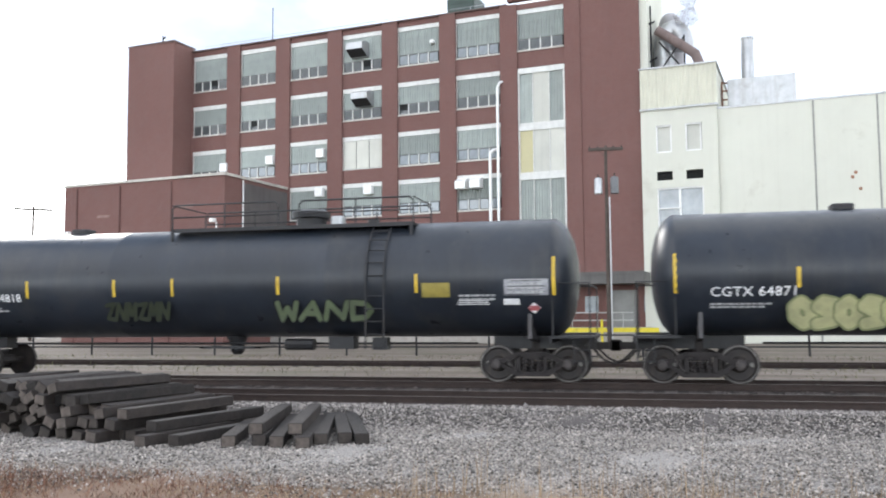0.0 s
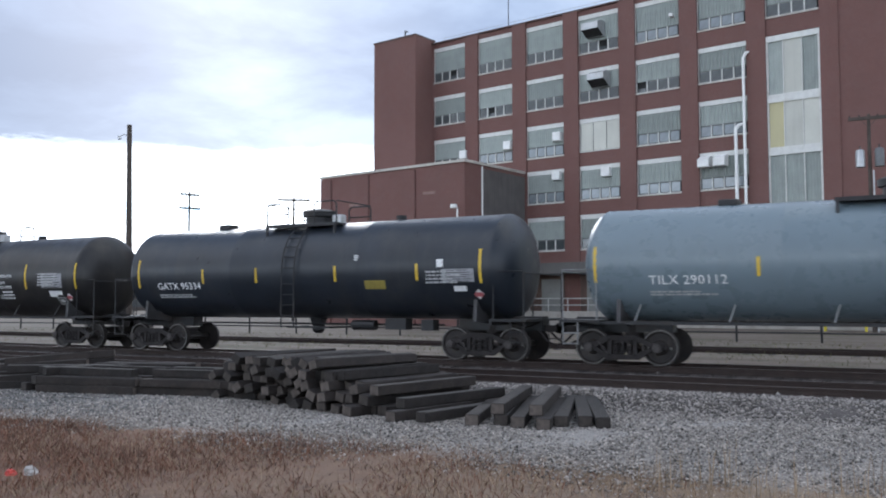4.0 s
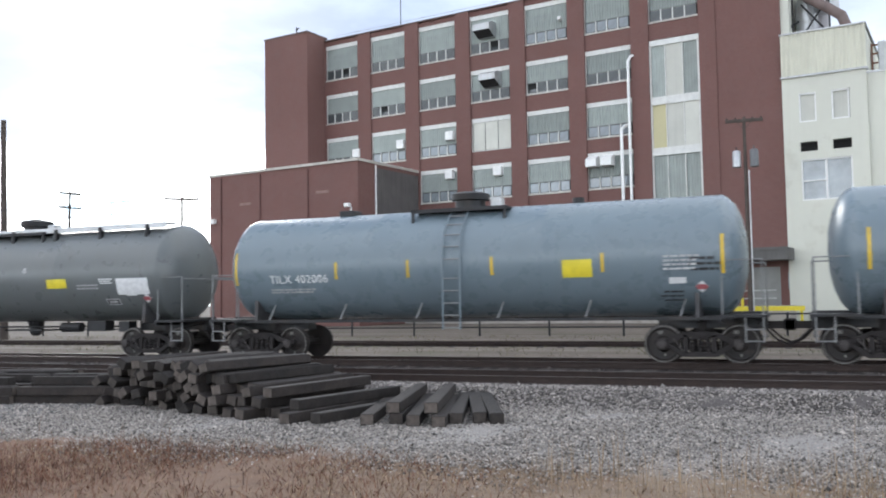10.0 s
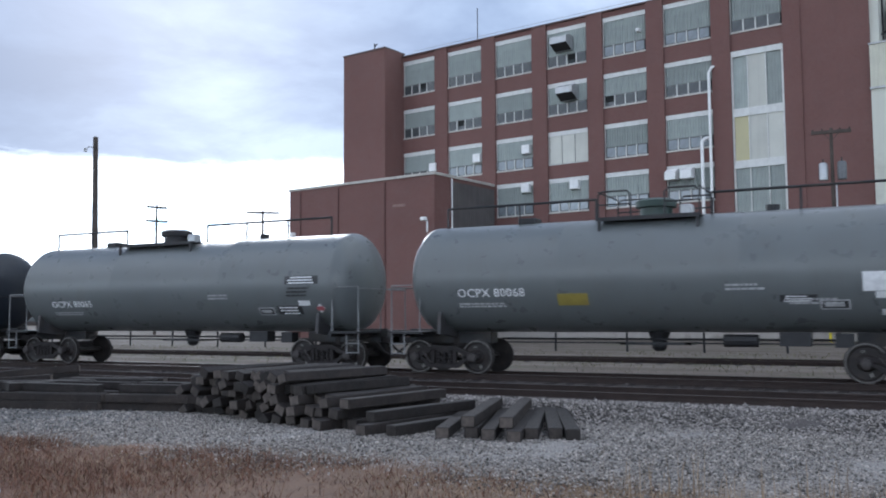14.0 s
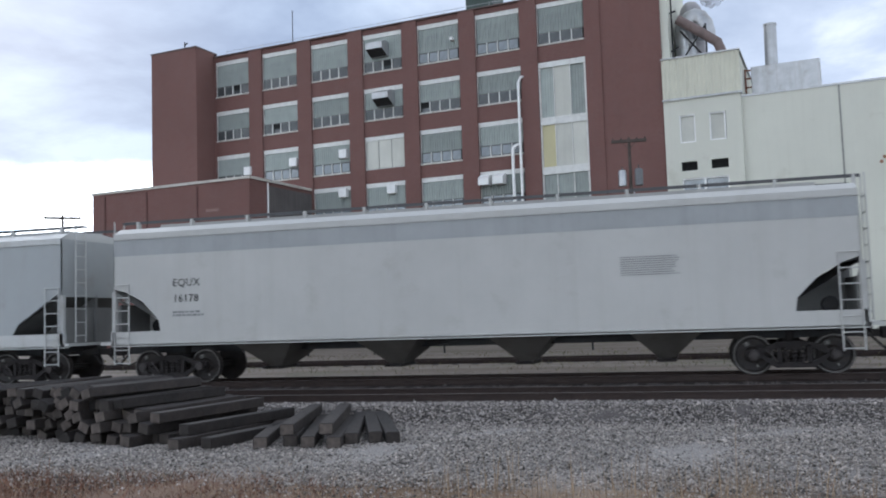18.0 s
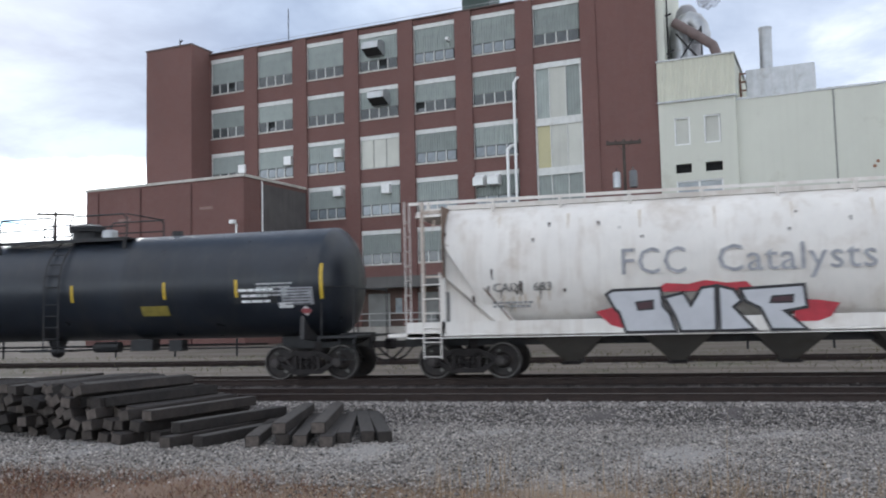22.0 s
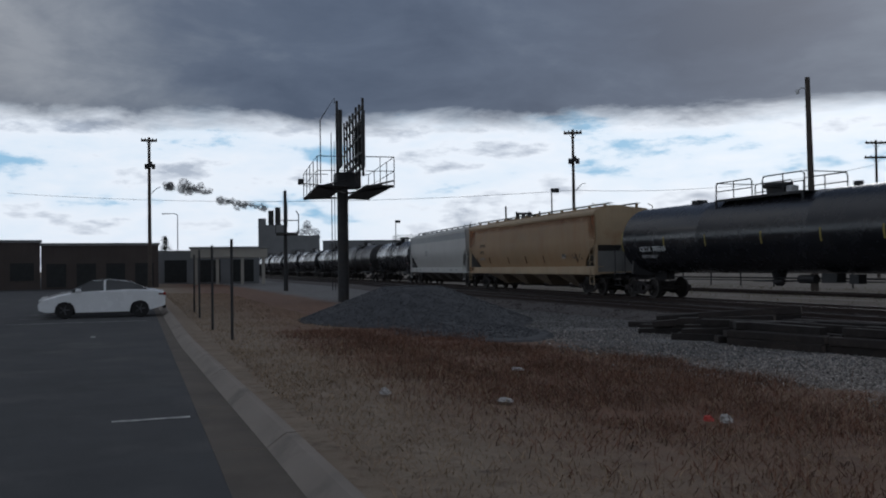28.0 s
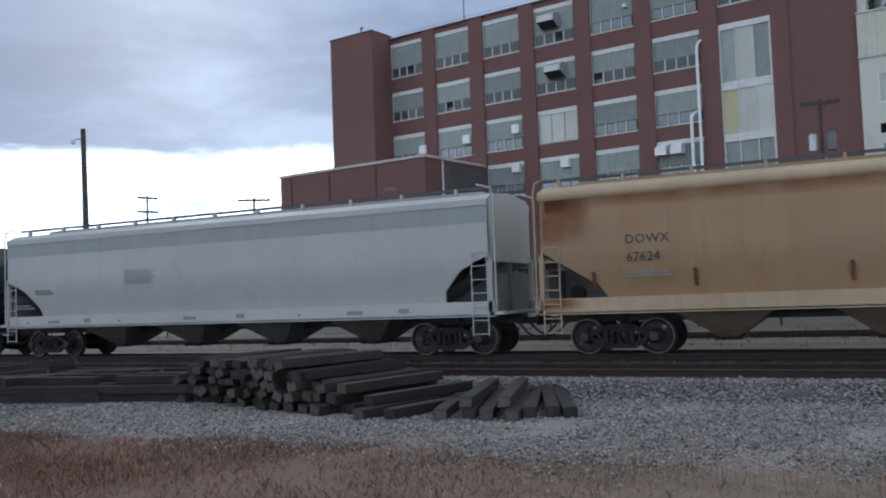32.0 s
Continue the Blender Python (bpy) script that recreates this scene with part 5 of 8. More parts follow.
def stencil(car, kind, x0, x1, z0, z1, R, zc, lift):
    """A painted notice on the tank: a black panel, bold lines, a fine table, a plain sheet or a small box. Unreadable lines are bars."""
    plate = lambda name, a, b, lo, hi, m, out: part(name, curved_patch(a, b, lift(lo), lift(hi), R, zc, out, 3), m, car)
    h = z1 - z0
    if kind == "sheet":
        plate("notice", x0, x1, z0, z1, WHITE_SIGN, 0.006)
        return
    if kind == "box":
        plate("notice", x0, x1, z0, z1, PRINT, 0.005)
        plate("notice", x0 + 0.04, x1 - 0.04, z0 + 0.03, z1 - 0.03, DARK_LETTER, 0.007)
        plate("small_print", x0 + 0.1, x1 - 0.12, z0 + h * 0.3, z1 - h * 0.3, PRINT, 0.010)
        return
    if kind == "black":
        plate("notice", x0, x1, z0, z1, DARK_LETTER, 0.005)
    if kind == "table":
        plate("notice", x0, x1, z0, z1, GREY_LETTER, 0.005)
    n = {"black": 3, "lines": 3, "dark_lines": 3, "table": 6}[kind]
    ink = {"black": LETTER, "lines": LETTER, "dark_lines": DARK_LETTER, "table": DARK_LETTER}[kind]
    rnd = random.Random(int(abs(x0) * 100) + n)
    step = h / n
    for i in range(n):
        a = x0 + 0.05 + rnd.uniform(0, 0.16) * (x1 - x0)
        end = x1 - 0.05 - rnd.uniform(0, 0.2) * (x1 - x0)
        line = Shape()
        while a < end:
            w = min(end - a, step * rnd.uniform(0.8, 2.6)) if kind != "table" else min(end - a, rnd.uniform(0.2, 0.5))
            line.box((a, -0.004, 0), (a + w, 0, step * (0.5 if kind != "table" else 0.3)))
            a += w + step * 0.22
        part("small_print", line, ink, car, at=on_tank(0, z0 + step * (n - 1 - i + 0.2) - zc, R, zc, 0.012))


def tank_car(lead, tail, R, material, colour, mark=None, tall=(), short=(), panel=None, prints=(), white=None, walkway=(-1.35, 1.35), railing=True, dome=0.0, ladder=None,
             hatch="dome", rails="", sill="stub", stripe_mat=None, extra="", trim=None, stencils=()):
    """One tank car between two coupling points (lead is the one ahead). x 0 is its middle; ahead is +x."""
    L = lead - tail
    half = L / 2
    zc = 1.03 + R
    th = half - 0.9
    car = thing("tank_car", f"{colour} railway tank car with a round-ended tank", "tank car", group="freight train")
    trim = trim or material
    head = 0.55
    prof = [(-th - 0.0, 0.02), (-th + 0.03, R * 0.35), (-th + 0.12, R * 0.62), (-th + 0.26, R * 0.83), (-th + 0.42, R * 0.95), (-th + head, R)]
    prof += [(-th + head + 0.06, R + 0.008), (-th + head + 0.12, R)]
    prof += [(-th / 3, R), (-th / 3 + 0.03, R + 0.006), (-th / 3 + 0.06, R), (th / 3 - 0.06, R), (th / 3 - 0.03, R + 0.006), (th / 3, R)]
    prof += [(-a, r) for a, r in reversed(prof[:8])]
    part("tank", Shape().spin(prof, "x", 48, 0, (0, 0, zc)), material, car, smooth=40)
    running_gear(car, half - 2.02, half)
    # stub sills, bolsters and end platforms
    for s in (-1, 1):
        xs = sorted((s * (half - 0.5), s * (half - 3.1)))
        part("end_sill", Shape().box((xs[0], -0.22, 0.72), (xs[1], 0.22, 1.12)), DARK_METAL, car)
        x0, x1 = sorted((s * (half - 0.45), s * (half - 1.55)))
        part("end_platform", Shape().box((x0, -1.42, 1.0), (x1, 1.42, 1.06)).box((x0, -1.42, 0.9), (x0 + 0.08, 1.42, 1.0)), DARK_METAL, car)
        xb = s * (half - 2.02)
        part("bolster", Shape().prism([(-1.35, 1.0), (-0.3, 0.9), (0.3, 0.9), (1.35, 1.0), (1.3, zc - R * 0.62), (0.9, zc - R * 0.85), (-0.9, zc - R * 0.85), (-1.3, zc - R * 0.62)], xb - 0.05, xb + 0.05), mat("grimy_bolster_paint", (0.05, 0.048, 0.05), 0.6, var=0.3, scale=3, dirt=(0.07, 0.05, 0.04), dirt_amount=0.3), car)
        g = Shape()
        for y in (-1.38, 1.38):
            xa, xc = s * (half - 0.55), s * (half - 1.45)
            g.path([(xa, y, 1.06), (xa, y, 2.35), (xc, y, 2.35), (xc, y, 1.06)], 0.022, 6)
            g.path([(xa, y, 0.42), (xa, y, 1.0)], 0.02, 6).path([(xa - s * 0.4, y, 0.42), (xa - s * 0.4, y, 1.0)], 0.02, 6)
            for z in (0.45, 0.72):
                g.tube((xa, y, z), (xa - s * 0.4, y, z), 0.018, 6)
        g.tube((s * (half - 0.55), -1.38, 2.3), (s * (half - 0.55), 1.38, 2.3), 0.02, 6)
        part("grab_rail", g, mat("dull_grab_rail_paint", (0.2, 0.2, 0.2), 0.5) if "pale" in colour or "blue" in colour or "grey" in colour else DARK_METAL, car)
    if sill == "full":
        for y in (-1.25, 1.25):
            run = part("side_sill", Shape().box((-half + 1.2, y - 0.05, 0.95), (half - 1.2, y + 0.05, 1.03)), DARK_METAL, car)
            brace = Shape().tube((0, y * 0.98, 1.03), (0.12, y * 0.86, zc - R * 0.72), 0.025, 6).mesh("brace", mat("dull_grab_rail_paint", (0.2, 0.2, 0.2), 0.5) if "pale" in colour else DARK_METAL)
            k = -th + 1.5
            while k < th - 1.2:
                part("brace", brace, None, run, at=pose(k, 0, 0))
                k += 2.3
    else:
        part("bottom_valve", Shape().spin([(0.55, 0.12), (0.65, 0.2), (0.8, 0.2), (1.06, 0.3)], "z", 12).box((-0.9, -0.5, 0.72), (-0.75, 0.5, 0.78)).box((0.75, -0.5, 0.72), (0.9, 0.5, 0.78)).box((-0.9, -0.5, 0.72), (0.9, -0.44, 0.78)), DARK_METAL, car)
        part("brake_rigging", Shape().tube((-half + 3.5, -0.35, 0.86), (half - 3.5, -0.35, 0.86), 0.03, 6).spin([(1.7, 0.16), (2.5, 0.16)], "x", 10, 0, (0, -0.5, 0.84)).box((3.0, -0.75, 0.72), (3.7, -0.35, 1.05)).box((4.2, -0.7, 0.70), (4.6, -0.35, 1.02)), DARK_METAL, car)
    # the manway with its platform, railing and ladder
    top = zc + R
    p0, p1 = walkway
    steel = DARK_METAL
    deck_ = Shape().box((p0, -0.95, top - 0.09), (p1, -0.3, top - 0.05)).box((p0, 0.3, top - 0.09), (p1, 0.95, top - 0.05)).box((p0 - 0.03, -0.98, top - 0.14), (p1 + 0.03, -0.95, top - 0.04))
    for x in (p0, p1 - 0.08):
        deck_.box((x, -1.02, top - 0.44), (x + 0.07, -0.96, top - 0.05))
    plat = part("platform", deck_, steel, car)
    if railing:
        spans = [(p0, p0 + 0.85), (p1 - 0.85, p1)] if p1 - p0 < 3 else [(p0, (p0 + p1) / 2 - 0.3), ((p0 + p1) / 2 + 0.3, p1)]
        for y in (-0.95, 0.95):
            for xa, xb in spans:
                hoop = part("handrail", Shape().path([(xa, y, top - 0.08), (xa, y, top + 0.52), (xa + 0.1, y, top + 0.62), (xb - 0.1, y, top + 0.62), (xb, y, top + 0.52), (xb, y, top - 0.08)], 0.026, 6), steel, plat)
                n = round((xb - xa) / 1.3)
                for i in range(1, n):
                    part("handrail", Shape().tube((xa + (xb - xa) * i / n, y, top - 0.08), (xa + (xb - xa) * i / n, y, top + 0.62), 0.022, 6), steel, plat)
                part("handrail", Shape().tube((xa, y, top + 0.28), (xb, y, top + 0.28), 0.02, 6), steel, plat)
        for x in (p0, p1):
            part("handrail", Shape().path([(x, -0.95, top + 0.62), (x, 0.95, top + 0.62)], 0.02, 6), steel, plat)
    if rails == "long":
        for x0, x1 in ((-th + 1.0, p0 - 0.2), (p1 + 0.2, th - 1.2)):
            if x1 - x0 < 1.5:
                continue
            rl = Shape()
            n = max(1, round((x1 - x0) / 1.9))
            for i in range(n + 1):
                x = x0 + (x1 - x0) * i / n
                rl.tube((x, -0.45, top - 0.06), (x, -0.45, top + 0.5), 0.032, 5)
            rl.tube((x0, -0.45, top + 0.5), (x1, -0.45, top + 0.5), 0.034, 6)
            part("handrail", rl, steel, plat)
    if rails == "walk":
        board = part("running_board", Shape().box((-th + 0.6, -0.75, top + 0.02), (th - 0.6, -0.35, top + 0.06)).box((-th + 0.6, -0.95, top - 0.1), (th - 0.6, -0.88, top + 0.06)), GALV, car, "narrow roof running board")
        bracket = Shape().box((0, -1.0, top - 0.38), (0.1, -0.86, top)).mesh("board_bracket", DARK_METAL)
        post = Shape().tube((0, -0.4, top), (0, -0.4, top + 0.85), 0.016, 5).mesh("post", DARK_METAL)
        k = -th + 1.2
        while k < th - 0.5:
            part("board_bracket", bracket, None, board, at=pose(k, 0, 0))
            part("post", post, None, board, at=pose(k, 0, 0))
            k += 1.85
        for z in (0.45, 0.85):
            part("handrail", Shape().tube((-th + 1.2, -0.4, top + z), (k - 1.85, -0.4, top + z), 0.014, 5), DARK_METAL, board)
    if hatch == "dome":
        man = part("manway", Shape().spin([(top - 0.1, 0.42), (top + 0.22, 0.42), (top + 0.24, 0.52), (top + 0.40, 0.54), (top + 0.46, 0.40)], "z", 20, 0, (dome, 0, 0)), GREEN_BOX if "green" in extra else DARK_METAL, car, smooth=40)
        part("valve_cover", Shape().bevel_box((dome + 0.62, -0.18, top - 0.05), (dome + 0.95, 0.18, top + 0.28), 0.04), GALV, man)
    else:
        man = part("manway", Shape().bevel_box((dome - 0.42, -0.4, top - 0.1), (dome + 0.42, 0.4, top + 0.34), 0.05), mat("dull_blue_valve_housing", (0.07, 0.085, 0.105), 0.5, var=0.2, scale=2), car)
    part("vent_valve", Shape().tube((th * 0.42, 0, top - 0.02), (th * 0.42, 0, top + 0.14), 0.16, 10), DARK_METAL, car)
    part("valve_box", Shape().bevel_box((-th * 0.55, -0.25, top - 0.04), (-th * 0.55 + 0.5, 0.25, top + 0.14), 0.03), DARK_METAL, car)
    lx = dome if ladder in (None, "none") else ladder
    if ladder != "none":
        pts = [(0, -(R + 0.1) * math.cos(radians(a)), zc + (R + 0.1) * math.sin(radians(a))) for a in range(60, -1, -12)]
        stile = Shape().path(pts + [(0, -(R + 0.1), zc - R * 0.4), (0, -(R + 0.1), 0.75)], 0.024, 6).mesh("stile", trim if "pale" in colour else DARK_METAL)
        ld = part("ladder", stile, None, car, at=pose(lx - 0.24, 0, 0))
        part("stile", stile, None, ld, at=pose(0.48, 0, 0))
        spots = [(-(R + 0.1) * math.cos(radians(a)), zc + (R + 0.1) * math.sin(radians(a))) for a in (50, 38, 26, 14, 2)] + [(-(R + 0.1), 0.8 + i * 0.32) for i in range(5)]
        for y, z in spots:
            part("rung", RUNG_DARK if "pale" not in colour else RUNG_GREY, None, ld, at=pose(0, y, z))
    # paint marks
    sm = stripe_mat or YELLOW
    lift = lambda z: math.degrees(math.asin(max(-1, min(1, (z - zc) / R))))
    for x in tall:
        x = max(-th + 0.5, min(th - 0.5, x))
        part("reflector", curved_patch(x - 0.04, x + 0.04, -19, 17, R, zc, 0.006), sm, car)
    for x in short:
        part("reflector", curved_patch(x - 0.04, x + 0.04, -15, 3, R, zc, 0.006), sm, car)
    if panel:
        part("colour_panel", curved_patch(panel[0], panel[1], lift(panel[2]), lift(panel[3]), R, zc, 0.006), YELLOW_DULL if "faded" in colour or "steel" in colour or "dull" in extra else YELLOW_PANEL, car, "yellow panel")
    if white:
        part("notice", curved_patch(white[0], white[1], lift(white[2]), lift(white[3]), R, zc, 0.006), WHITE_SIGN, car, "plain white painted panel")
    if mark:
        lettering(car, mark[0], 0.34, on_tank(mark[1], mark[2] - zc, R, zc, 0.012) @ pose(0, 0, 0, 90), LETTER)
        part("small_print", bars(2, 1.5, 0.05, seed=len(CARS) + 3), PRINT, car, at=on_tank(mark[1], mark[2] - zc - 0.2, R, zc, 0.012))
    for x0, x1, z0, z1 in prints:
        n = max(1, round((z1 - z0) / 0.1))
        part("small_print", bars(n, x1 - x0, 0.05, 2.0, seed=len(CARS) + n), PRINT, car, at=on_tank(x0, z1 - 0.05 - zc, R, zc, 0.012))
    for kind, x0, x1, z0, z1 in stencils:
        stencil(car, kind, x0, x1, z0, z1, R, zc, lift)
    if mark:
        part("notice", curved_patch(th - 1.75, th - 1.35, -28, -22, R, zc, 0.006), WHITE_SIGN, car)
    pl = Shape().add([(0, 0, -0.16), (0.16, 0, 0), (0, 0, 0.16), (-0.16, 0, 0)], [(0, 1, 2, 3)])
    pl.prism([(0, -0.16), (0.16, 0), (0, 0.16), (-0.16, 0)], 0.002, 0.01, "y")
    p = part("placard", pl, WHITE_SIGN, car, "diamond hazard placard", at=on_tank(th - 1.0, -R * 0.52, R, zc, 0.03))
    part("placard_band", Shape().prism([(-0.09, -0.07), (0.09, -0.07), (0.155, 0), (0.09, 0.07), (-0.09, 0.07), (-0.155, 0)], -0.006, -0.001, "y"), RED_SIGN, p)
    CARS.append((car, (lead + tail) / 2))
    return car


STROKES = {
    "W": [[(0, 1), (0.22, 0), (0.5, 0.7), (0.78, 0), (1, 1)]],
    "A": [[(0, 0), (0.5, 1), (1, 0)], [(0.2, 0.35), (0.8, 0.35)]],
    "N": [[(0, 0), (0.05, 1), (0.9, 0.05), (1, 1)]],
    "D": [[(0.05, 0), (0.05, 1), (0.7, 0.92), (1, 0.5), (0.7, 0.08), (0.05, 0)]],
    "O": [[(0.5, 0), (0.05, 0.3), (0.05, 0.75), (0.5, 1), (0.95, 0.7), (0.95, 0.25), (0.5, 0)]],
    "U": [[(0, 1), (0.08, 0.2), (0.5, 0), (0.92, 0.2), (1, 1)]],
    "R": [[(0.05, 0), (0.05, 1), (0.8, 0.95), (0.85, 0.55), (0.1, 0.5)], [(0.4, 0.5), (1, 0)]],
    "E": [[(1, 1), (0.1, 0.9), (0.05, 0.5), (0.1, 0.08), (1, 0)], [(0.1, 0.5), (0.8, 0.55)]],
    "S": [[(0.95, 0.9), (0.4, 1), (0.05, 0.75), (0.85, 0.4), (0.9, 0.12), (0.05, 0)]],
    "Z": [[(0, 0.9), (0.9, 1), (0.2, 0.1), (1, 0)]],
    "M": [[(0, 0), (0.15, 1), (0.5, 0.3), (0.85, 1), (1, 0)]],
}


def tag_art(parent, colour, edge, x0, x1, z0, z1, y, word, fat=0.3, rim=0.05, seed=1):
    """Sprayed letters as fat strokes with dark rims, a few millimetres proud of the steel."""
    rnd = random.Random(seed)
    w = (x1 - x0) / len(word)
    h = z1 - z0
    for i, ch in enumerate(word):
        lean = rnd.uniform(-0.1, 0.12)
        half = fat * min(w, h) / 2
        for grow, depth, paint in ((rim, 0.004, edge), (0.0, 0.012, colour)):
            s = Shape()
            r = half + grow
            k = 0
            for line in STROKES[ch]:
                pts = [(x0 + w * (i + 0.5 + (u - 0.5) * 0.78 + lean * (v - 0.5)), z0 + half + v * (h - 2 * half)) for u, v in line]
                for (ax, az), (bx, bz) in zip(pts, pts[1:]):
                    d = math.atan2(bz - az, bx - ax)
                    ring = [(ax + r * math.cos(d + a), az + r * math.sin(d + a)) for a in (1.57, 2.2, 2.9, 3.4, 4.08, 4.71)] + [(bx + r * math.cos(d + a), bz + r * math.sin(d + a)) for a in (-1.57, -0.94, -0.3, 0.3, 0.94, 1.57)]
                    yy = y - depth - 0.0004 * k - 0.016 * i
                    s.prism(ring, yy - 0.002, yy, "y")
                    k += 1
            part("painted_letter", s, paint, parent)


OLD_FRAME = mat("rust_stained_white_frame", (0.50, 0.43, 0.37), 0.65, var=0.2, scale=1.5, dirt=(0.22, 0.12, 0.07), dirt_amount=0.35, dirt_scale=2.0, streak=0.4)


def curved_sheet(outline, y, o, z_bend, depth):
    """A side sheet of the given (x, z) outline that curves inwards below z_bend."""
    n = len(outline)
    levels = sorted({round(p[1], 4) for p in outline} | {round(outline[0][1] + (z_bend - outline[0][1]) * i / 8, 4) for i in range(9)})
    vs = []
    for z in levels:
        xs = []
        for i in range(n):
            (xa, za), (xb, zb) = outline[i], outline[(i + 1) % n]
            if min(za, zb) - 1e-6 <= z <= max(za, zb) + 1e-6:
                xs += [xa, xb] if abs(za - zb) < 1e-6 else [xa + (xb - xa) * (z - za) / (zb - za)]
        q = y - o * depth * max(0.0, (z_bend - z) / (z_bend - outline[0][1])) ** 1.7
        vs += [(min(xs), q, z), (max(xs), q, z), (min(xs), q - o * 0.05, z), (max(xs), q - o * 0.05, z)]
    f = []
    for i in range(len(levels) - 1):
        k = 4 * i
        f += [(k, k + 1, k + 5, k + 4), (k + 3, k + 2, k + 6, k + 7), (k + 2, k, k + 4, k + 6), (k + 1, k + 3, k + 7, k + 5)]
    return Shape().add(vs, f)


def soft_stain(name, colour, axis, flip, strength):
    """Rust that thins out, broken up by noise, from one edge of its patch."""
    m = bpy.data.materials.new(name)
    m.use_nodes = True
    nt = m.node_tree
    bsdf = nt.nodes["Principled BSDF"]
    bsdf.inputs["Base Color"].default_value = (*colour, 1)
    bsdf.inputs["Roughness"].default_value = 0.8
    co = nt.nodes.new("ShaderNodeTexCoord")
    split = nt.nodes.new("ShaderNodeSeparateXYZ")
    nt.links.new(co.outputs["Generated"], split.inputs[0])
    ramp = nt.nodes.new("ShaderNodeMapRange")
    ramp.inputs[3].default_value, ramp.inputs[4].default_value = (0.0, 1.0) if flip else (1.0, 0.0)
    nt.links.new(split.outputs[axis], ramp.inputs[0])
    noise = nt.nodes.new("ShaderNodeTexNoise")
    noise.inputs["Scale"].default_value, noise.inputs["Detail"].default_value = 2.2, 6
    nt.links.new(co.outputs["Object"], noise.inputs["Vector"])
    mix = nt.nodes.new("ShaderNodeMath")
    mix.operation = "MULTIPLY"
    nt.links.new(ramp.outputs[0], mix.inputs[0])
    nt.links.new(noise.outputs[0], mix.inputs[1])
    gain = nt.nodes.new("ShaderNodeMath")
    gain.operation, gain.use_clamp = "MULTIPLY", True
    gain.inputs[1].default_value = strength
    nt.links.new(mix.outputs[0], gain.inputs[0])
    last_node = gain
    if axis == 0:
        low = nt.nodes.new("ShaderNodeMapRange")
        low.inputs[2].default_value = 0.6
        nt.links.new(split.outputs[2], low.inputs[0])
        last_node = nt.nodes.new("ShaderNodeMath")
        last_node.operation = "MULTIPLY"
        nt.links.new(gain.outputs[0], last_node.inputs[0])
        nt.links.new(low.outputs[0], last_node.inputs[1])
    nt.links.new(last_node.outputs[0], bsdf.inputs["Alpha"])
    return m


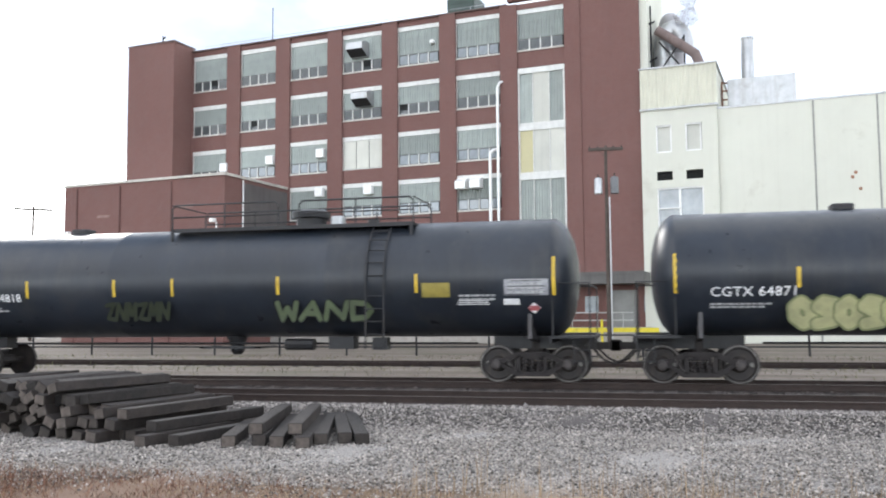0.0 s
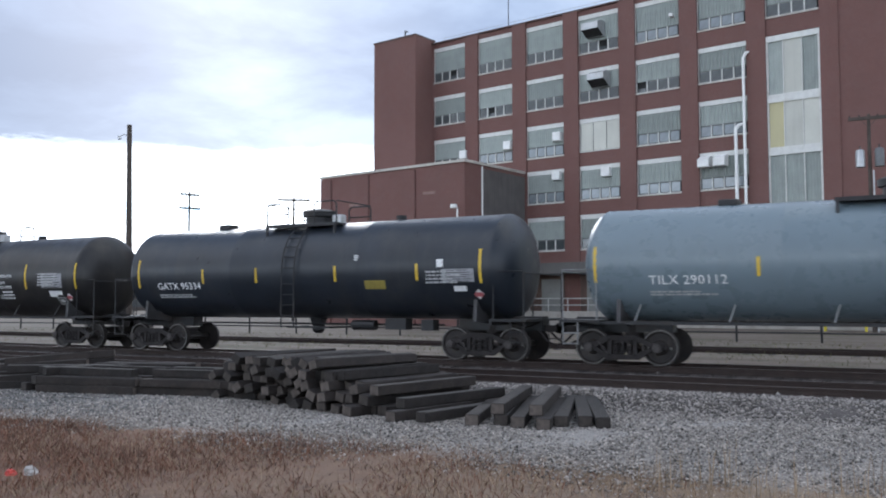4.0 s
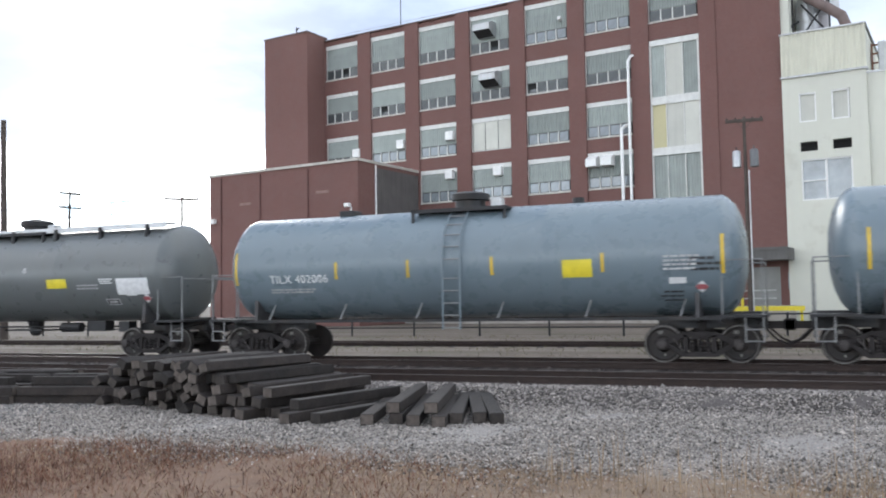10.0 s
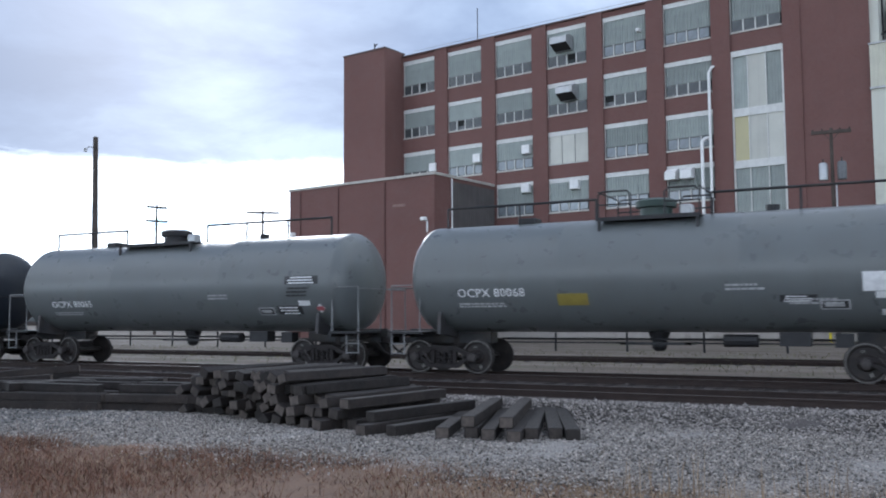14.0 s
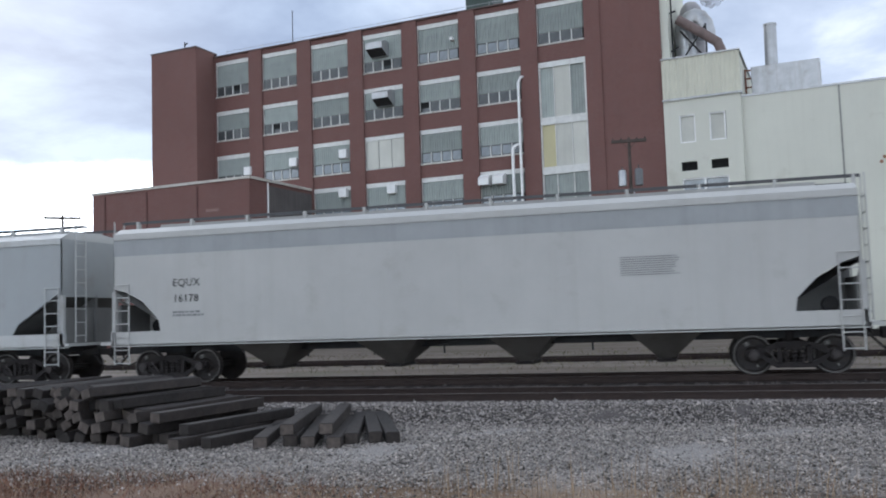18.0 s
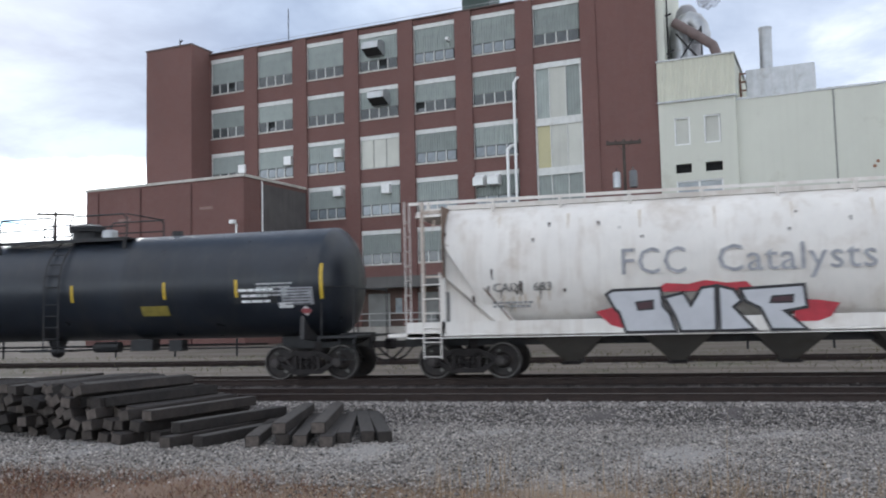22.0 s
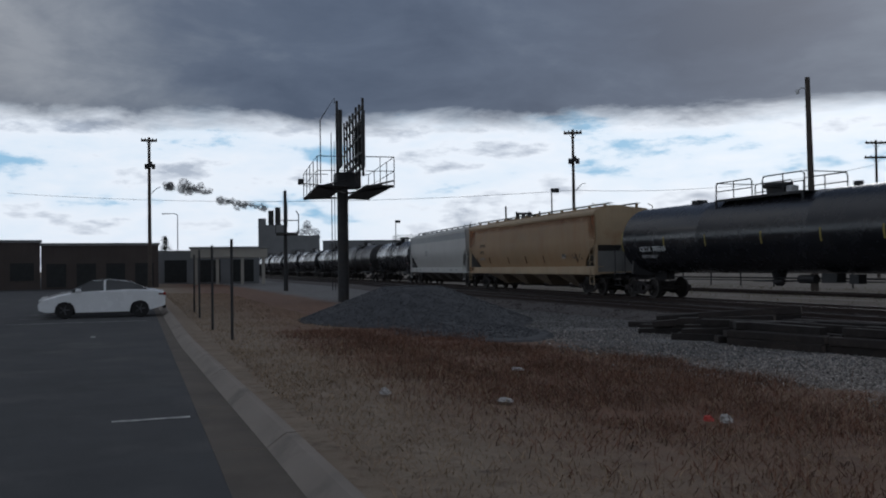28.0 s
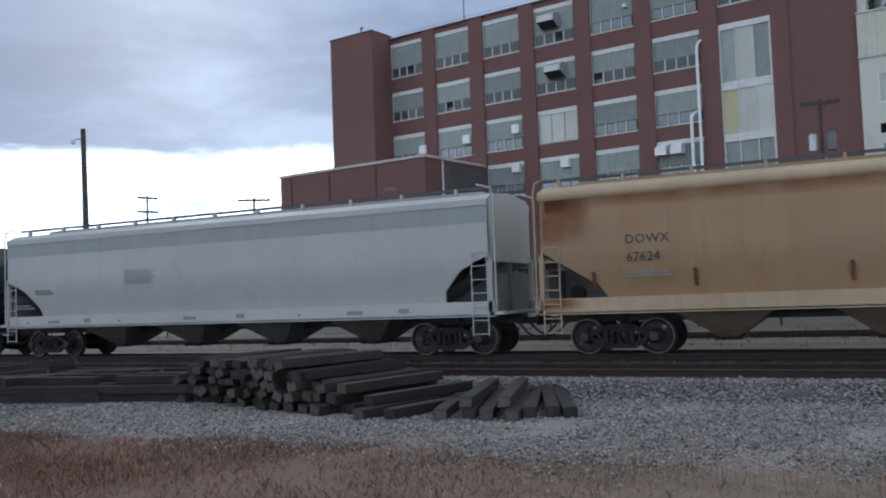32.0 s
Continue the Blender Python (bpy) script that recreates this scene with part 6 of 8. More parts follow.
def hopper_car(lead, tail, material, colour, mark, style="box", bays=3, top=4.08, posts=(), trim=None, mark_mat=None, inset=(0.95, 0.95), pale_well=0, curved=False, print_at=None, bay_mat=None):
    """A covered hopper: side sheets, slope sheets, bays, roof, running board, end ladders."""
    L = lead - tail
    half = L / 2
    mid = (lead + tail + inset[0] - inset[1]) / 2
    shift = mid - (lead + tail) / 2
    car = thing("hopper_car", f"{colour} covered hopper railway car", "hopper car", group="freight train")
    W = 1.58
    he = half - (inset[0] + inset[1]) / 2
    zs0, zs1 = 0.98, 1.36
    BAY_STEEL = mat("grimy_bay_steel", (0.10, 0.09, 0.08), 0.8, var=0.25, scale=1, dirt=(0.05, 0.04, 0.032), dirt_amount=0.3)
    trim = trim or material
    running_gear(car, half - 2.35, half)
    part("centre_sill", Shape().box((-half + 0.5, -0.22, 0.72), (half - 0.5, 0.22, 1.08)), DARK_METAL, car)
    for y in (-W, W):
        o = -1 if y < 0 else 1
        part("side_sill", Shape().box((-he, min(y, y - o * 0.1), zs0), (he, max(y, y - o * 0.1), zs1)).box((-he, min(y, y - o * 0.22), zs0 - 0.03), (he, max(y, y - o * 0.22), zs0 + 0.03)), trim, car)
        if style == "box":
            out = [(-he + 1.55, zs1), (he - 1.55, zs1), (he - 1.5, zs1 + 0.3), (he - 1.0, zs1 + 0.82), (he - 0.5, zs1 + 1.08), (he - 0.1, zs1 + 1.2), (he - 0.1, top), (-he + 0.1, top), (-he + 0.1, zs1 + 1.2), (-he + 0.5, zs1 + 1.08), (-he + 1.0, zs1 + 0.82), (-he + 1.5, zs1 + 0.3)]
            part("side_sheet", curved_sheet(out, y, o, 2.7, 0.3) if curved else Shape().prism(out, min(y, y - o * 0.05), max(y, y - o * 0.05), "y"), material, car, smooth=40)
        elif style == "tri":
            out = [(-he + 1.75, zs1), (he - 1.75, zs1), (he - 1.55, zs1 + 0.3), (he - 0.1, zs1 + 1.2), (he - 0.1, top), (-he + 0.1, top), (-he + 0.1, zs1 + 1.2), (-he + 1.55, zs1 + 0.3)]
            part("side_sheet", curved_sheet(out, y, o, 2.7, 0.3) if curved else Shape().prism(out, min(y, y - o * 0.05), max(y, y - o * 0.05), "y"), material, car, smooth=40)
        else:
            vs, n = [], 12
            for i in range(n + 1):
                a = radians(-66 + 132 * i / n)
                yy = o * (0.62 + 0.96 * math.cos(a))
                zz = 2.72 + 1.55 * math.sin(a)
                cut = max(0.0, (3.25 - zz) * 0.82)
                vs += [(-he + 1.0 + cut * 0.8, yy, zz), (he - 0.12 - cut, yy, zz)]
            f = [(2 * i, 2 * i + 1, 2 * i + 3, 2 * i + 2) for i in range(n)]
            part("side_sheet", Shape().add(vs, f), material, car, smooth=50)
        if curved:
            part("sill_ledge", Shape().box((-he, min(y - o * 0.1, y - o * 0.4), zs1 - 0.03), (he, max(y - o * 0.1, y - o * 0.4), zs1 - 0.004)), trim, car)
        if curved and style == "tri":
            part("top_chord", Shape().tube((-he + 0.08, y - o * 0.09, top - 0.1), (he - 0.08, y - o * 0.09, top - 0.1), 0.15, 14), trim, car, smooth=50)
        elif style != "old":
            part("top_chord", Shape().box((-he + 0.1, min(y, y + o * 0.03), top - 0.16), (he - 0.1, max(y, y + o * 0.03), top)), trim, car)
    # roof
    rw = W if style != "old" else 1.0
    part("roof", Shape().prism([(-rw, top), (-rw * 0.8, top + 0.16), (0, top + 0.27), (rw * 0.8, top + 0.16), (rw, top)], -he + 0.1, he - 0.1), trim, car)
    part("hatch_trough", Shape().box((-he + 0.8, -0.35, top + 0.24), (he - 0.8, 0.35, top + 0.36)), trim, car)
    board = Shape()
    for y in (-0.85, 0.65):
        board.box((-he - 0.1, y, top + 0.38), (he + 0.1, y + 0.2, top + 0.41)).box((-he - 0.1, y - 0.02, top + 0.34), (he + 0.1, y, top + 0.42))
    b = part("running_board", board, trim if style == "old" else mat("dark_grating_steel", (0.06, 0.06, 0.062), 0.6, var=0.2, scale=2), car, "roof running boards")
    br = Shape().box((0, -0.95, top + 0.05), (0.07, -0.81, top + 0.4)).mesh("board_bracket", trim)
    k = -he + 0.4
    while k < he:
        part("board_bracket", br, None, b, at=pose(k, 0, 0))
        part("board_bracket", br, None, b, at=pose(k, 1.75, 0))
        k += 1.72
    rung = Shape().tube((0, 0, 0), (0.45, 0, 0), 0.015, 6).mesh("rung", trim)
    side_rung = Shape().tube((0, 0, 0), (0, 0.45, 0), 0.015, 6).mesh("rung", trim)
    # slope sheets and wells at the ends; the wells' shade is put into a darker grey
    for s in (-1, 1):
        xe = s * (he - 0.1) if style != "old" or s > 0 else -he + 0.95
        zt = top + 0.2 if style == "old" else top
        part("end_sheet", Shape().add([(xe, -W, zt), (xe, W, zt), (xe, W, zs1 + 1.05), (xe, -W, zs1 + 1.05), (xe - s * 0.02, -W, zt), (xe - s * 0.02, W, zt), (xe - s * 0.02, W, zs1 + 1.05), (xe - s * 0.02, -W, zs1 + 1.05)],
                                      [(0, 1, 2, 3), (7, 6, 5, 4), (0, 3, 7, 4), (1, 5, 6, 2)]), trim if curved else material if style != "old" else mat("rust_and_edge_shadow_brown", (0.16, 0.105, 0.075), 0.8, var=0.25, scale=1.2, streak=0.4), car)
        ws = W - (0.3 if curved else 0.07)
        part("slope_sheet", Shape().add([(xe, -ws, zs1 + 1.1), (xe, ws, zs1 + 1.1), (s * (he - 2.6), ws, zs0), (s * (he - 2.6), -ws, zs0)], [(0, 1, 2, 3)])
             .add([(xe, -ws, zs1 + 1.15), (xe, ws, zs1 + 1.15), (s * (he - 2.6), ws, zs0 + 0.05), (s * (he - 2.6), -ws, zs0 + 0.05)], [(3, 2, 1, 0)]), (material if s == pale_well else HOPPER_SHADED) if style != "old" else material, car)
        part("end_platform", Shape().box((min(xe, s * (half - 0.45)), -W, 1.0), (max(xe, s * (half - 0.45)), W, 1.08)).box((min(xe, xe - s * 1.6), -W + 0.1, 1.0), (max(xe, xe - s * 1.6), W - 0.1, 1.05)), trim, car)
        inner = s * (he - 2.6)
        part("bulkhead", Shape().prism([(xe, zs1 + 1.12), (xe, 1.06), (inner, zs0 + 0.02)] if s > 0 else [(inner, zs0 + 0.02), (xe, 1.06), (xe, zs1 + 1.12)], -0.03, 0.03, "y"), material if s == pale_well else HOPPER_SHADED, car)
        if style == "old":
            for y in (-1.5, 1.5):
                part("gusset", Shape().prism([(xe, 3.45), (xe, zs1), (xe - s * 1.78, zs1), (xe - s * 0.15, 3.3)][::s], y * 0.9 - 0.02, y * 0.9 + 0.02, "y"), material, car)
                # A dark brown tube draws the shadow line along the gusset's edge.
                part("gusset_edge", Shape().tube((xe - s * 1.72, y, zs1), (xe - s * 0.1, y, 3.3), 0.022, 6), mat("rust_and_edge_shadow_brown", (0.16, 0.105, 0.075), 0.8, var=0.25, scale=1.2, streak=0.4), car)
                post = part("corner_post", Shape().box((xe + s * 0.48, y - 0.05, 1.0), (xe + s * 0.56, y + 0.05, top + 0.34)).box((min(xe, xe + s * 0.56), y - 0.04, top + 0.02), (max(xe, xe + s * 0.56), y + 0.04, top + 0.1)), OLD_FRAME, car, "rust-stained white corner post")
                part("brace", Shape().tube((xe, y, 2.5), (xe + s * 0.5, y, 2.5), 0.03, 6), OLD_FRAME, post)
        for y in (-W + 0.06, W - 0.06):
            part("end_post", Shape().box((xe - 0.06, y - 0.06, 1.08), (xe + 0.06, y + 0.06, zs1 + 1.1)), trim, car)
        if style == "box" and not curved:
            for o in (-1, 1):
                part("end_brace", Shape().tube((xe, o * (W - 0.1), 1.2), (xe, -o * (W - 0.1), 2.3), 0.04, 6), trim, car)
        for y in (-W - 0.05, W + 0.05):
            top_l = top if style == "old" else zs1 + 1.3
            xl = xe - 0.5 if s > 0 else xe + 0.05
            if style == "old":
                top_l, xl = 2.6, xe + 0.05 if s > 0 else xe - 0.5
            stile = Shape().tube((0, 0, 0.45), (0, 0, top_l), 0.019, 6).mesh("stile", trim)
            ld = part("ladder", stile, None, car, at=pose(xl, y, 0))
            part("stile", stile, None, ld, at=pose(0.45, 0, 0))
            z = 0.5
            while z < top_l:
                part("rung", rung, None, ld, at=pose(0, 0, z))
                z += 0.36
        if curved:
            # a bare tube up the corner, bent over the roof's end
            for y in (-W + 0.03, W - 0.03):
                part("grab_rail", Shape().path([(xe + s * 0.16, y, 1.05), (xe + s * 0.16, y, top + 0.05), (xe + s * 0.1, y, top + 0.28), (xe - s * 0.3, y, top + 0.4)], 0.024, 6), trim, car)
        else:
            stile = Shape().tube((0, 0, 1.1), (0, 0, top + 0.4), 0.019, 6).mesh("stile", trim)
            ld = part("ladder", stile, None, car, at=pose(s * (he + 0.12), -W + 0.35, 0))
            part("stile", stile, None, ld, at=pose(0, 0.45, 0))
            for i in range(8):
                part("rung", side_rung, None, ld, at=pose(0, 0, 1.3 + i * 0.38))
        # A dark sheet added to deepen the well's shade.
        part("end_panel", Shape().box((min(xe - s * 0.12, xe - s * 0.06), -W + 0.15, 1.08), (max(xe - s * 0.12, xe - s * 0.06), W - 0.15, zs1 + 0.75)), HOPPER_SHADED, car)
        part("air_tank", Shape().spin([(-0.5, 0.2), (0.5, 0.2)], "y", 12, 0, (s * (he - 0.6), 0.3, 1.5)), DARK_METAL, car)
    # discharge bays
    span = 2 * (he - 2.7)
    for i in range(bays):
        m = -span / 2 + span * (i + 0.5) / bays
        w = span / bays * (0.33 if style == "old" or curved or bay_mat else 0.25)
        hop = part("discharge_bay", Shape().add([(m - w, -W + 0.25, zs0), (m + w, -W + 0.25, zs0), (m + w, W - 0.25, zs0), (m - w, W - 0.25, zs0), (m - w * 0.2, -0.45, 0.30), (m + w * 0.2, -0.45, 0.30), (m + w * 0.2, 0.45, 0.30), (m - w * 0.2, 0.45, 0.30)],
                                      [(0, 1, 5, 4), (1, 2, 6, 5), (2, 3, 7, 6), (3, 0, 4, 7), (4, 5, 6, 7)]), bay_mat or BAY_STEEL, car)
        part("outlet_gate", Shape().box((m - w * 0.26, -0.6, 0.22), (m + w * 0.26, 0.6, 0.30)).tube((m - 0.2, -0.8, 0.27), (m - 0.2, -0.6, 0.27), 0.04, 8).tube((m + 0.2, -0.8, 0.27), (m + 0.2, -0.6, 0.27), 0.04, 8), TRUCK, hop)
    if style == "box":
        # A greyer strip along the top of the near side sheet.
        part("roof_band", Shape().box((-he + 0.1, -W - 0.006, top - 0.62), (he - 0.1, -W + 0.02, top - 0.17)), mat("dull_grey_eave_strip", (0.31, 0.32, 0.32), 0.6, var=0.1, scale=0.6, streak=0.2), car, "dull grey band below the eave")
    if posts:
        for x in posts:
            if curved:
                part("reflector", Shape().prism([(-W + 0.17, zs1 + 0.2), (-W + 0.1, zs1 + 0.42), (-W + 0.05, zs1 + 0.64), (-W + 0.07, zs1 + 0.64), (-W + 0.12, zs1 + 0.42), (-W + 0.19, zs1 + 0.2)], x - 0.045, x + 0.045), mat("rusty_brown_reflector", (0.12, 0.06, 0.025), 0.7, var=0.3, scale=6), car)
            else:
                part("reflector", Shape().box((x - 0.045, -W - 0.008, zs1 + 0.04), (x + 0.045, -W - 0.002, zs1 + 0.46)), mat("rusty_yellow_reflector", (0.27, 0.155, 0.05), 0.6, var=0.3, scale=6), car)
    mm = mark_mat or DARK_LETTER
    if mark:
        lettering(car, mark[0], mark[3], pose(mark[2], -W - 0.012, mark[4], 90), mm)
        if mark[1]:
            lettering(car, mark[1], mark[3], pose(mark[2] + 0.02, -W - 0.012, mark[5], 90), mm)
        part("small_print", bars(2, 1.0, 0.055, seed=len(CARS)), mat("faint_print_paint", (0.22, 0.22, 0.22), 0.6), car, at=pose(mark[2], -W - 0.006, mark[5] - 0.3))
    part("small_print", bars(9, 1.5, 0.022, 2.4, seed=len(CARS) + 5), mat("faint_print_paint", (0.22, 0.22, 0.22), 0.6), car, at=pose(he - 5.4 if print_at is None else print_at, -W - 0.006, 2.75)) if print_at != "none" else None
    CARS.append((car, mid))
    return car


COUPLINGS = [20.0, -0.93, -21.87, -42.2, -59.05, -75.62, -92.37, -109.1, -125.7, -142.03, -157.5, -173.3, -188.78, -204.75, -221.25, -242.2, -263.35, -283.6, -304.7, -326.55, -349.0, -368.6, -389.35, -409.95, -430.4]
C = COUPLINGS
PALE_STRIPE = mat("faded_white_reflector", (0.45, 0.43, 0.34), 0.5)
OLIVE, LIME = mat("olive_spray_paint", (0.12, 0.13, 0.05), 0.6), mat("pale_yellow_spray_paint", (0.24, 0.235, 0.11), 0.6)
GREEN, SOOT = mat("dark_green_spray_paint", (0.042, 0.06, 0.02), 0.6), mat("black_spray_paint", (0.012, 0.014, 0.012), 0.7, spec=0.15)
car = tank_car(C[0], C[1], 1.52, NAVY_TANK, "dark faded black", ("CGTX 64871", -8.22, 1.98), (-9.0, 9.0), (-6.26, -3.2, 0.5, 3.2, 6.2), walkway=(-3.2, 3.2))
tag_art(car, LIME, OLIVE, -6.45, -4.0, 1.2, 1.95, -1.42, "OSOSO", 0.5, 0.05)
car = tank_car(C[1], C[2], 1.52, NAVY_TANK, "dark faded black", ("CGTX 64818", -7.88, 2.06), (-9.1, 9.1), (-5.72, -2.97, -1.2, 1.86, 5.61), (5.75, 6.47, 2.04, 2.40), [(7.95, 8.96, 2.08, 2.46), (6.7, 7.7, 1.9, 2.1)], walkway=(-1.55, 5.4), dome=2.2, ladder=4.55, stencils=(("table", 7.85, 8.94, 2.06, 2.46), ("lines", 6.5, 7.6, 1.84, 1.98)))
tag_art(car, mat("sooty_green_spray_paint", (0.026, 0.031, 0.017), 0.7, spec=0.12), SOOT, -3.26, -1.24, 1.5, 2.0, -1.42, "ZNMZMN", 0.2, 0.03)
tag_art(car, mat("pale_grey_marker_paint", (0.25, 0.26, 0.28), 0.6), mat("grey_marker_edge", (0.12, 0.125, 0.135), 0.6), -8.85, -7.95, 1.82, 2.06, -1.45, "MSNAM", 0.16, 0.008)
tag_art(car, GREEN, SOOT, 1.77, 4.5, 1.45, 2.0, -1.42, "WAND", 0.24, 0.03)
tank_car(C[2], C[3], 1.5, BROWN_TANK, "dusty black", ("CGTX 65123", -7.68, 1.96), (-8.7, 8.7), (-4.8, -1.5, 0.95, 3.39, 5.82), (1.93, 2.72, 1.96, 2.24), [(6.6, 7.7, 2.0, 2.4)], walkway=(-2.6, 2.6), rails="long", ladder="none", stencils=(("black", 5.85, 7.25, 1.9, 2.3), ("table", 7.3, 8.42, 1.98, 2.36), ("box", 6.8, 7.45, 1.52, 1.76)))
tank_car(C[3], C[4], 1.46, PALE_TANK, "pale blue", ("TILX 290112", -5.6, 1.95), (-6.97, 6.97), (-3.0, 0.6, 4.4), (2.04, 3.16, 2.0, 2.37), [(4.7, 5.8, 2.0, 2.4)], railing=False, sill="full", stencils=(("dark_lines", 4.7, 5.9, 2.05, 2.4),))
tank_car(C[4], C[5], 1.5, NAVY_TANK, "dark faded black", ("GATX 95334", -5.64, 1.97), (-6.5, 6.5), (-3.58, -1.35, 1.68, 4.5), (2.71, 3.42, 1.91, 2.16), [(4.8, 5.9, 2.0, 2.4)], stencils=(("lines", 2.28, 2.6, 2.74, 2.92), ("table", 5.3, 6.3, 2.08, 2.44), ("sheet", 5.15, 5.35, 2.5, 2.72)))
car = tank_car(C[5], C[6], 1.5, BROWN_TANK, "dusty black", ("GATX 26654", -6.0, 1.8), (-6.93, 4.19, 6.93), (-3.93, -1.45, 1.59), (1.69, 2.42, 1.85, 2.25), [(2.56, 3.41, 1.62, 1.85), (4.92, 6.01, 2.1, 2.62)], sill="full", stencils=(("lines", 2.62, 3.5, 1.68, 2.02), ("table", 5.08, 6.2, 2.08, 2.6), ("sheet", 5.43, 5.83, 1.76, 1.97), ("box", 5.75, 6.2, 1.48, 1.74)))
for text, z in (("STABILIZED", 2.5), ("VINYL", 2.25), ("CHLORIDE", 2.09)):
    lettering(car, text, 0.15, on_tank(2.62, z - 2.53, 1.5, 2.53, 0.012) @ pose(0, 0, 0, 90), LETTER)
tank_car(C[6], C[7], 1.5, NAVY_TANK, "dull black", ("TILX 401452", -5.77, 1.69), (-6.9, 6.9), (-3.65, -1.2, 1.66, 4.31), (3.15, 3.87, 1.65, 2.01), [(5.5, 6.6, 1.98, 2.48), (4.6, 5.3, 2.04, 2.28)], sill="full", stencils=(("black", 4.85, 5.62, 2.02, 2.22), ("table", 5.98, 6.8, 2.0, 2.42), ("sheet", 5.73, 6.1, 1.66, 1.83), ("box", 5.1, 5.66, 1.3, 1.52), ("sheet", -4.2, -3.8, 1.32, 1.45)))
car = tank_car(C[7], C[8], 1.5, PALE_TANK, "pale blue", ("TILX 401997", -5.54, 2.06), (-6.6, 6.6), (-3.36, -0.67, 1.73, 3.73), (2.15, 2.82, 2.05, 2.48), [(4.4, 5.3, 1.9, 2.1), (5.9, 6.5, 2.3, 2.6)], sill="full", stencils=(("dark_lines", 5.6, 6.35, 2.25, 2.53), ("dark_lines", 4.2, 5.2, 1.98, 2.12)))
tag_art(car, mat("smudged_dark_spray_paint", (0.05, 0.055, 0.065), 0.6), SOOT, -3.0, -0.3, 1.62, 1.88, -1.38, "MZNMZSN", 0.3, 0.01)
tank_car(C[8], C[9], 1.5, PALE_TANK, "pale blue", ("TILX 402006", -5.6, 2.07), (-6.71, 6.95), (-3.45, -1.28, 1.08, 3.94), (2.93, 3.68, 2.03, 2.47), [(5.4, 6.3, 2.1, 2.5)], railing=False, sill="full", stencils=(("dark_lines", 5.85, 6.8, 2.1, 2.48), ("dark_lines", 5.2, 6.0, 1.4, 1.7)))
tank_car(C[9], C[10], 1.5, GREY_TANK, "grey-green", ("OCPX 80061", -4.99, 1.84), (), (), (1.96, 2.77, 2.1, 2.39), [(3.2, 4.2, 2.0, 2.2)], (4.76, 5.97, 1.86, 2.36), railing=False, rails="walk", ladder="none", stencils=(("lines", 4.0, 4.72, 2.2, 2.38), ("box", 4.2, 4.74, 1.55, 1.74), ("lines", 0.9, 1.2, 2.62, 2.78)))
tank_car(C[10], C[11], 1.5, BLUE_TANK, "steel blue", ("OCPX 80130", -5.18, 1.98), (), (), (1.37, 2.15, 1.87, 2.17), [(3.0, 3.6, 2.0, 2.2)], (5.29, 6.2, 1.91, 2.37), walkway=(-1.9, 0.9), railing=False, hatch="box", rails="long", ladder="none", stencils=(("black", 5.24, 6.1, 2.46, 2.7), ("sheet", 5.0, 5.45, 1.38, 1.52), ("lines", 1.38, 1.7, 2.6, 2.75)))
tank_car(C[11], C[12], 1.5, GREY_TANK, "grey-green", ("OCPX 80068", -5.1, 1.99), (), (), (-2.27, -1.46, 1.74, 2.04), [(1.9, 2.7, 2.0, 2.2), (3.3, 4.6, 1.7, 1.85)], (4.84, 5.9, 1.98, 2.41), walkway=(-1.28, 1.28), extra="green dull", rails="long", ladder="none", stencils=(("box", 3.95, 4.58, 1.58, 1.8), ("black", 3.1, 3.9, 1.76, 1.92), ("sheet", 5.2, 5.6, 1.45, 1.58)))
tank_car(C[12], C[13], 1.5, GREY_TANK, "pale grey-green", ("OCPX 80065", -5.2, 1.87), (), (), None, [(1.9, 2.7, 2.0, 2.2)], None, walkway=(-2.45, 0.77), dome=-0.8, railing=False, rails="long", ladder="none", stencils=(("black", 4.9, 6.1, 2.46, 2.7), ("dark_lines", 4.88, 5.9, 2.08, 2.4), ("box", 3.78, 4.36, 1.55, 1.78), ("black", 4.5, 5.4, 1.57, 1.82)))
tank_car(C[13], C[14], 1.5, NAVY_TANK, "dull black", ("GATX 95161", -5.8, 1.96), (-6.57, 6.57), (-3.9, -1.36, 0.82, 3.5), None, [(4.9, 5.9, 2.1, 2.5)], sill="full", stencils=(("lines", 5.2, 5.85, 2.27, 2.46), ("table", 5.08, 5.95, 1.74, 2.08)))
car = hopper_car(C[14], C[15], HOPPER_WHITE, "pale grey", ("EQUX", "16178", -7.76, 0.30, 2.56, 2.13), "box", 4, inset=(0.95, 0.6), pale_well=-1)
car = hopper_car(C[15], C[16], HOPPER_GREY, "light grey", ("XOMX", "710999", -7.84, 0.32, 2.62, 2.17), "tri", 4, posts=(-8.1, -5.5, -2.69, 0.2, 3.0, 5.9), inset=(0.6, 0.58), bay_mat=mat("dusty_grey_bay_paint", (0.2, 0.205, 0.195), 0.8, var=0.25, scale=1, dirt=(0.09, 0.08, 0.065), dirt_amount=0.35, streak=0.4), trim=mat("pale_sill_paint", (0.47, 0.475, 0.46), 0.5, var=0.1, scale=0.8, dirt=(0.25, 0.2, 0.15), dirt_amount=0.2, streak=0.25))
grey_hopper = car
car = hopper_car(C[16], C[17], HOPPER_OLD, "rust-streaked white", ("CAIX   683", "", -6.94, 0.30, 2.07, 2.07), "old", 5)
lettering(car, "FCC", 0.9, pose(-3.85, -1.61, 2.39, 90), GREY_LETTER, 0.9)
lettering(car, "Catalysts", 0.9, pose(-1.64, -1.61, 2.39, 90), GREY_LETTER)
SILVER, INK = mat("silver_spray_paint", (0.47, 0.47, 0.49), 0.4, var=0.08, scale=2), mat("black_spray_outline", (0.015, 0.013, 0.015), 0.5)
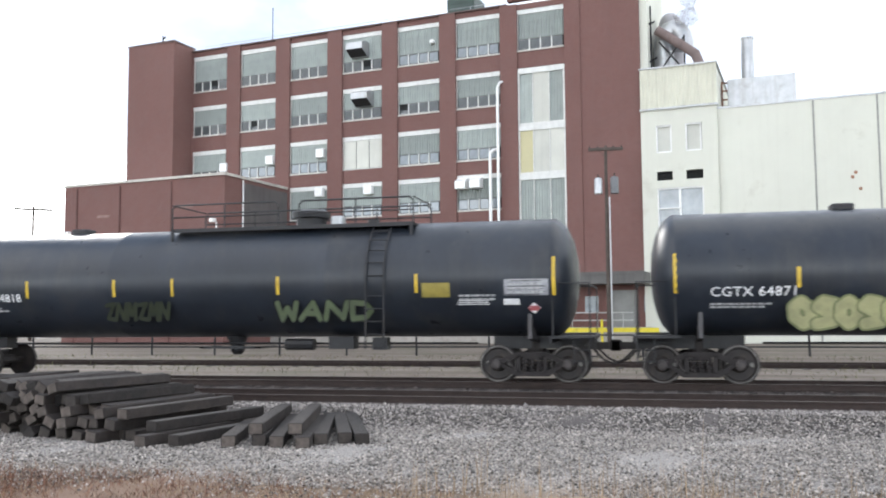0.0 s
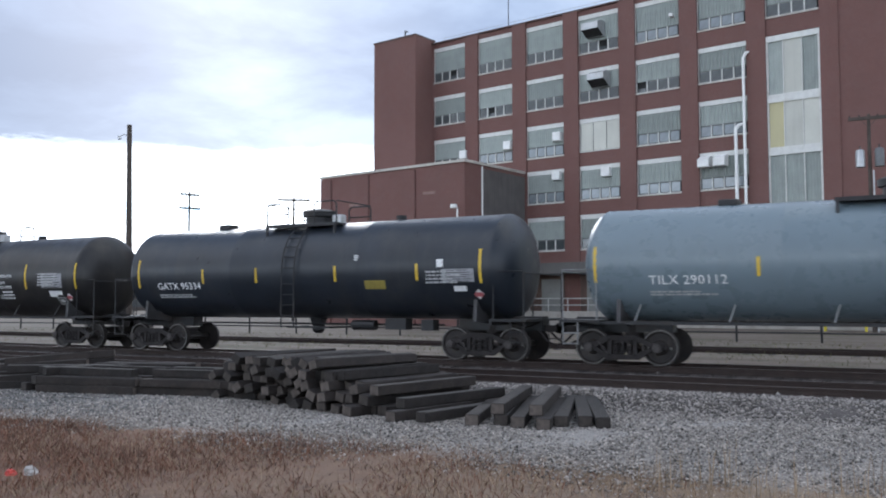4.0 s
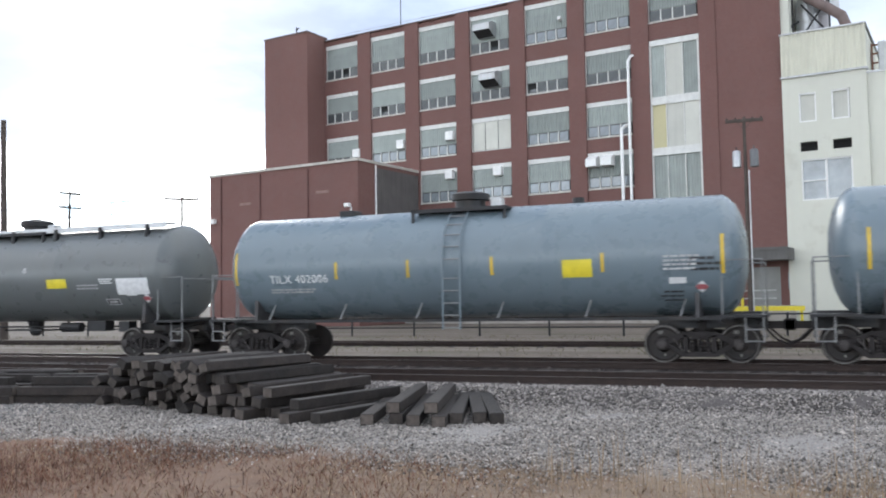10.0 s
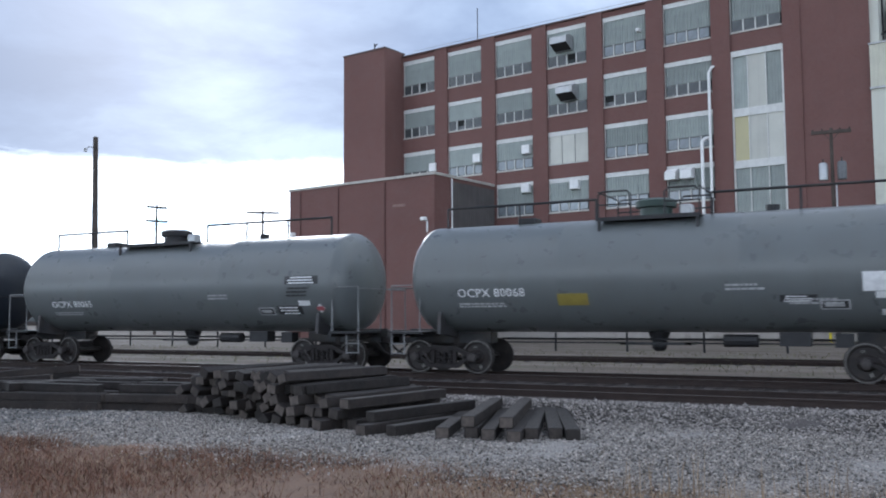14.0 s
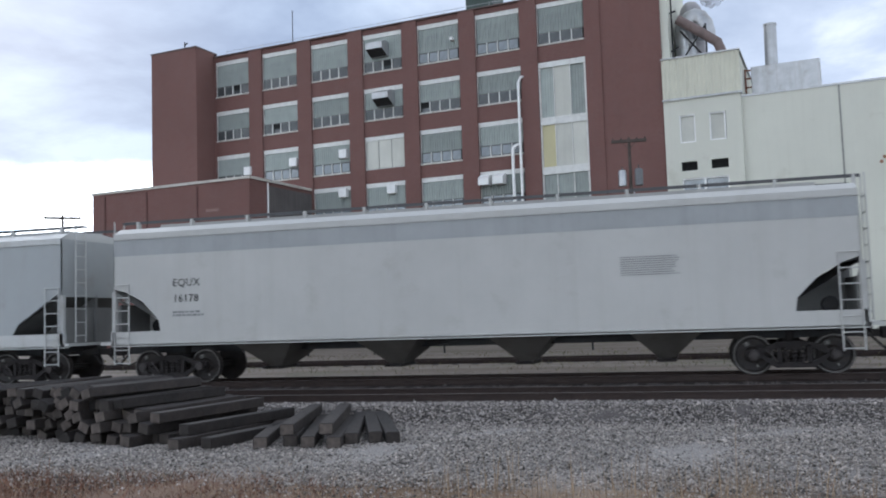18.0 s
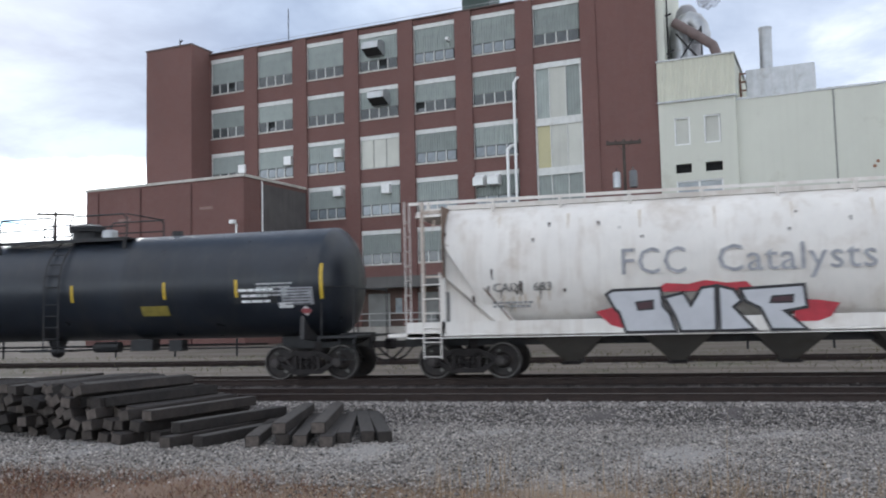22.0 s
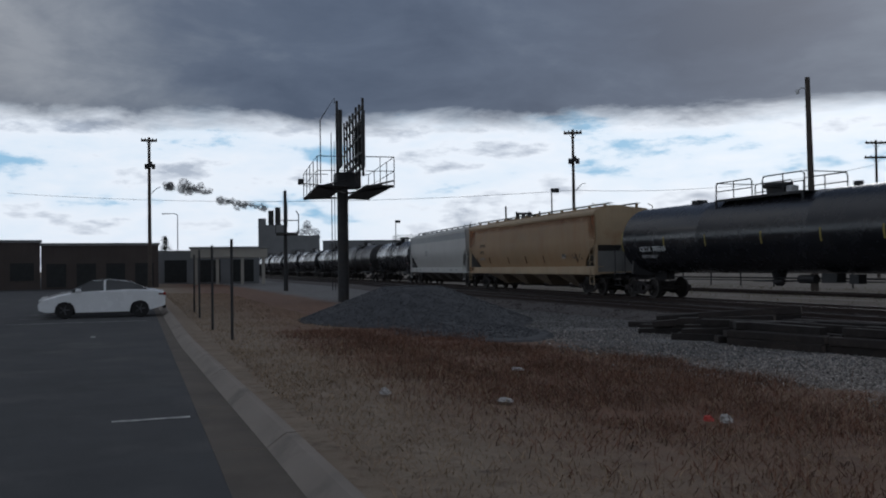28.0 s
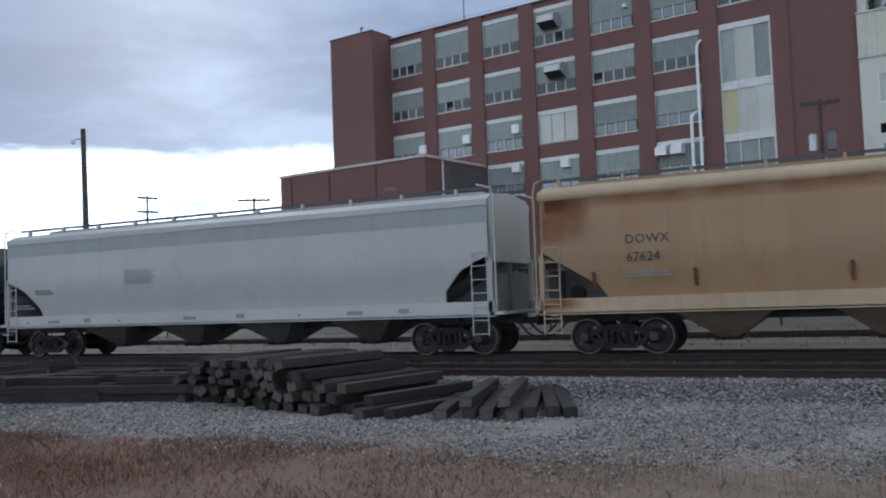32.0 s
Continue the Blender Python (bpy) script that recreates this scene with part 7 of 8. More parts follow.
RED_SPRAY = mat("red_spray_paint", (0.40, 0.02, 0.035), 0.5)


def sheet_y(z):
    """How far out the rounded side sheet stands at a height."""
    u = min(1.0, abs(z - 2.72) / 1.55)
    return -(0.62 + 0.96 * math.sqrt(1 - u * u)) if z > 1.4 else -1.58


def sprayed(outline, paint, name, lift, rim=0.035):
    part(name, Shape().prism(outline, -1.59 - lift - 0.002, -1.59 - lift, "y"), paint, car)
    if not rim:
        return
    vs, n = [], len(outline)
    for i in range(n):
        (ax, az), (px, pz), (bx, bz) = outline[i - 1], outline[i], outline[(i + 1) % n]
        u, v = Vector((px - ax, pz - az)).normalized(), Vector((bx - px, bz - pz)).normalized()
        m = Vector((-u.y - v.y, u.x + v.x)).normalized()
        k = rim / max(0.45, abs(m.dot(Vector((-u.y, u.x)))))
        vs += [(px + m.x * k, -1.594 - lift, pz + m.y * k), (px - m.x * k, -1.594 - lift, pz - m.y * k)]
    ink = Shape().add(vs, [(2 * i, 2 * i + 1, (2 * i + 3) % (2 * n), (2 * i + 2) % (2 * n)) for i in range(n)])
    part("painted_outline", ink, INK, car)


def block_letters(words, x0, z0, w, h, fill, shade):
    """Angular sprayed letters: each an outline in units of the whole tag, with a darker shape offset behind it."""
    for k, outline in enumerate(words):
        pts = [(x0 + u * w, z0 + v * h) for u, v in outline]
        mx, mz = sum(p[0] for p in pts) / len(pts), sum(p[1] for p in pts) / len(pts)
        back = [(mx + (a - mx) * 1.16 + 0.03, mz + (b - mz) * 1.12 - 0.02) for a, b in pts]
        sprayed(back, shade, "painted_shadow", 0.001 + 0.0006 * k, 0)
        sprayed(pts, fill, "painted_letter", 0.008 + 0.004 * k, 0.05)


fcc, INK_BLACK, car = car, INK, grey_hopper
INK = mat("dark_blue_spray_paint", (0.012, 0.022, 0.08), 0.5)
block_letters([
    [(0.02, 0.0), (0.05, 0.5), (0.0, 0.72), (0.10, 0.86), (0.24, 0.84), (0.22, 0.55), (0.29, 0.04), (0.21, 0.02), (0.18, 0.3), (0.12, 0.3), (0.11, 0.02)],
    [(0.25, 0.02), (0.28, 0.55), (0.24, 0.82), (0.35, 0.92), (0.385, 0.66), (0.38, 0.42), (0.44, 0.42), (0.45, 0.8), (0.53, 0.88), (0.55, 0.5), (0.54, 0.03), (0.45, 0.05), (0.44, 0.24), (0.37, 0.24), (0.35, 0.03)],
    [(0.53, 0.02), (0.50, 0.45), (0.55, 0.9), (0.66, 0.86), (0.76, 0.92), (0.73, 0.7), (0.63, 0.66), (0.64, 0.56), (0.72, 0.54), (0.71, 0.36), (0.63, 0.34), (0.63, 0.22), (0.74, 0.2), (0.72, 0.0)],
    [(0.74, 0.02), (0.76, 0.5), (0.70, 0.85), (0.80, 0.98), (0.90, 0.9), (0.92, 0.62), (0.84, 0.42), (0.99, 0.06), (0.88, 0.0), (0.82, 0.22), (0.81, 0.02)],
], -6.72, 1.04, 3.42, 1.22, mat("cyan_spray_paint", (0.075, 0.25, 0.38), 0.5, var=0.35, scale=2.5), INK)
sprayed([(-6.2, 1.7), (-6.1, 1.78), (-6.02, 1.6), (-6.12, 1.55)], INK, "painted_letter", 0.026, 0)
sprayed([(-3.85, 1.85), (-3.72, 1.9), (-3.7, 1.72), (-3.85, 1.7)], INK, "painted_letter", 0.03, 0)
for z in (1.78, 1.5, 1.22):
    part("small_print", bars(1, 0.55, 0.11, seed=int(z * 50)), mat("violet_marker_paint", (0.10, 0.08, 0.20), 0.6), car, at=pose(-3.45, -1.6, z))
car, INK = fcc, INK_BLACK

for flame in ([(-4.45, 1.52), (-4.05, 1.62), (-3.7, 1.5), (-3.75, 1.1), (-4.1, 1.2)], [(0.0, 1.2), (0.0, 1.72), (0.5, 1.68), (0.98, 1.6), (0.78, 1.3), (0.5, 1.2)], [(-3.1, 1.95), (-2.8, 2.16), (-2.3, 2.12), (-1.9, 2.2), (-1.4, 2.12), (-1.0, 2.15), (-0.8, 1.95)]):
    sprayed(flame, RED_SPRAY, "painted_flame", 0.0, 0)
sprayed([(-4.18, 1.93), (-4.05, 2.02), (-2.92, 2.04), (-2.88, 1.62), (-2.72, 1.42), (-2.6, 1.02), (-3.75, 1.02), (-3.9, 1.5), (-4.0, 1.58)], SILVER, "painted_letter", 0.004)
sprayed([(-3.5, 1.72), (-3.1, 1.76), (-3.1, 1.56), (-3.45, 1.54)], mat("dark_red_spray_fill", (0.05, 0.015, 0.02), 0.5), "painted_letter", 0.010, 0.02)
sprayed([(-2.84, 1.82), (-2.4, 1.92), (-2.25, 1.62), (-2.0, 2.02), (-1.68, 2.06), (-1.7, 1.02), (-2.5, 1.02), (-2.62, 1.4)], SILVER, "painted_letter", 0.014)
sprayed([(-1.62, 2.06), (-1.28, 1.96), (-1.12, 1.7), (-1.3, 1.56), (-0.85, 1.04), (-1.25, 1.02), (-1.62, 1.02)], SILVER, "painted_letter", 0.018)
sprayed([(-1.15, 1.97), (0.24, 2.03), (0.28, 1.52), (-0.2, 1.44), (0.27, 1.02), (-0.5, 1.02), (-0.72, 1.52), (-1.02, 1.68)], SILVER, "painted_letter", 0.022)
sprayed([(-0.45, 1.78), (0.0, 1.8), (-0.02, 1.64), (-0.5, 1.64)], mat("dark_red_spray_fill", (0.05, 0.015, 0.02), 0.5), "painted_letter", 0.028, 0.02)
rnd = random.Random(5)
SPOT, STREAK = mat("dark_rust_spot", (0.05, 0.03, 0.022), 0.8), mat("pale_rust_streak", (0.56, 0.48, 0.38), 0.75, var=0.15, scale=3)


def run_down(x, z, w, h, paint, name):
    """A stain with a round head that runs down the curved sheet and thins out."""
    vs, n = [], 5
    for i in range(n + 1):
        zz = z - h * i / n
        k = w * (1 - 0.75 * i / n) * (0.6 if i == 0 else 1)
        vs += [(x - k, sheet_y(zz) - 0.007, zz), (x + k, sheet_y(zz) - 0.007, zz)]
    part(name, Shape().add(vs, [(2 * i, 2 * i + 2, 2 * i + 3, 2 * i + 1) for i in range(n)]), paint, car)


for cx, cz, sx, sz, count in ((-6.4, 2.2, 0.9, 0.18, 9), (3.4, 2.35, 0.8, 0.3, 16), (5.3, 2.3, 0.4, 0.15, 7), (7.0, 2.75, 0.5, 0.2, 8), (-1.0, 3.55, 4.0, 0.15, 12)):
    for i in range(count):
        run_down(cx + rnd.gauss(0, sx), min(3.75, cz + rnd.gauss(0, sz)), rnd.uniform(0.015, 0.05), rnd.uniform(0.06, 0.4 if cz < 3 else 0.14), SPOT, "rust_spot")
k = -8.6
while k < 8.6:
    run_down(k + 0.1, 3.98, rnd.uniform(0.02, 0.05), rnd.uniform(0.3, 0.6), STREAK, "rust_streak")
    k += 1.72
for i in range(26):
    x = rnd.choice((-6.2, 3.4, 3.4, 5.3)) + rnd.gauss(0, 0.7)
    run_down(x, rnd.uniform(1.85, 2.2), rnd.uniform(0.02, 0.05), rnd.uniform(0.2, 0.4), STREAK, "rust_streak")
part("stencil", Shape().box((5.2, -1.586, 1.1), (5.62, -1.582, 1.3)), mat("dark_stencil_paint", (0.06, 0.05, 0.04), 0.7), car)
part("reflector", Shape().box((7.0, -1.49, 1.55), (8.1, -1.47, 1.63)), mat("rusty_yellow_reflector", (0.33, 0.2, 0.06), 0.6), car)
tank_car(C[17], C[18], 1.5, NAVY_TANK, "dark faded black", ("CGTX 64594", -7.69, 2.03), (-8.99, 9.51), (-6.62, -3.94, -1.09, 1.6, 4.53, 6.7), (3.74, 4.59, 1.7, 1.97), [(7.3, 8.3, 2.1, 2.5)], walkway=(-1.3, 3.0), dome=1.0, stencils=(("black", 6.62, 7.88, 1.96, 2.4), ("table", 8.0, 8.9, 1.9, 2.36)))
tank_car(C[18], C[19], 1.5, BROWN_TANK, "dusty black", ("GATX 52661", -7.42, 1.91), (-8.4, 9.6), (-5.9, -3.58, -1.07, 1.83, 4.45, 6.66), (0.08, 0.82, 2.25, 2.62), [], None, walkway=(-3.9, 2.6), stripe_mat=PALE_STRIPE, extra="dull", stencils=(("table", 7.9, 9.2, 2.1, 2.6),), rails="long", railing=False, ladder="none")
tank_car(C[19], C[20], 1.5, BLACK_TANK, "glossy black", None, (9.6,), (), None, [(5.5, 6.8, 1.9, 2.1)], walkway=(-5.6, 3.4), dome=1.26, stripe_mat=PALE_STRIPE)
tank_car(C[20], C[21], 1.5, BLACK_TANK, "glossy black", None, (), (-4, 4), None, [(5.5, 6.8, 1.9, 2.1)], walkway=(-2.5, 2.5), stripe_mat=PALE_STRIPE)
tank_car(C[21], C[22], 1.5, BLACK_TANK, "glossy black", ("CBTX 785569", -7.5, 2.0), (-9, 9), (-5.51, -2.58, 0.81, 3.8, 6.47), None, [(6.9, 8.0, 2.1, 2.5)], walkway=(-2.5, 2.5), stripe_mat=YELLOW_DULL, ladder="none")
FADED_TAN = mat("faded_tan_trim_paint", (0.42, 0.315, 0.195), 0.6, var=0.15, scale=0.6, dirt=(0.28, 0.14, 0.06), dirt_amount=0.2, streak=0.3)
car = hopper_car(C[22], C[23], HOPPER_TAN, "rust-stained tan", ("DOWX", "67624", -7.55, 0.32, 2.66, 2.22), "tri", 4, posts=(-8.4, -5.9, -2.5, 0.4, 3.1, 7.4), inset=(0.45, 0.45), trim=FADED_TAN, curved=True, print_at="none", bay_mat=mat("dusty_tan_bay_paint", (0.2, 0.15, 0.105), 0.8, var=0.25, scale=1, dirt=(0.09, 0.065, 0.045), dirt_amount=0.35, streak=0.4))
STAIN = (0.3, 0.125, 0.05)
patch = lambda x0, x1, z0, z1: Shape().prism([(x0, z0), (x1, z0), (x1, z1), (x0, z1)], -1.588, -1.584, "y")
part("rust_stain", patch(-9.68, -8.3, 2.62, 3.9), soft_stain("rear_rust_stain", STAIN, 0, False, 1.75), car, "orange rust stain")
part("rust_stain", patch(8.9, 9.68, 2.62, 3.9), soft_stain("front_rust_stain", STAIN, 0, True, 1.7), car, "orange rust stain")
part("rust_stain", patch(-9.6, 9.6, 3.55, 4.05), soft_stain("eave_rust_stain", STAIN, 2, True, 1.0), car, "thin rust under the eave")
part("rust_stain", patch(-9.8, -8.6, 1.02, 1.34), soft_stain("sill_rust_stain", STAIN, 0, False, 1.6), car, "rust on the sill")
GREY_PAINT = mat("worn_dark_marker_paint", (0.07, 0.06, 0.05), 0.7, var=0.2, scale=4)
tag = part("notice", patch(5.62, 6.15, 1.78, 2.02), mat("dirty_notice_paint", (0.35, 0.31, 0.26), 0.7, var=0.2, scale=4), car, "small dirty notice", at=pose(0, 0.08, 0))
part("small_print", bars(2, 0.4, 0.07, 1.2, seed=3), GREY_PAINT, tag, at=pose(5.68, -1.592, 1.95))
for x, w, hgt, q in ((6.9, 0.05, 0.24, 0), (7.0, 0.3, 0.05, 8), (7.3, 0.06, 0.3, -8), (7.45, 0.28, 0.05, 35), (7.75, 0.05, 0.26, 20), (8.0, 0.18, 0.05, 40)):
    part("spray_mark", Shape().box((0, -1.5, 0), (w, -1.496, hgt)), GREY_PAINT, car, at=pose(x, 0, 1.8, 0, q, 0))
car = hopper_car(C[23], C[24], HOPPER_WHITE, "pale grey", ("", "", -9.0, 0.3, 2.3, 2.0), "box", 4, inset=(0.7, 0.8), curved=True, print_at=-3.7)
part("small_print", bars(2, 0.8, 0.07, 1.2, seed=8), mat("faint_print_paint", (0.22, 0.22, 0.22), 0.6), car, at=pose(-8.0, -1.55, 2.2))
for i, x in enumerate((-8.4, -7.3, -5.6, -4.0, -1.2, 0.9, 3.2, 4.9, 6.6)):
    part("spray_mark", Shape().box((x, -1.588, 1.1), (x + 0.1 + 0.22 * (i * 5 % 3), -1.583, 1.17 + 0.03 * (i % 3))), mat("faint_print_paint", (0.22, 0.22, 0.22), 0.6), car)
last = C[24]
for i in range(13):
    tank_car(last, last - 16.4, 1.5, BLACK_TANK if i != 1 else BROWN_TANK, "glossy black" if i != 1 else "dusty black", railing=i % 2 == 0)
    last -= 16.4


# ---- stacks of old ties beside the siding ----
def tie_mesh(long):
    s = Shape().bevel_box((-long / 2, -0.115, 0), (long / 2, 0.115, 0.178), 0.013)
    for i, face in enumerate(s.f):
        xs = [s.v[k][0] for k in face]
        if max(xs) - min(xs) < 0.01:
            s.s[i] = 1
    return s.mesh("wooden_tie", [TIE, TIE_END])


TIE_LOGS = {long: tie_mesh(long) for long in (2.6, 2.75, 3.3)}


def loose_tie(x, y, z, turn, tip=0.0, roll=0.0, long=2.6):
    """A tie with its near end at x, y; turn is the bearing in which it points away."""
    d = Vector((-math.sin(radians(turn)), math.cos(radians(turn)), 0))
    c = Vector((x, y, z)) + d * (long / 2)
    ob = new("wooden_tie", TIE_LOGS[long])
    ob.matrix_basis = Matrix.Translation(c) @ pose(0, 0, 0, 0, 0, turn + 90) @ pose(0, 0, 0, roll, tip, 0)
    return tagged(ob, "old creosoted wooden railway tie, loose on the gravel", "railway tie", "stacked ties by the siding")


G0 = GRAVEL_Z + 0.0
# the small heap
for x, y, z, turn in ((-6.55, 12.95, 0, 17), (-6.12, 13.15, 0, 18), (-5.78, 13.05, 0, 18), (-5.32, 13.0, 0, 16), (-6.18, 13.15, 0.18, 15), (-5.55, 13.25, 0.18, 16), (-5.2, 13.45, 0, 18), (-4.86, 13.65, 0, 21.5), (-4.55, 13.6, 0, 22.5)):
    loose_tie(x, y, G0 + z, turn, long=3.3)
rnd = random.Random(11)
# loose ties beside the big stack
for x, y, z, turn in ((-7.45, 12.85, 0, -12), (-7.95, 12.7, 0, -10), (-8.0, 13.1, 0.18, -14), (-8.5, 13.3, 0, -10), (-8.6, 13.2, 0.36, -12)):
    loose_tie(x, y, G0 + z, turn, long=2.75)
# the big stack: rows of ties, ends towards the camera, highest in the middle
for k in range(24):
    t = k / 23
    x, y = -8.75 - t * 5.0, 13.1 + t * 1.5
    layers = [2, 3, 3, 4, 4, 4, 5, 5, 5, 5, 5, 5, 5, 5, 5, 4, 5, 4, 5, 4, 4, 4, 3, 3][k]
    for j in range(layers):
        turn = -10 + 6 * t + rnd.uniform(-4, 4)
        loose_tie(x + rnd.uniform(-0.04, 0.04), y + rnd.uniform(-0.32, 0.3), G0 + 0.005 + j * 0.187, turn, rnd.uniform(-0.8, 0.8), rnd.uniform(-16, 16) if k < 6 else rnd.uniform(-38, 38), long=2.75)
# long low rows further along, lying with the track
for x, y, rows in ((-17.85, 13.4, 8), (-15.25, 14.0, 6), (-18.1, 15.3, 4)):
    for k in range(rows):
        for j in range(2 + (k % 3 == 1)):
            loose_tie(x + rnd.uniform(-0.25, 0.25), y + k * 0.255, G0 + j * 0.182, -79 + rnd.uniform(-3, 3), rnd.uniform(-0.6, 0.6), rnd.uniform(-4, 4))
for k in range(5):
    loose_tie(-18.15 + k * 0.26, 13.25 + 0.07 * k, G0 + 0.18 * (k % 3), -14 + rnd.uniform(-8, 8), rnd.uniform(-1, 1), rnd.uniform(-6, 6))
# crossed ties at the far end
for x, y, z, turn, tip in ((-19.55, 12.95, 0, -48, 0), (-19.75, 13.25, 0, -44, 0), (-19.45, 13.2, 0.18, -52, -3), (-19.9, 13.55, 0.18, -40, 0), (-22.0, 13.5, 0, -52, -2), (-21.8, 13.75, 0.12, -56, -7), (-21.9, 14.0, 0, -48, 0), (-22.3, 14.35, 0.2, -50, -4), (-24.2, 14.5, 0, -58, 0), (-24.4, 14.8, 0.05, -54, -3), (-23.4, 14.9, 0.18, -62, -5), (-21.6, 14.9, 0.3, -40, -5), (-20.9, 14.5, 0.1, -70, -3), (-20.6, 15.0, 0.0, -74, 0), (-20.4, 14.8, 0.18, -66, 0), (-21.6, 13.7, 0.3, -46, -6), (-20.8, 14.0, 0.36, -58, -3), (-19.9, 13.9, 0.36, -36, -3), (-19.2, 13.6, 0.36, -55, 0), (-22.6, 14.5, 0.36, -60, -5), (-21.2, 15.2, 0.36, -72, 0), (-20.3, 14.3, 0.54, -50, -4), (-23.0, 14.2, 0.0, -66, 0), (-23.6, 15.2, 0.3, -48, -4)):
    loose_tie(x, y, G0 + z, turn, tip, rnd.uniform(-5, 5))


# ---- loose stone, grass and weeds ----
def stones(name, n, place, size, material, label, seed):
    rng = np.random.default_rng(seed)
    base = np.array([(1, 0, 0), (-1, 0, 0), (0, 1, 0), (0, -1, 0), (0, 0, 1), (0, 0, -0.6)], float)
    tri = np.array([(0, 2, 4), (2, 1, 4), (1, 3, 4), (3, 0, 4), (2, 0, 5), (1, 2, 5), (3, 1, 5), (0, 3, 5)])
    p = place(rng, n)
    s = rng.lognormal(np.log(size), 0.35, n)[:, None, None]
    v = base[None] * rng.uniform(0.6, 1.35, (n, 6, 1)) * s
    a = rng.uniform(0, math.tau, n)
    c, d = np.cos(a)[:, None], np.sin(a)[:, None]
    v = np.stack([v[..., 0] * c - v[..., 1] * d, v[..., 0] * d + v[..., 1] * c, v[..., 2] * rng.uniform(0.5, 0.95, (n, 1))], -1) + p[:, None]
    f = tri[None] + (np.arange(n) * 6)[:, None, None]
    tagged(new(name, quick_mesh(name, v.reshape(-1, 3), f.reshape(-1, 3), material)), label, "gravel", kind="stuff")


def gravel_place(rng, n):
    x = np.where(rng.random(n) < 0.88, rng.uniform(-15, 14, n), rng.uniform(-24, -10, n))
    y = np.where(rng.random(n) < 0.08, 10.4 - np.abs(rng.normal(0, 0.9, n)), 10.1 + 7.65 * rng.random(n))
    prof = bed_profile()
    z = np.where(y > 16.0, np.interp(y, [p[0] for p in prof], [p[1] for p in prof]) + 0.02, GRAVEL_Z)
    return np.stack([x, y, z], -1)


def edge_place(rng, n):
    x, y = rng.uniform(-16, 14, n), rng.uniform(15.9, 17.75, n)
    prof = bed_profile()
    return np.stack([x, y, np.interp(y, [p[0] for p in prof], [p[1] for p in prof]) + 0.02], -1)


def bed_place(rng, n):
    x = rng.uniform(-60, 16, n)
    y = rng.uniform(16.0, 25.6, n)
    prof = bed_profile()
    z = np.interp(y, [p[0] for p in prof], [p[1] for p in prof])
    return np.stack([x, y + track_shift(x), z], -1)


stones("edge_gravel", 22000, edge_place, 0.024, mat("mixed_edge_stone", (0.19, 0.172, 0.16), 0.9, var=0.2, scale=8, island=0.85), "mixed dark and pale crushed stone along the siding", 8)
stones("loose_gravel", 150000, gravel_place, 0.0175, STONES, "pale grey crushed stone scattered beside the tracks", 3)
stones("yard_gravel", 26000, lambda rng, n: np.stack([rng.uniform(-38, -13, n), rng.uniform(8.0, 16.0, n), np.full(n, GRAVEL_Z)], -1), 0.024, mat("dirty_gravel_stone", (0.14, 0.135, 0.13), 0.95, var=0.2, scale=8, island=0.5), "dirty grey gravel of the yard", 6)
stones("ballast_stones", 40000, bed_place, 0.034, mat("dusty_ballast_stone", (0.098, 0.085, 0.079), 0.95, var=0.2, scale=8, island=0.55), "dusty grey ballast stones on the track bed", 4)


def pile_height(x, y):
    u, v = (x + 30.6) / 5.2, (y - 9.4) / 4.2
    main = np.clip(1 - np.sqrt(u * u + v * v), 0, 1) * 1.6
    u, v = (x + 26.0) / 5.5, (y - 9.2) / 2.4
    tail = np.clip(1 - np.sqrt(u * u + v * v), 0, 1) * 0.22
    return np.maximum(np.minimum(main, 1.2), tail)


xs, ys = np.linspace(-36.5, -15.5, 106), np.linspace(4.5, 14.5, 51)
gx, gy = np.meshgrid(xs, ys, indexing="ij")
gz = pile_height(gx, gy)
gz = np.where(gz > 0, gz + RNG.normal(0, 0.02, gz.shape), -0.25) - 0.15
idx = np.arange(gx.size).reshape(gx.shape)
tagged(new("mound", quick_mesh("mound", np.stack([gx, gy, gz], -1).reshape(-1, 3), np.stack([idx[:-1, :-1], idx[1:, :-1], idx[1:, 1:], idx[:-1, 1:]], -1).reshape(-1, 4), mat("crushed_stone_heap", (0.058, 0.06, 0.066), 0.95, var=0.2, scale=3, bump=0.2, bump_scale=45))), "low dark heap of blue-grey crushed stone", "mound")


def pile_place(rng, n):
    x, y = rng.uniform(-36, -16, n), rng.uniform(5, 14, n)
    h = pile_height(x, y)
    keep = h > 0.03
    x, y, h = x[keep], y[keep], h[keep]
    m = rng.integers(0, len(x), n)
    return np.stack([x[m], y[m], h[m] - 0.13], -1)


stones("heap_stones", 45000, pile_place, 0.013, STONES_DARK, "blue-grey crushed stones of the heap", 5)


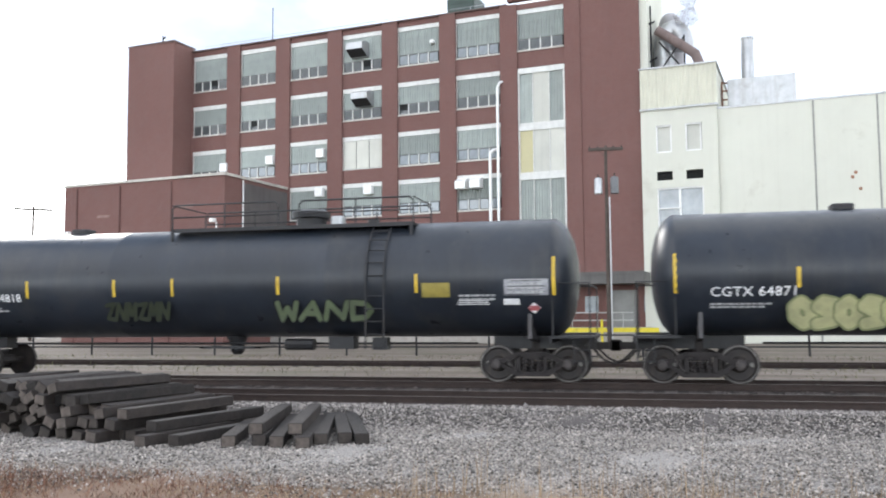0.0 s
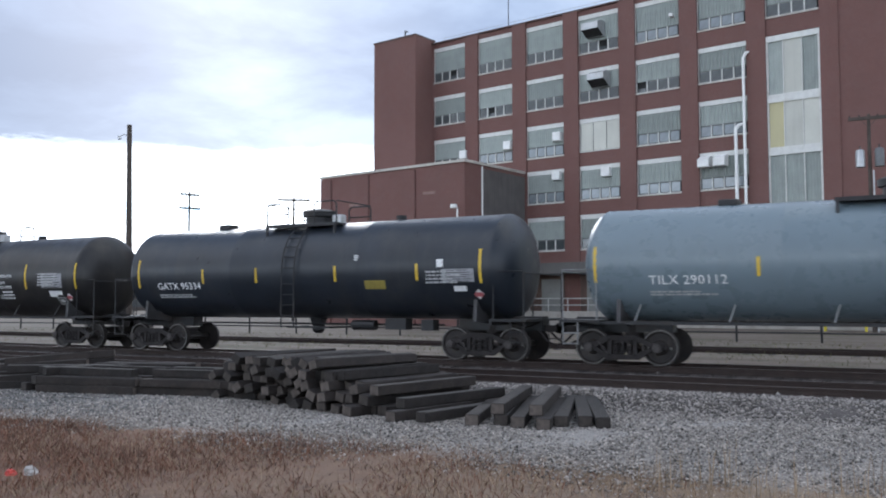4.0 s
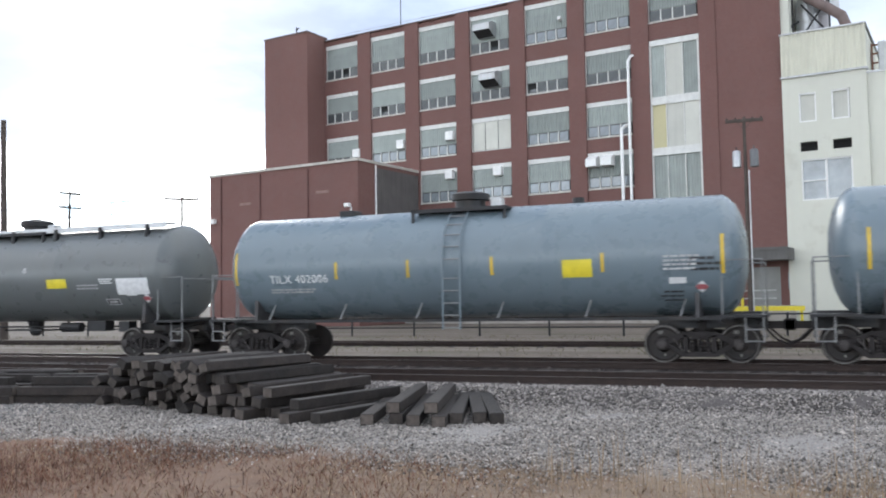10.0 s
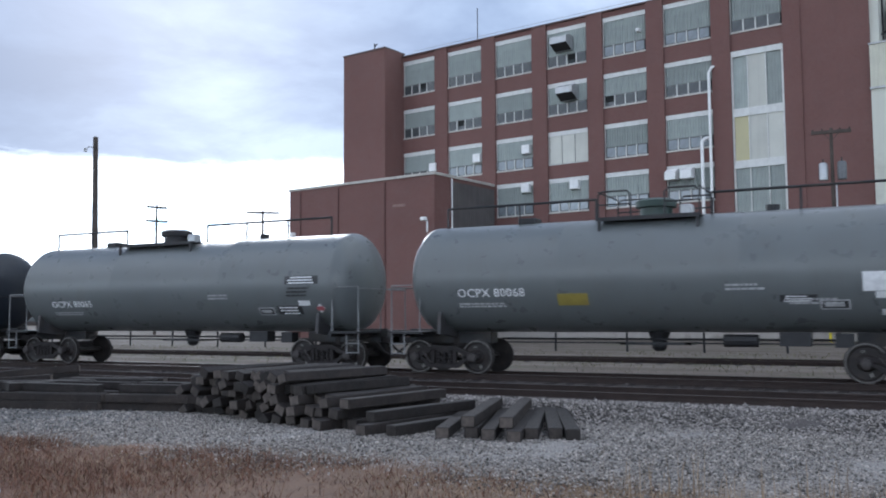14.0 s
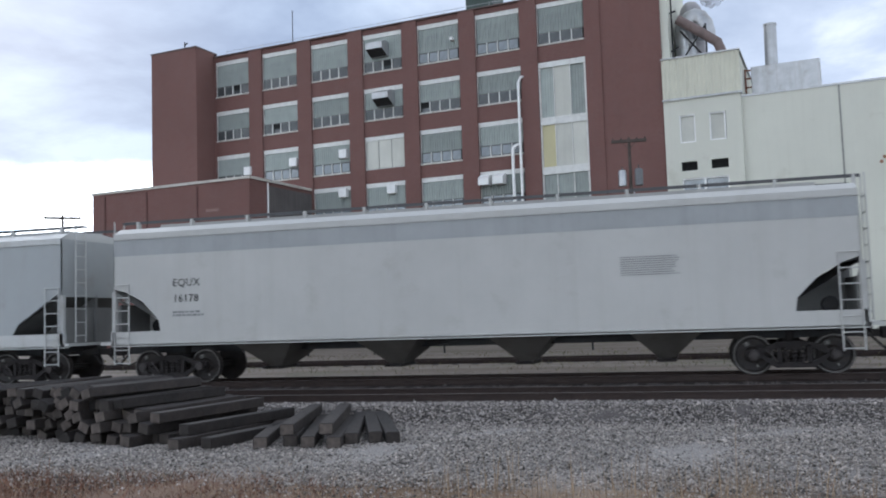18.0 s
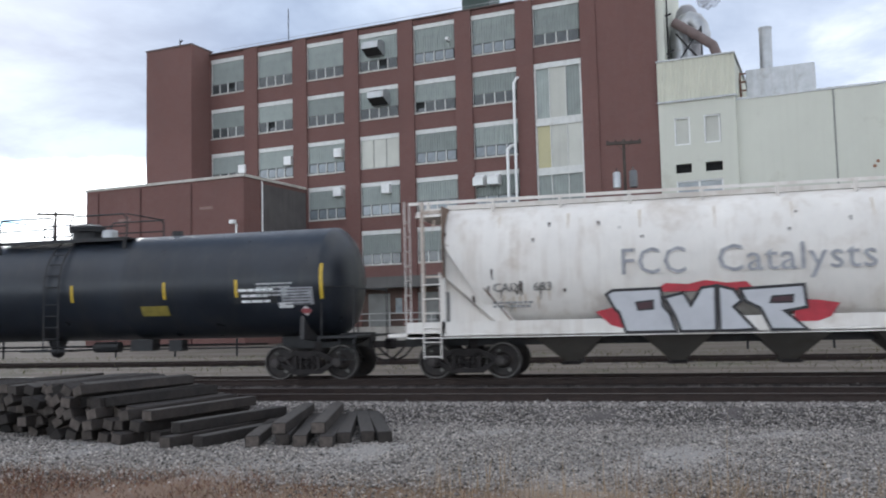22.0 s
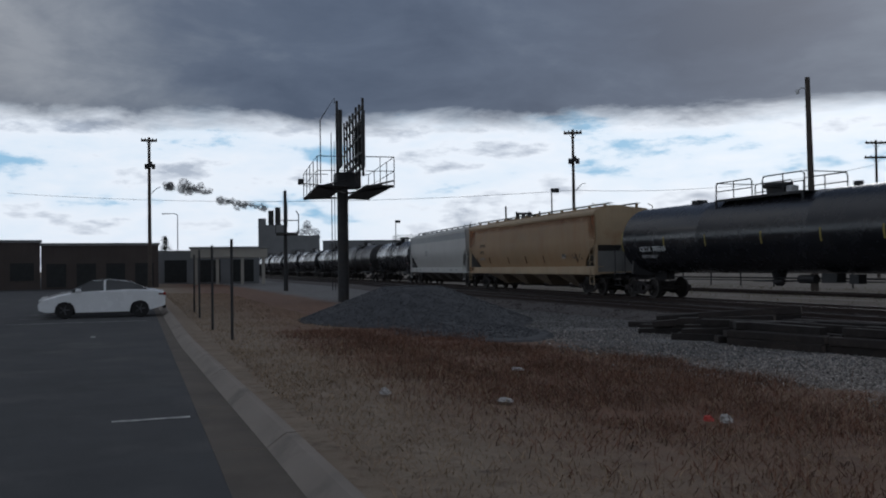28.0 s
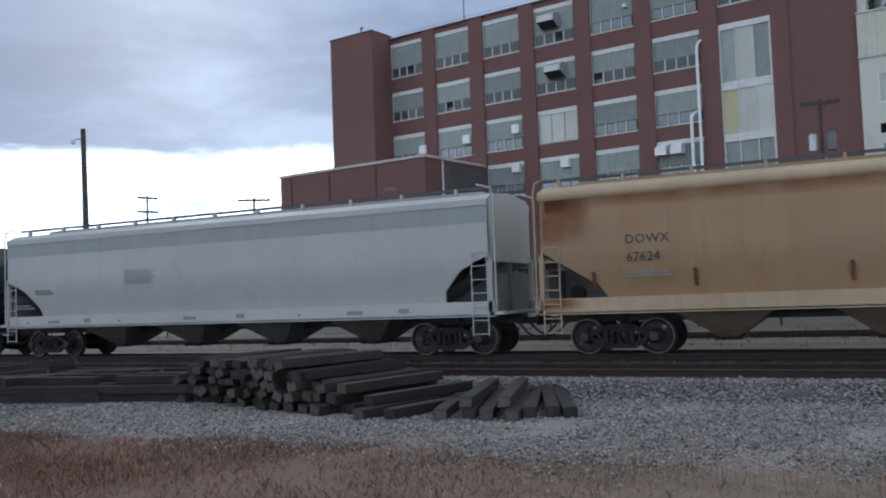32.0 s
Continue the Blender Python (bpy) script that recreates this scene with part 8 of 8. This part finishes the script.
def blades(name, n, place, height, width, material, label, seed, lean=0.5):
    rng = np.random.default_rng(seed)
    p = place(rng, n)
    n = len(p)
    h = height * rng.lognormal(0, 0.4, n)
    a = rng.uniform(0, math.tau, n)
    side = np.stack([np.cos(a), np.sin(a), np.zeros(n)], -1) * (width * rng.uniform(0.6, 1.4, n))[:, None]
    b = rng.uniform(0, math.tau, n)
    bend = np.stack([np.cos(b), np.sin(b), np.zeros(n)], -1) * (h * rng.uniform(0.05, lean, n))[:, None]
    mid = p + bend * 0.35 + np.array([0, 0, 1.0]) * (h * 0.6)[:, None]
    tip = p + bend + np.array([0, 0, 1.0]) * (h * 0.95)[:, None]
    v = np.stack([p - side, p + side, mid + side * 0.7, mid - side * 0.7, tip], 1)
    k = (np.arange(n) * 5)[:, None]
    f = np.concatenate([k + [0, 1, 2], k + [0, 2, 3], k + [3, 2, 4]])
    tagged(new(name, quick_mesh(name, v.reshape(-1, 3), f, material)), label, "grass", kind="stuff")


def patch(rng, n, x0, x1, y0, y1, clump=0.6):
    x, y = rng.uniform(x0, x1, n), rng.uniform(y0, y1, n)
    keep = np.array([noise.noise((a * 0.55, b * 0.55, 3.0)) + 0.5 * noise.noise((a * 1.7, b * 1.7, 9.0)) > -clump + 0.9 * random.random() - 0.35 for a, b in zip(x, y)])
    x, y = x[keep], y[keep]
    return np.stack([x, y, ground_height(x, y)], -1)


def edge_y(x):
    return 10.6 + 0.35 * np.sin(x * 0.7) + 0.25 * np.sin(x * 1.9) - 0.16 * np.clip(-x - 12, 0, 20)


def tan_place(rng, n):
    p = patch(rng, n, -20, 12, 1.9, 11.6)
    return p[p[:, 1] < edge_y(p[:, 0]) + rng.normal(0, 0.35, len(p))]


def red_place(rng, n):
    p = patch(rng, n, -26, 4, 3.2, 10.6)
    bare = np.array([noise.noise((a * 0.35, b * 0.5, 21.0)) for a, b in zip(p[:, 0], p[:, 1])])
    keep = rng.random(len(p)) < np.clip((-1.5 - p[:, 0]) / 9, 0.06, 1) * np.clip((p[:, 1] - 3.2) / 2.2, 0.04, 1) * np.clip(1.0 - (bare - 0.12) * 2.0, 0.4, 1)
    p = p[keep & (p[:, 1] < edge_y(p[:, 0]) - 0.3)]
    return p


def far_tan(rng, n):
    return patch(rng, n, -70, -12, 1.8, 6.5)


blades("dry_grass", 80000, tan_place, 0.05, 0.004, BLADE, "short dry tan grass", 21, 2.6)
blades("dry_weeds", 125000, red_place, 0.08, 0.005, BLADE_RED, "rust-red dead weeds and grass", 22, 2.2)
blades("weed_stalks", 3000, red_place, 0.25, 0.0035, STALK, "taller dead weed stalks standing in the grass", 23, 0.45)
blades("far_dry_grass", 30000, far_tan, 0.045, 0.007, BLADE, "short dry tan grass by the kerb", 24, 2.6)
blades("yard_grass", 16000, lambda rng, n: patch(rng, n, -60, 20, 26.4, 43.0, 0.1), 0.09, 0.012, mat("yard_grass_blades", (0.13, 0.12, 0.06), 0.85, var=0.3, scale=0.4, island=0.5), "thin dry grass of the yard", 26, 1.8)
blades("edge_stalks", 900, lambda rng, n: patch(rng, n, -3, 9, 8.6, 10.4), 0.34, 0.004, BLADE, "pale grass stalks at the gravel's edge", 25, 0.3)


# ---- the parked cars ----
def parked_car(at, paint, label):
    car = thing("parked_car", label, "car", at)
    # x ahead, y to the left; a low four-door saloon
    half = 0.88
    side = [(-2.28, 0.42), (-2.30, 0.72), (-2.22, 0.98), (-1.85, 1.04), (-0.9, 1.07), (0.9, 1.0), (1.6, 0.88), (2.1, 0.74), (2.28, 0.55), (2.26, 0.32), (2.0, 0.24), (1.72, 0.24)]

    def arch(cx):
        return [(cx + 0.36 * math.cos(a), 0.30 + 0.36 * math.sin(a)) for a in np.linspace(0.05, math.pi - 0.05, 8)]

    low = [(1.35 + 0.37, 0.24)] + arch(1.35) + [(0.98, 0.22), (-0.98, 0.22)] + arch(-1.35) + [(-1.72, 0.26)]
    outline = side + low[1:]
    n = len(outline)
    vs = []
    for y, inset in ((-half, 0.0), (-half + 0.09, 0.0), (half - 0.09, 0.0), (half, 0.0)):
        edge = abs(y) == half
        for u, v in outline:
            vs.append((u * (0.985 if edge else 1.0), y, v if not edge or v < 0.6 else v - 0.05))
    f = []
    for j in range(3):
        for i in range(n):
            f.append((j * n + i, j * n + (i + 1) % n, (j + 1) * n + (i + 1) % n, (j + 1) * n + i))
    f += [tuple(range(n - 1, -1, -1)), tuple(range(3 * n, 4 * n))]
    part("body", Shape().add(vs, f), paint, car, smooth=35)
    roof = [(-1.75, 1.02), (-1.0, 1.36), (-0.35, 1.44), (0.35, 1.40), (1.15, 1.0)]
    vs = []
    for u, v in roof:
        w = half - 0.06 - (v - 1.0) * 0.45
        vs += [(u, -w, v), (u, w, v)]
    k = len(roof)
    f = [(2 * i, 2 * i + 2, 2 * i + 3, 2 * i + 1) for i in range(k - 1)]
    s = Shape().add(vs, f)
    s.s = [1, 0, 0, 1]
    tint = mat("dark_car_glass", (0.02, 0.023, 0.026), 0.08, var=0.2, scale=2, spec=0.9)
    part("roof", s, [paint, tint], car, smooth=40)
    for o in (-1, 1):
        pts = [(u, o * (half - 0.07 - (v - 1.0) * 0.45), v - 0.02) for u, v in roof]
        part("side_window", Shape().add(pts, [tuple(range(k))] if o < 0 else [tuple(range(k - 1, -1, -1))]), tint, car)
        part("door_pillar", Shape().add([(-0.12, o * (half - 0.055), 1.02), (-0.04, o * (half - 0.055), 1.02), (-0.04, o * (half - 0.25), 1.42), (-0.12, o * (half - 0.25), 1.42)], [(0, 1, 2, 3)]), paint, car)
        part("mirror", Shape().bevel_box((0.75, min(o * 0.86, o * 1.02), 0.98), (0.95, max(o * 0.86, o * 1.02), 1.12), 0.03), paint, car)
        for x in (-0.75, 0.15):
            part("door_handle", Shape().box((x, min(o * 0.875, o * 0.9), 0.86), (x + 0.18, max(o * 0.875, o * 0.9), 0.89)), paint, car)
        part("headlight", Shape().bevel_box((1.85, min(o * 0.55, o * 0.86), 0.62), (2.24, max(o * 0.55, o * 0.86), 0.74), 0.03), mat("clear_lamp_glass", (0.5, 0.5, 0.5), 0.1), car)
        part("tail_light", Shape().bevel_box((-2.31, min(o * 0.5, o * 0.88), 0.8), (-2.0, max(o * 0.5, o * 0.88), 0.92), 0.03), mat("red_lamp_glass", (0.25, 0.01, 0.01), 0.15), car)
    tyre = Shape().spin([(-0.1, 0.2), (-0.1, 0.3), (-0.07, 0.325), (0.07, 0.325), (0.1, 0.3), (0.1, 0.2)], "y", 24).mesh("tyre", mat("tyre_rubber", (0.015, 0.015, 0.016), 0.9), 35)
    rim = Shape().spin([(-0.085, 0.2), (-0.07, 0.07), (0.07, 0.07), (0.085, 0.2)], "y", 16)
    for i in range(5):
        a = i * math.tau / 5
        rim.tube((0, -0.09, 0), (0.19 * math.cos(a), -0.09, 0.19 * math.sin(a)), 0.025, 5)
    rim = rim.mesh("rim", mat("dark_alloy_rim", (0.1, 0.1, 0.105), 0.35, 0.7))
    for x in (-1.35, 1.35):
        for y in (-0.79, 0.79):
            w = part("wheel", tyre, None, car, at=pose(x, y, 0.325, 0, 0, 0 if y < 0 else 180))
            part("rim", rim, None, w)
    part("plate", Shape().box((-2.325, -0.26, 0.66), (-2.305, 0.26, 0.78)), WHITE_SIGN, car, "blank licence plate")
    part("bumper_trim", Shape().box((-2.31, -0.7, 0.3), (-2.2, 0.7, 0.42)).box((2.15, -0.6, 0.28), (2.275, 0.6, 0.46)), mat("black_plastic_trim", (0.02, 0.02, 0.02), 0.7), car)
    return car


CAR_WHITE = mat("white_car_paint", (0.70, 0.71, 0.72), 0.25, var=0.04, scale=1, coat=0.4)
parked_car(pose(-37.0, -1.25, 0, 0, 0, -90), CAR_WHITE, "white four-door saloon parked against the kerb")
parked_car(pose(-40.1, -1.45, 0, 0, 0, -90), mat("dark_grey_car_paint", (0.05, 0.052, 0.056), 0.3, var=0.08, scale=1, coat=0.4), "dark grey saloon parked beside the white one")
parked_car(pose(-112.0, 1.0, 0, 0, 0, 0), mat("silver_car_paint", (0.4, 0.4, 0.41), 0.3, var=0.05, scale=1, coat=0.4), "silver car parked far across the lot")


# ---- what stands in the distance ----
def far_block(name, az0, az1, far, z1, material, label, category="building", depth=15.0, extra=None):
    a, b = bearing(az0 + OFF, far), bearing(az1 + OFF, far)
    width = (b - a).length
    turn = math.degrees(math.atan2(b.y - a.y, b.x - a.x))
    t = thing(name, label, category, Matrix.Translation(a) @ pose(0, 0, 0, 0, 0, turn))
    part("wall", Shape().box((0, 0, -0.5), (width, depth, z1)), material, t)
    part("parapet", Shape().box((-0.15, -0.15, z1), (width + 0.15, depth, z1 + 0.25)), mat("grey_flashing", (0.2, 0.2, 0.2), 0.7), t)
    if extra:
        extra(t, width, z1)
    return t


def windows_row(n, z0, z1, m, gap=0.35):
    def make(t, width, top):
        w = width / n
        for i in range(n):
            part("window", Shape().box((w * (i + gap / 2), -0.08, z0), (w * (i + 1 - gap / 2), 0.05, z1)), m, t)
    return make


TAN_WALL = mat("dull_tan_wall", (0.24, 0.2, 0.16), 0.8, var=0.1, scale=0.3, streak=0.2)
DULL_BRICK = mat("dull_brown_brick", (0.06, 0.047, 0.042), 0.85, var=0.15, scale=0.4, streak=0.2)
DULL_GREY = mat("dull_grey_wall", (0.16, 0.165, 0.17), 0.8, var=0.1, scale=0.3, streak=0.2)
# These window boxes are coloured near-black for the unlit rooms inside.
far_block("low_building", 92, 82.25, 95, 4.6, DULL_BRICK, "low dark brown flat-roofed building across the lot", extra=windows_row(5, 0.9, 2.6, mat("dim_interior", (0.02, 0.022, 0.022), 0.9)))
far_block("low_building", 82.2, 75.6, 95, 4.3, DULL_BRICK, "low brown brick building behind the cars", extra=windows_row(4, 0.2, 2.5, mat("dim_interior", (0.02, 0.022, 0.022), 0.9)))
far_block("low_building", 75.6, 69.5, 120, 4.0, DULL_GREY, "low grey building with a dark open front", extra=windows_row(3, 0.1, 3.0, mat("dim_interior", (0.02, 0.022, 0.022), 0.9)))
can = far_block("canopy", 73.7, 69.0, 105, 4.1, TAN_WALL, "pale flat canopy roof on posts", "canopy", 6)
for ob in list(can.children):
    if ob.name.startswith("wall"):
        me = Shape().box((0, 0, 3.1), (8.6, 6, 4.1))
        for u in (0.4, 2.8, 5.6, 8.0):
            me.box((u, 0.3, 0), (u + 0.35, 0.65, 3.1))
        ob.data = me.mesh("wall", mat("pale_canopy_fascia", (0.33, 0.31, 0.27), 0.7, var=0.06, scale=0.5))


def plant(t, width, top):
    part("boiler_house", Shape().box((0.5, 1, top), (width * 0.42, 12, top + 13)), DULL_GREY, t)
    part("turbine_hall", Shape().box((width * 0.42, 1, top), (width * 0.98, 12, top + 8)), DULL_GREY, t)
    part("tower", Shape().box((0, 0.5, top), (width * 0.12, 6, top + 16)), DULL_GREY, t)
    for u, h in ((0.2, 20), (0.31, 21.5)):
        part("chimney", Shape().tube((width * u, 6, top), (width * u, 6, top + h), 1.5, 14, r2=1.3), DARK_METAL, t, "dark steel chimney", smooth=40)


far_block("power_plant", 69.55, 65.6, 420, 9.0, DULL_GREY, "distant grey power plant with two chimneys", "power plant", 40, plant)
far_block("long_plant", 65.5, 60.0, 330, 11.5, DULL_GREY, "long grey industrial building in the distance", extra=windows_row(9, 3, 6, PANE))
far_block("long_plant", 59.9, 48.0, 300, 6.5, DULL_GREY, "low industrial sheds in the distance", extra=windows_row(12, 2, 4, PANE))
far_block("far_sheds", 48.0, 30.0, 260, 5.0, DULL_BRICK, "low sheds beyond the yard", extra=windows_row(14, 1, 3, PANE))
far_block("far_sheds", 106, 92.2, 110, 5.0, DULL_GREY, "low sheds across the lot", extra=windows_row(6, 1, 3, PANE))


# pipework on a rack behind the train
rack = thing("pipe_rack", "dark pipes and valves on a rack beyond the tracks", "pipework", Matrix.Translation(bearing(52.6 + OFF, 92)) @ pose(0, 0, 0, 0, 0, 52.6 + OFF))
s = Shape()
for u in (-1.7, -0.6, 0.7, 1.8):
    s.tube((u, 0, 0), (u, 0, 7.0 + (0.9 if u < -1 else 0.3)), 0.09, 8)
part("rack_post", s, DARK_METAL, rack)
part("rack_pipe", Shape().tube((-1.9, 0, 6.4), (2.2, 0, 6.4), 0.16, 8).tube((-1.9, 0, 5.8), (2.2, 0, 5.8), 0.12, 8).tube((-0.6, 0, 7.1), (1.0, 0, 7.1), 0.12, 8), DARK_METAL, rack)
for u in (-0.5, 0.1, 0.7, 1.2):
    part("valve", Shape().bevel_box((u - 0.2, -0.2, 6.5), (u + 0.22, 0.2, 7.0), 0.05), DARK_METAL, rack)


def conifer(at, tall, seed):
    rnd = random.Random(seed)
    t = thing("conifer", "small dark conifer behind the low buildings", "tree", at)
    part("trunk", Shape().tube((0, 0, -0.2), (0, 0, tall * 0.95), 0.16, 8, r2=0.03), WOOD_POLE, t)
    v, f = [], []
    for i in range(900):
        z = tall * (0.12 + 0.88 * rnd.random() ** 0.9)
        r = (1 - z / tall) * tall * 0.45 + 0.12
        a = rnd.uniform(0, math.tau)
        d = r * math.sqrt(rnd.random()) * (0.75 + 0.35 * math.sin(a * 3 + z * 2))
        p = Vector((d * math.cos(a), d * math.sin(a), z - d * 0.25))
        q = Vector((math.cos(a), math.sin(a), -0.35)) * rnd.uniform(0.25, 0.55)
        w = Vector((-math.sin(a), math.cos(a), rnd.uniform(-0.3, 0.3))) * rnd.uniform(0.06, 0.14)
        k = len(v)
        v += [p - w, p + w, p + q]
        f.append((k, k + 1, k + 2))
    part("crown", quick_mesh("crown", [tuple(c) for c in v], f, mat("dark_conifer_needles", (0.03, 0.045, 0.03), 0.8, island=0.4)), None, t)


conifer(Matrix.Translation(bearing(75.2 + OFF, 138)), 6.8, 3)


# smoke and steam, as soft-edged lumps that drift
def puff_cloud(name, label, start, step, n, r0, r1, material, seed, gaps=()):
    """Ragged overlapping lumps along a bent line, thicker and thinner by turns."""
    rnd = random.Random(seed)
    t = thing(name, label, "smoke", Matrix.Translation(start))
    step = Vector(step)
    for i in range(n):
        u = i / max(1, n - 1)
        if any(lo < u < hi for lo, hi in gaps):
            continue
        swell = 0.65 + 0.5 * abs(math.sin(u * 7.3 + seed))
        r = (r0 + (r1 - r0) * u) * swell * rnd.uniform(0.6, 1.15)
        bm = bmesh.new()
        bmesh.ops.create_icosphere(bm, subdivisions=3, radius=1)
        for v in bm.verts:
            q = v.co * 1.9 + Vector((i * 3.1, seed, 0))
            v.co *= r * (0.75 + 0.5 * noise.noise(q) + 0.25 * noise.noise(q * 2.6))
        me = bpy.data.meshes.new("puff")
        bm.to_mesh(me)
        bm.free()
        me.polygons.foreach_set("use_smooth", [True] * len(me.polygons))
        me.materials.append(material)
        p = new("puff", me)
        p.parent = t
        wave = Vector((0, 0, 1)) * math.sin(u * 9 + seed) * r0 * 0.9
        p.matrix_basis = Matrix.Translation(step * i + wave + Vector((rnd.uniform(-1, 1), rnd.uniform(-1, 1), rnd.uniform(-1, 1))) * r * 0.8)
    return t


def smoke_mat(name, colour, density):
    m = bpy.data.materials.new(name)
    m.use_nodes = True
    n, l = m.node_tree.nodes, m.node_tree.links
    b = n["Principled BSDF"]
    b.inputs["Base Color"].default_value = (*colour, 1)
    b.inputs["Roughness"].default_value = 1.0
    t = n.new("ShaderNodeTexNoise")
    t.inputs["Scale"].default_value, t.inputs["Detail"].default_value = 0.5, 5
    l.new(n.new("ShaderNodeTexCoord").outputs["Object"], t.inputs["Vector"])
    r = n.new("ShaderNodeMapRange")
    r.inputs[1].default_value, r.inputs[2].default_value, r.inputs[4].default_value = 0.36, 0.62, density
    l.new(t.outputs[0], r.inputs[0])
    l.new(r.outputs[0], b.inputs["Alpha"])
    return m


plume = bearing(68.8 + OFF, 424, 29.5)
left = bearing(90 + 68.4 + OFF, 1.0)
SMOKE = puff_cloud("chimney_smoke", "grey smoke drifting from the distant chimneys", plume - left * 8, tuple(left * 0.66 + Vector((0, 0, 0.18))), 70, 1.3, 2.6, smoke_mat("grey_smoke", (0.14, 0.14, 0.15), 0.5), 2, ((0.44, 0.56), (0.83, 0.87)))
STEAM_LOW = puff_cloud("plant_steam", "pale steam round the distant power plant", bearing(67.9 + OFF, 428, 19), tuple(left * -2.4 + Vector((0, 0, 0.1))), 8, 2.4, 3.6, smoke_mat("dull_steam", (0.25, 0.25, 0.27), 0.55), 7)
STEAM = puff_cloud("roof_steam", "thin grey steam above the factory roof ducts", FACADE @ Vector((-8.4, 1.5, 24.0)), (0.25, 0.0, 0.55), 4, 0.6, 1.1, smoke_mat("pale_steam", (0.45, 0.45, 0.47), 0.35), 5)


# ---- what moves ----
def motions():
    for ob, middle in CARS:
        rows = []
        for k in range(0, 65):
            x = middle + SPEED * k / 2
            rows.append((k / 2, pose(x, TRAIN_Y + float(track_shift(x)), CAR_Z, 0, 0, track_turn(x))))
        walk(ob, rows)
    # every wheel turns at the train's pace: front and rear axles of a truck share their turning
    for side, wheels in WHEELS.items():
        first = wheels[0]
        walk(first, [(k / FPS, pose(side * 0.889, 0, WHEEL_R, 0, math.degrees(SPEED * k / FPS / WHEEL_R), 0)) for k in range(0, int(32 * FPS) + 1)])
        for ob in wheels[1:]:
            ob.rotation_mode = "QUATERNION"
            keys = ob.animation_data_create()
            keys.action = first.animation_data.action
            keys.action_slot = first.animation_data.action_slot
    for ob, way in ((SMOKE, left * 0.35), (STEAM_LOW, left * 0.1), (STEAM, Vector((0.02, 0, 0.03)))):
        start = ob.matrix_basis.translation.copy()
        walk(ob, [(t, Matrix.Translation(start + way * t)) for t in (0, 8, 16, 24, 32)])


motions()
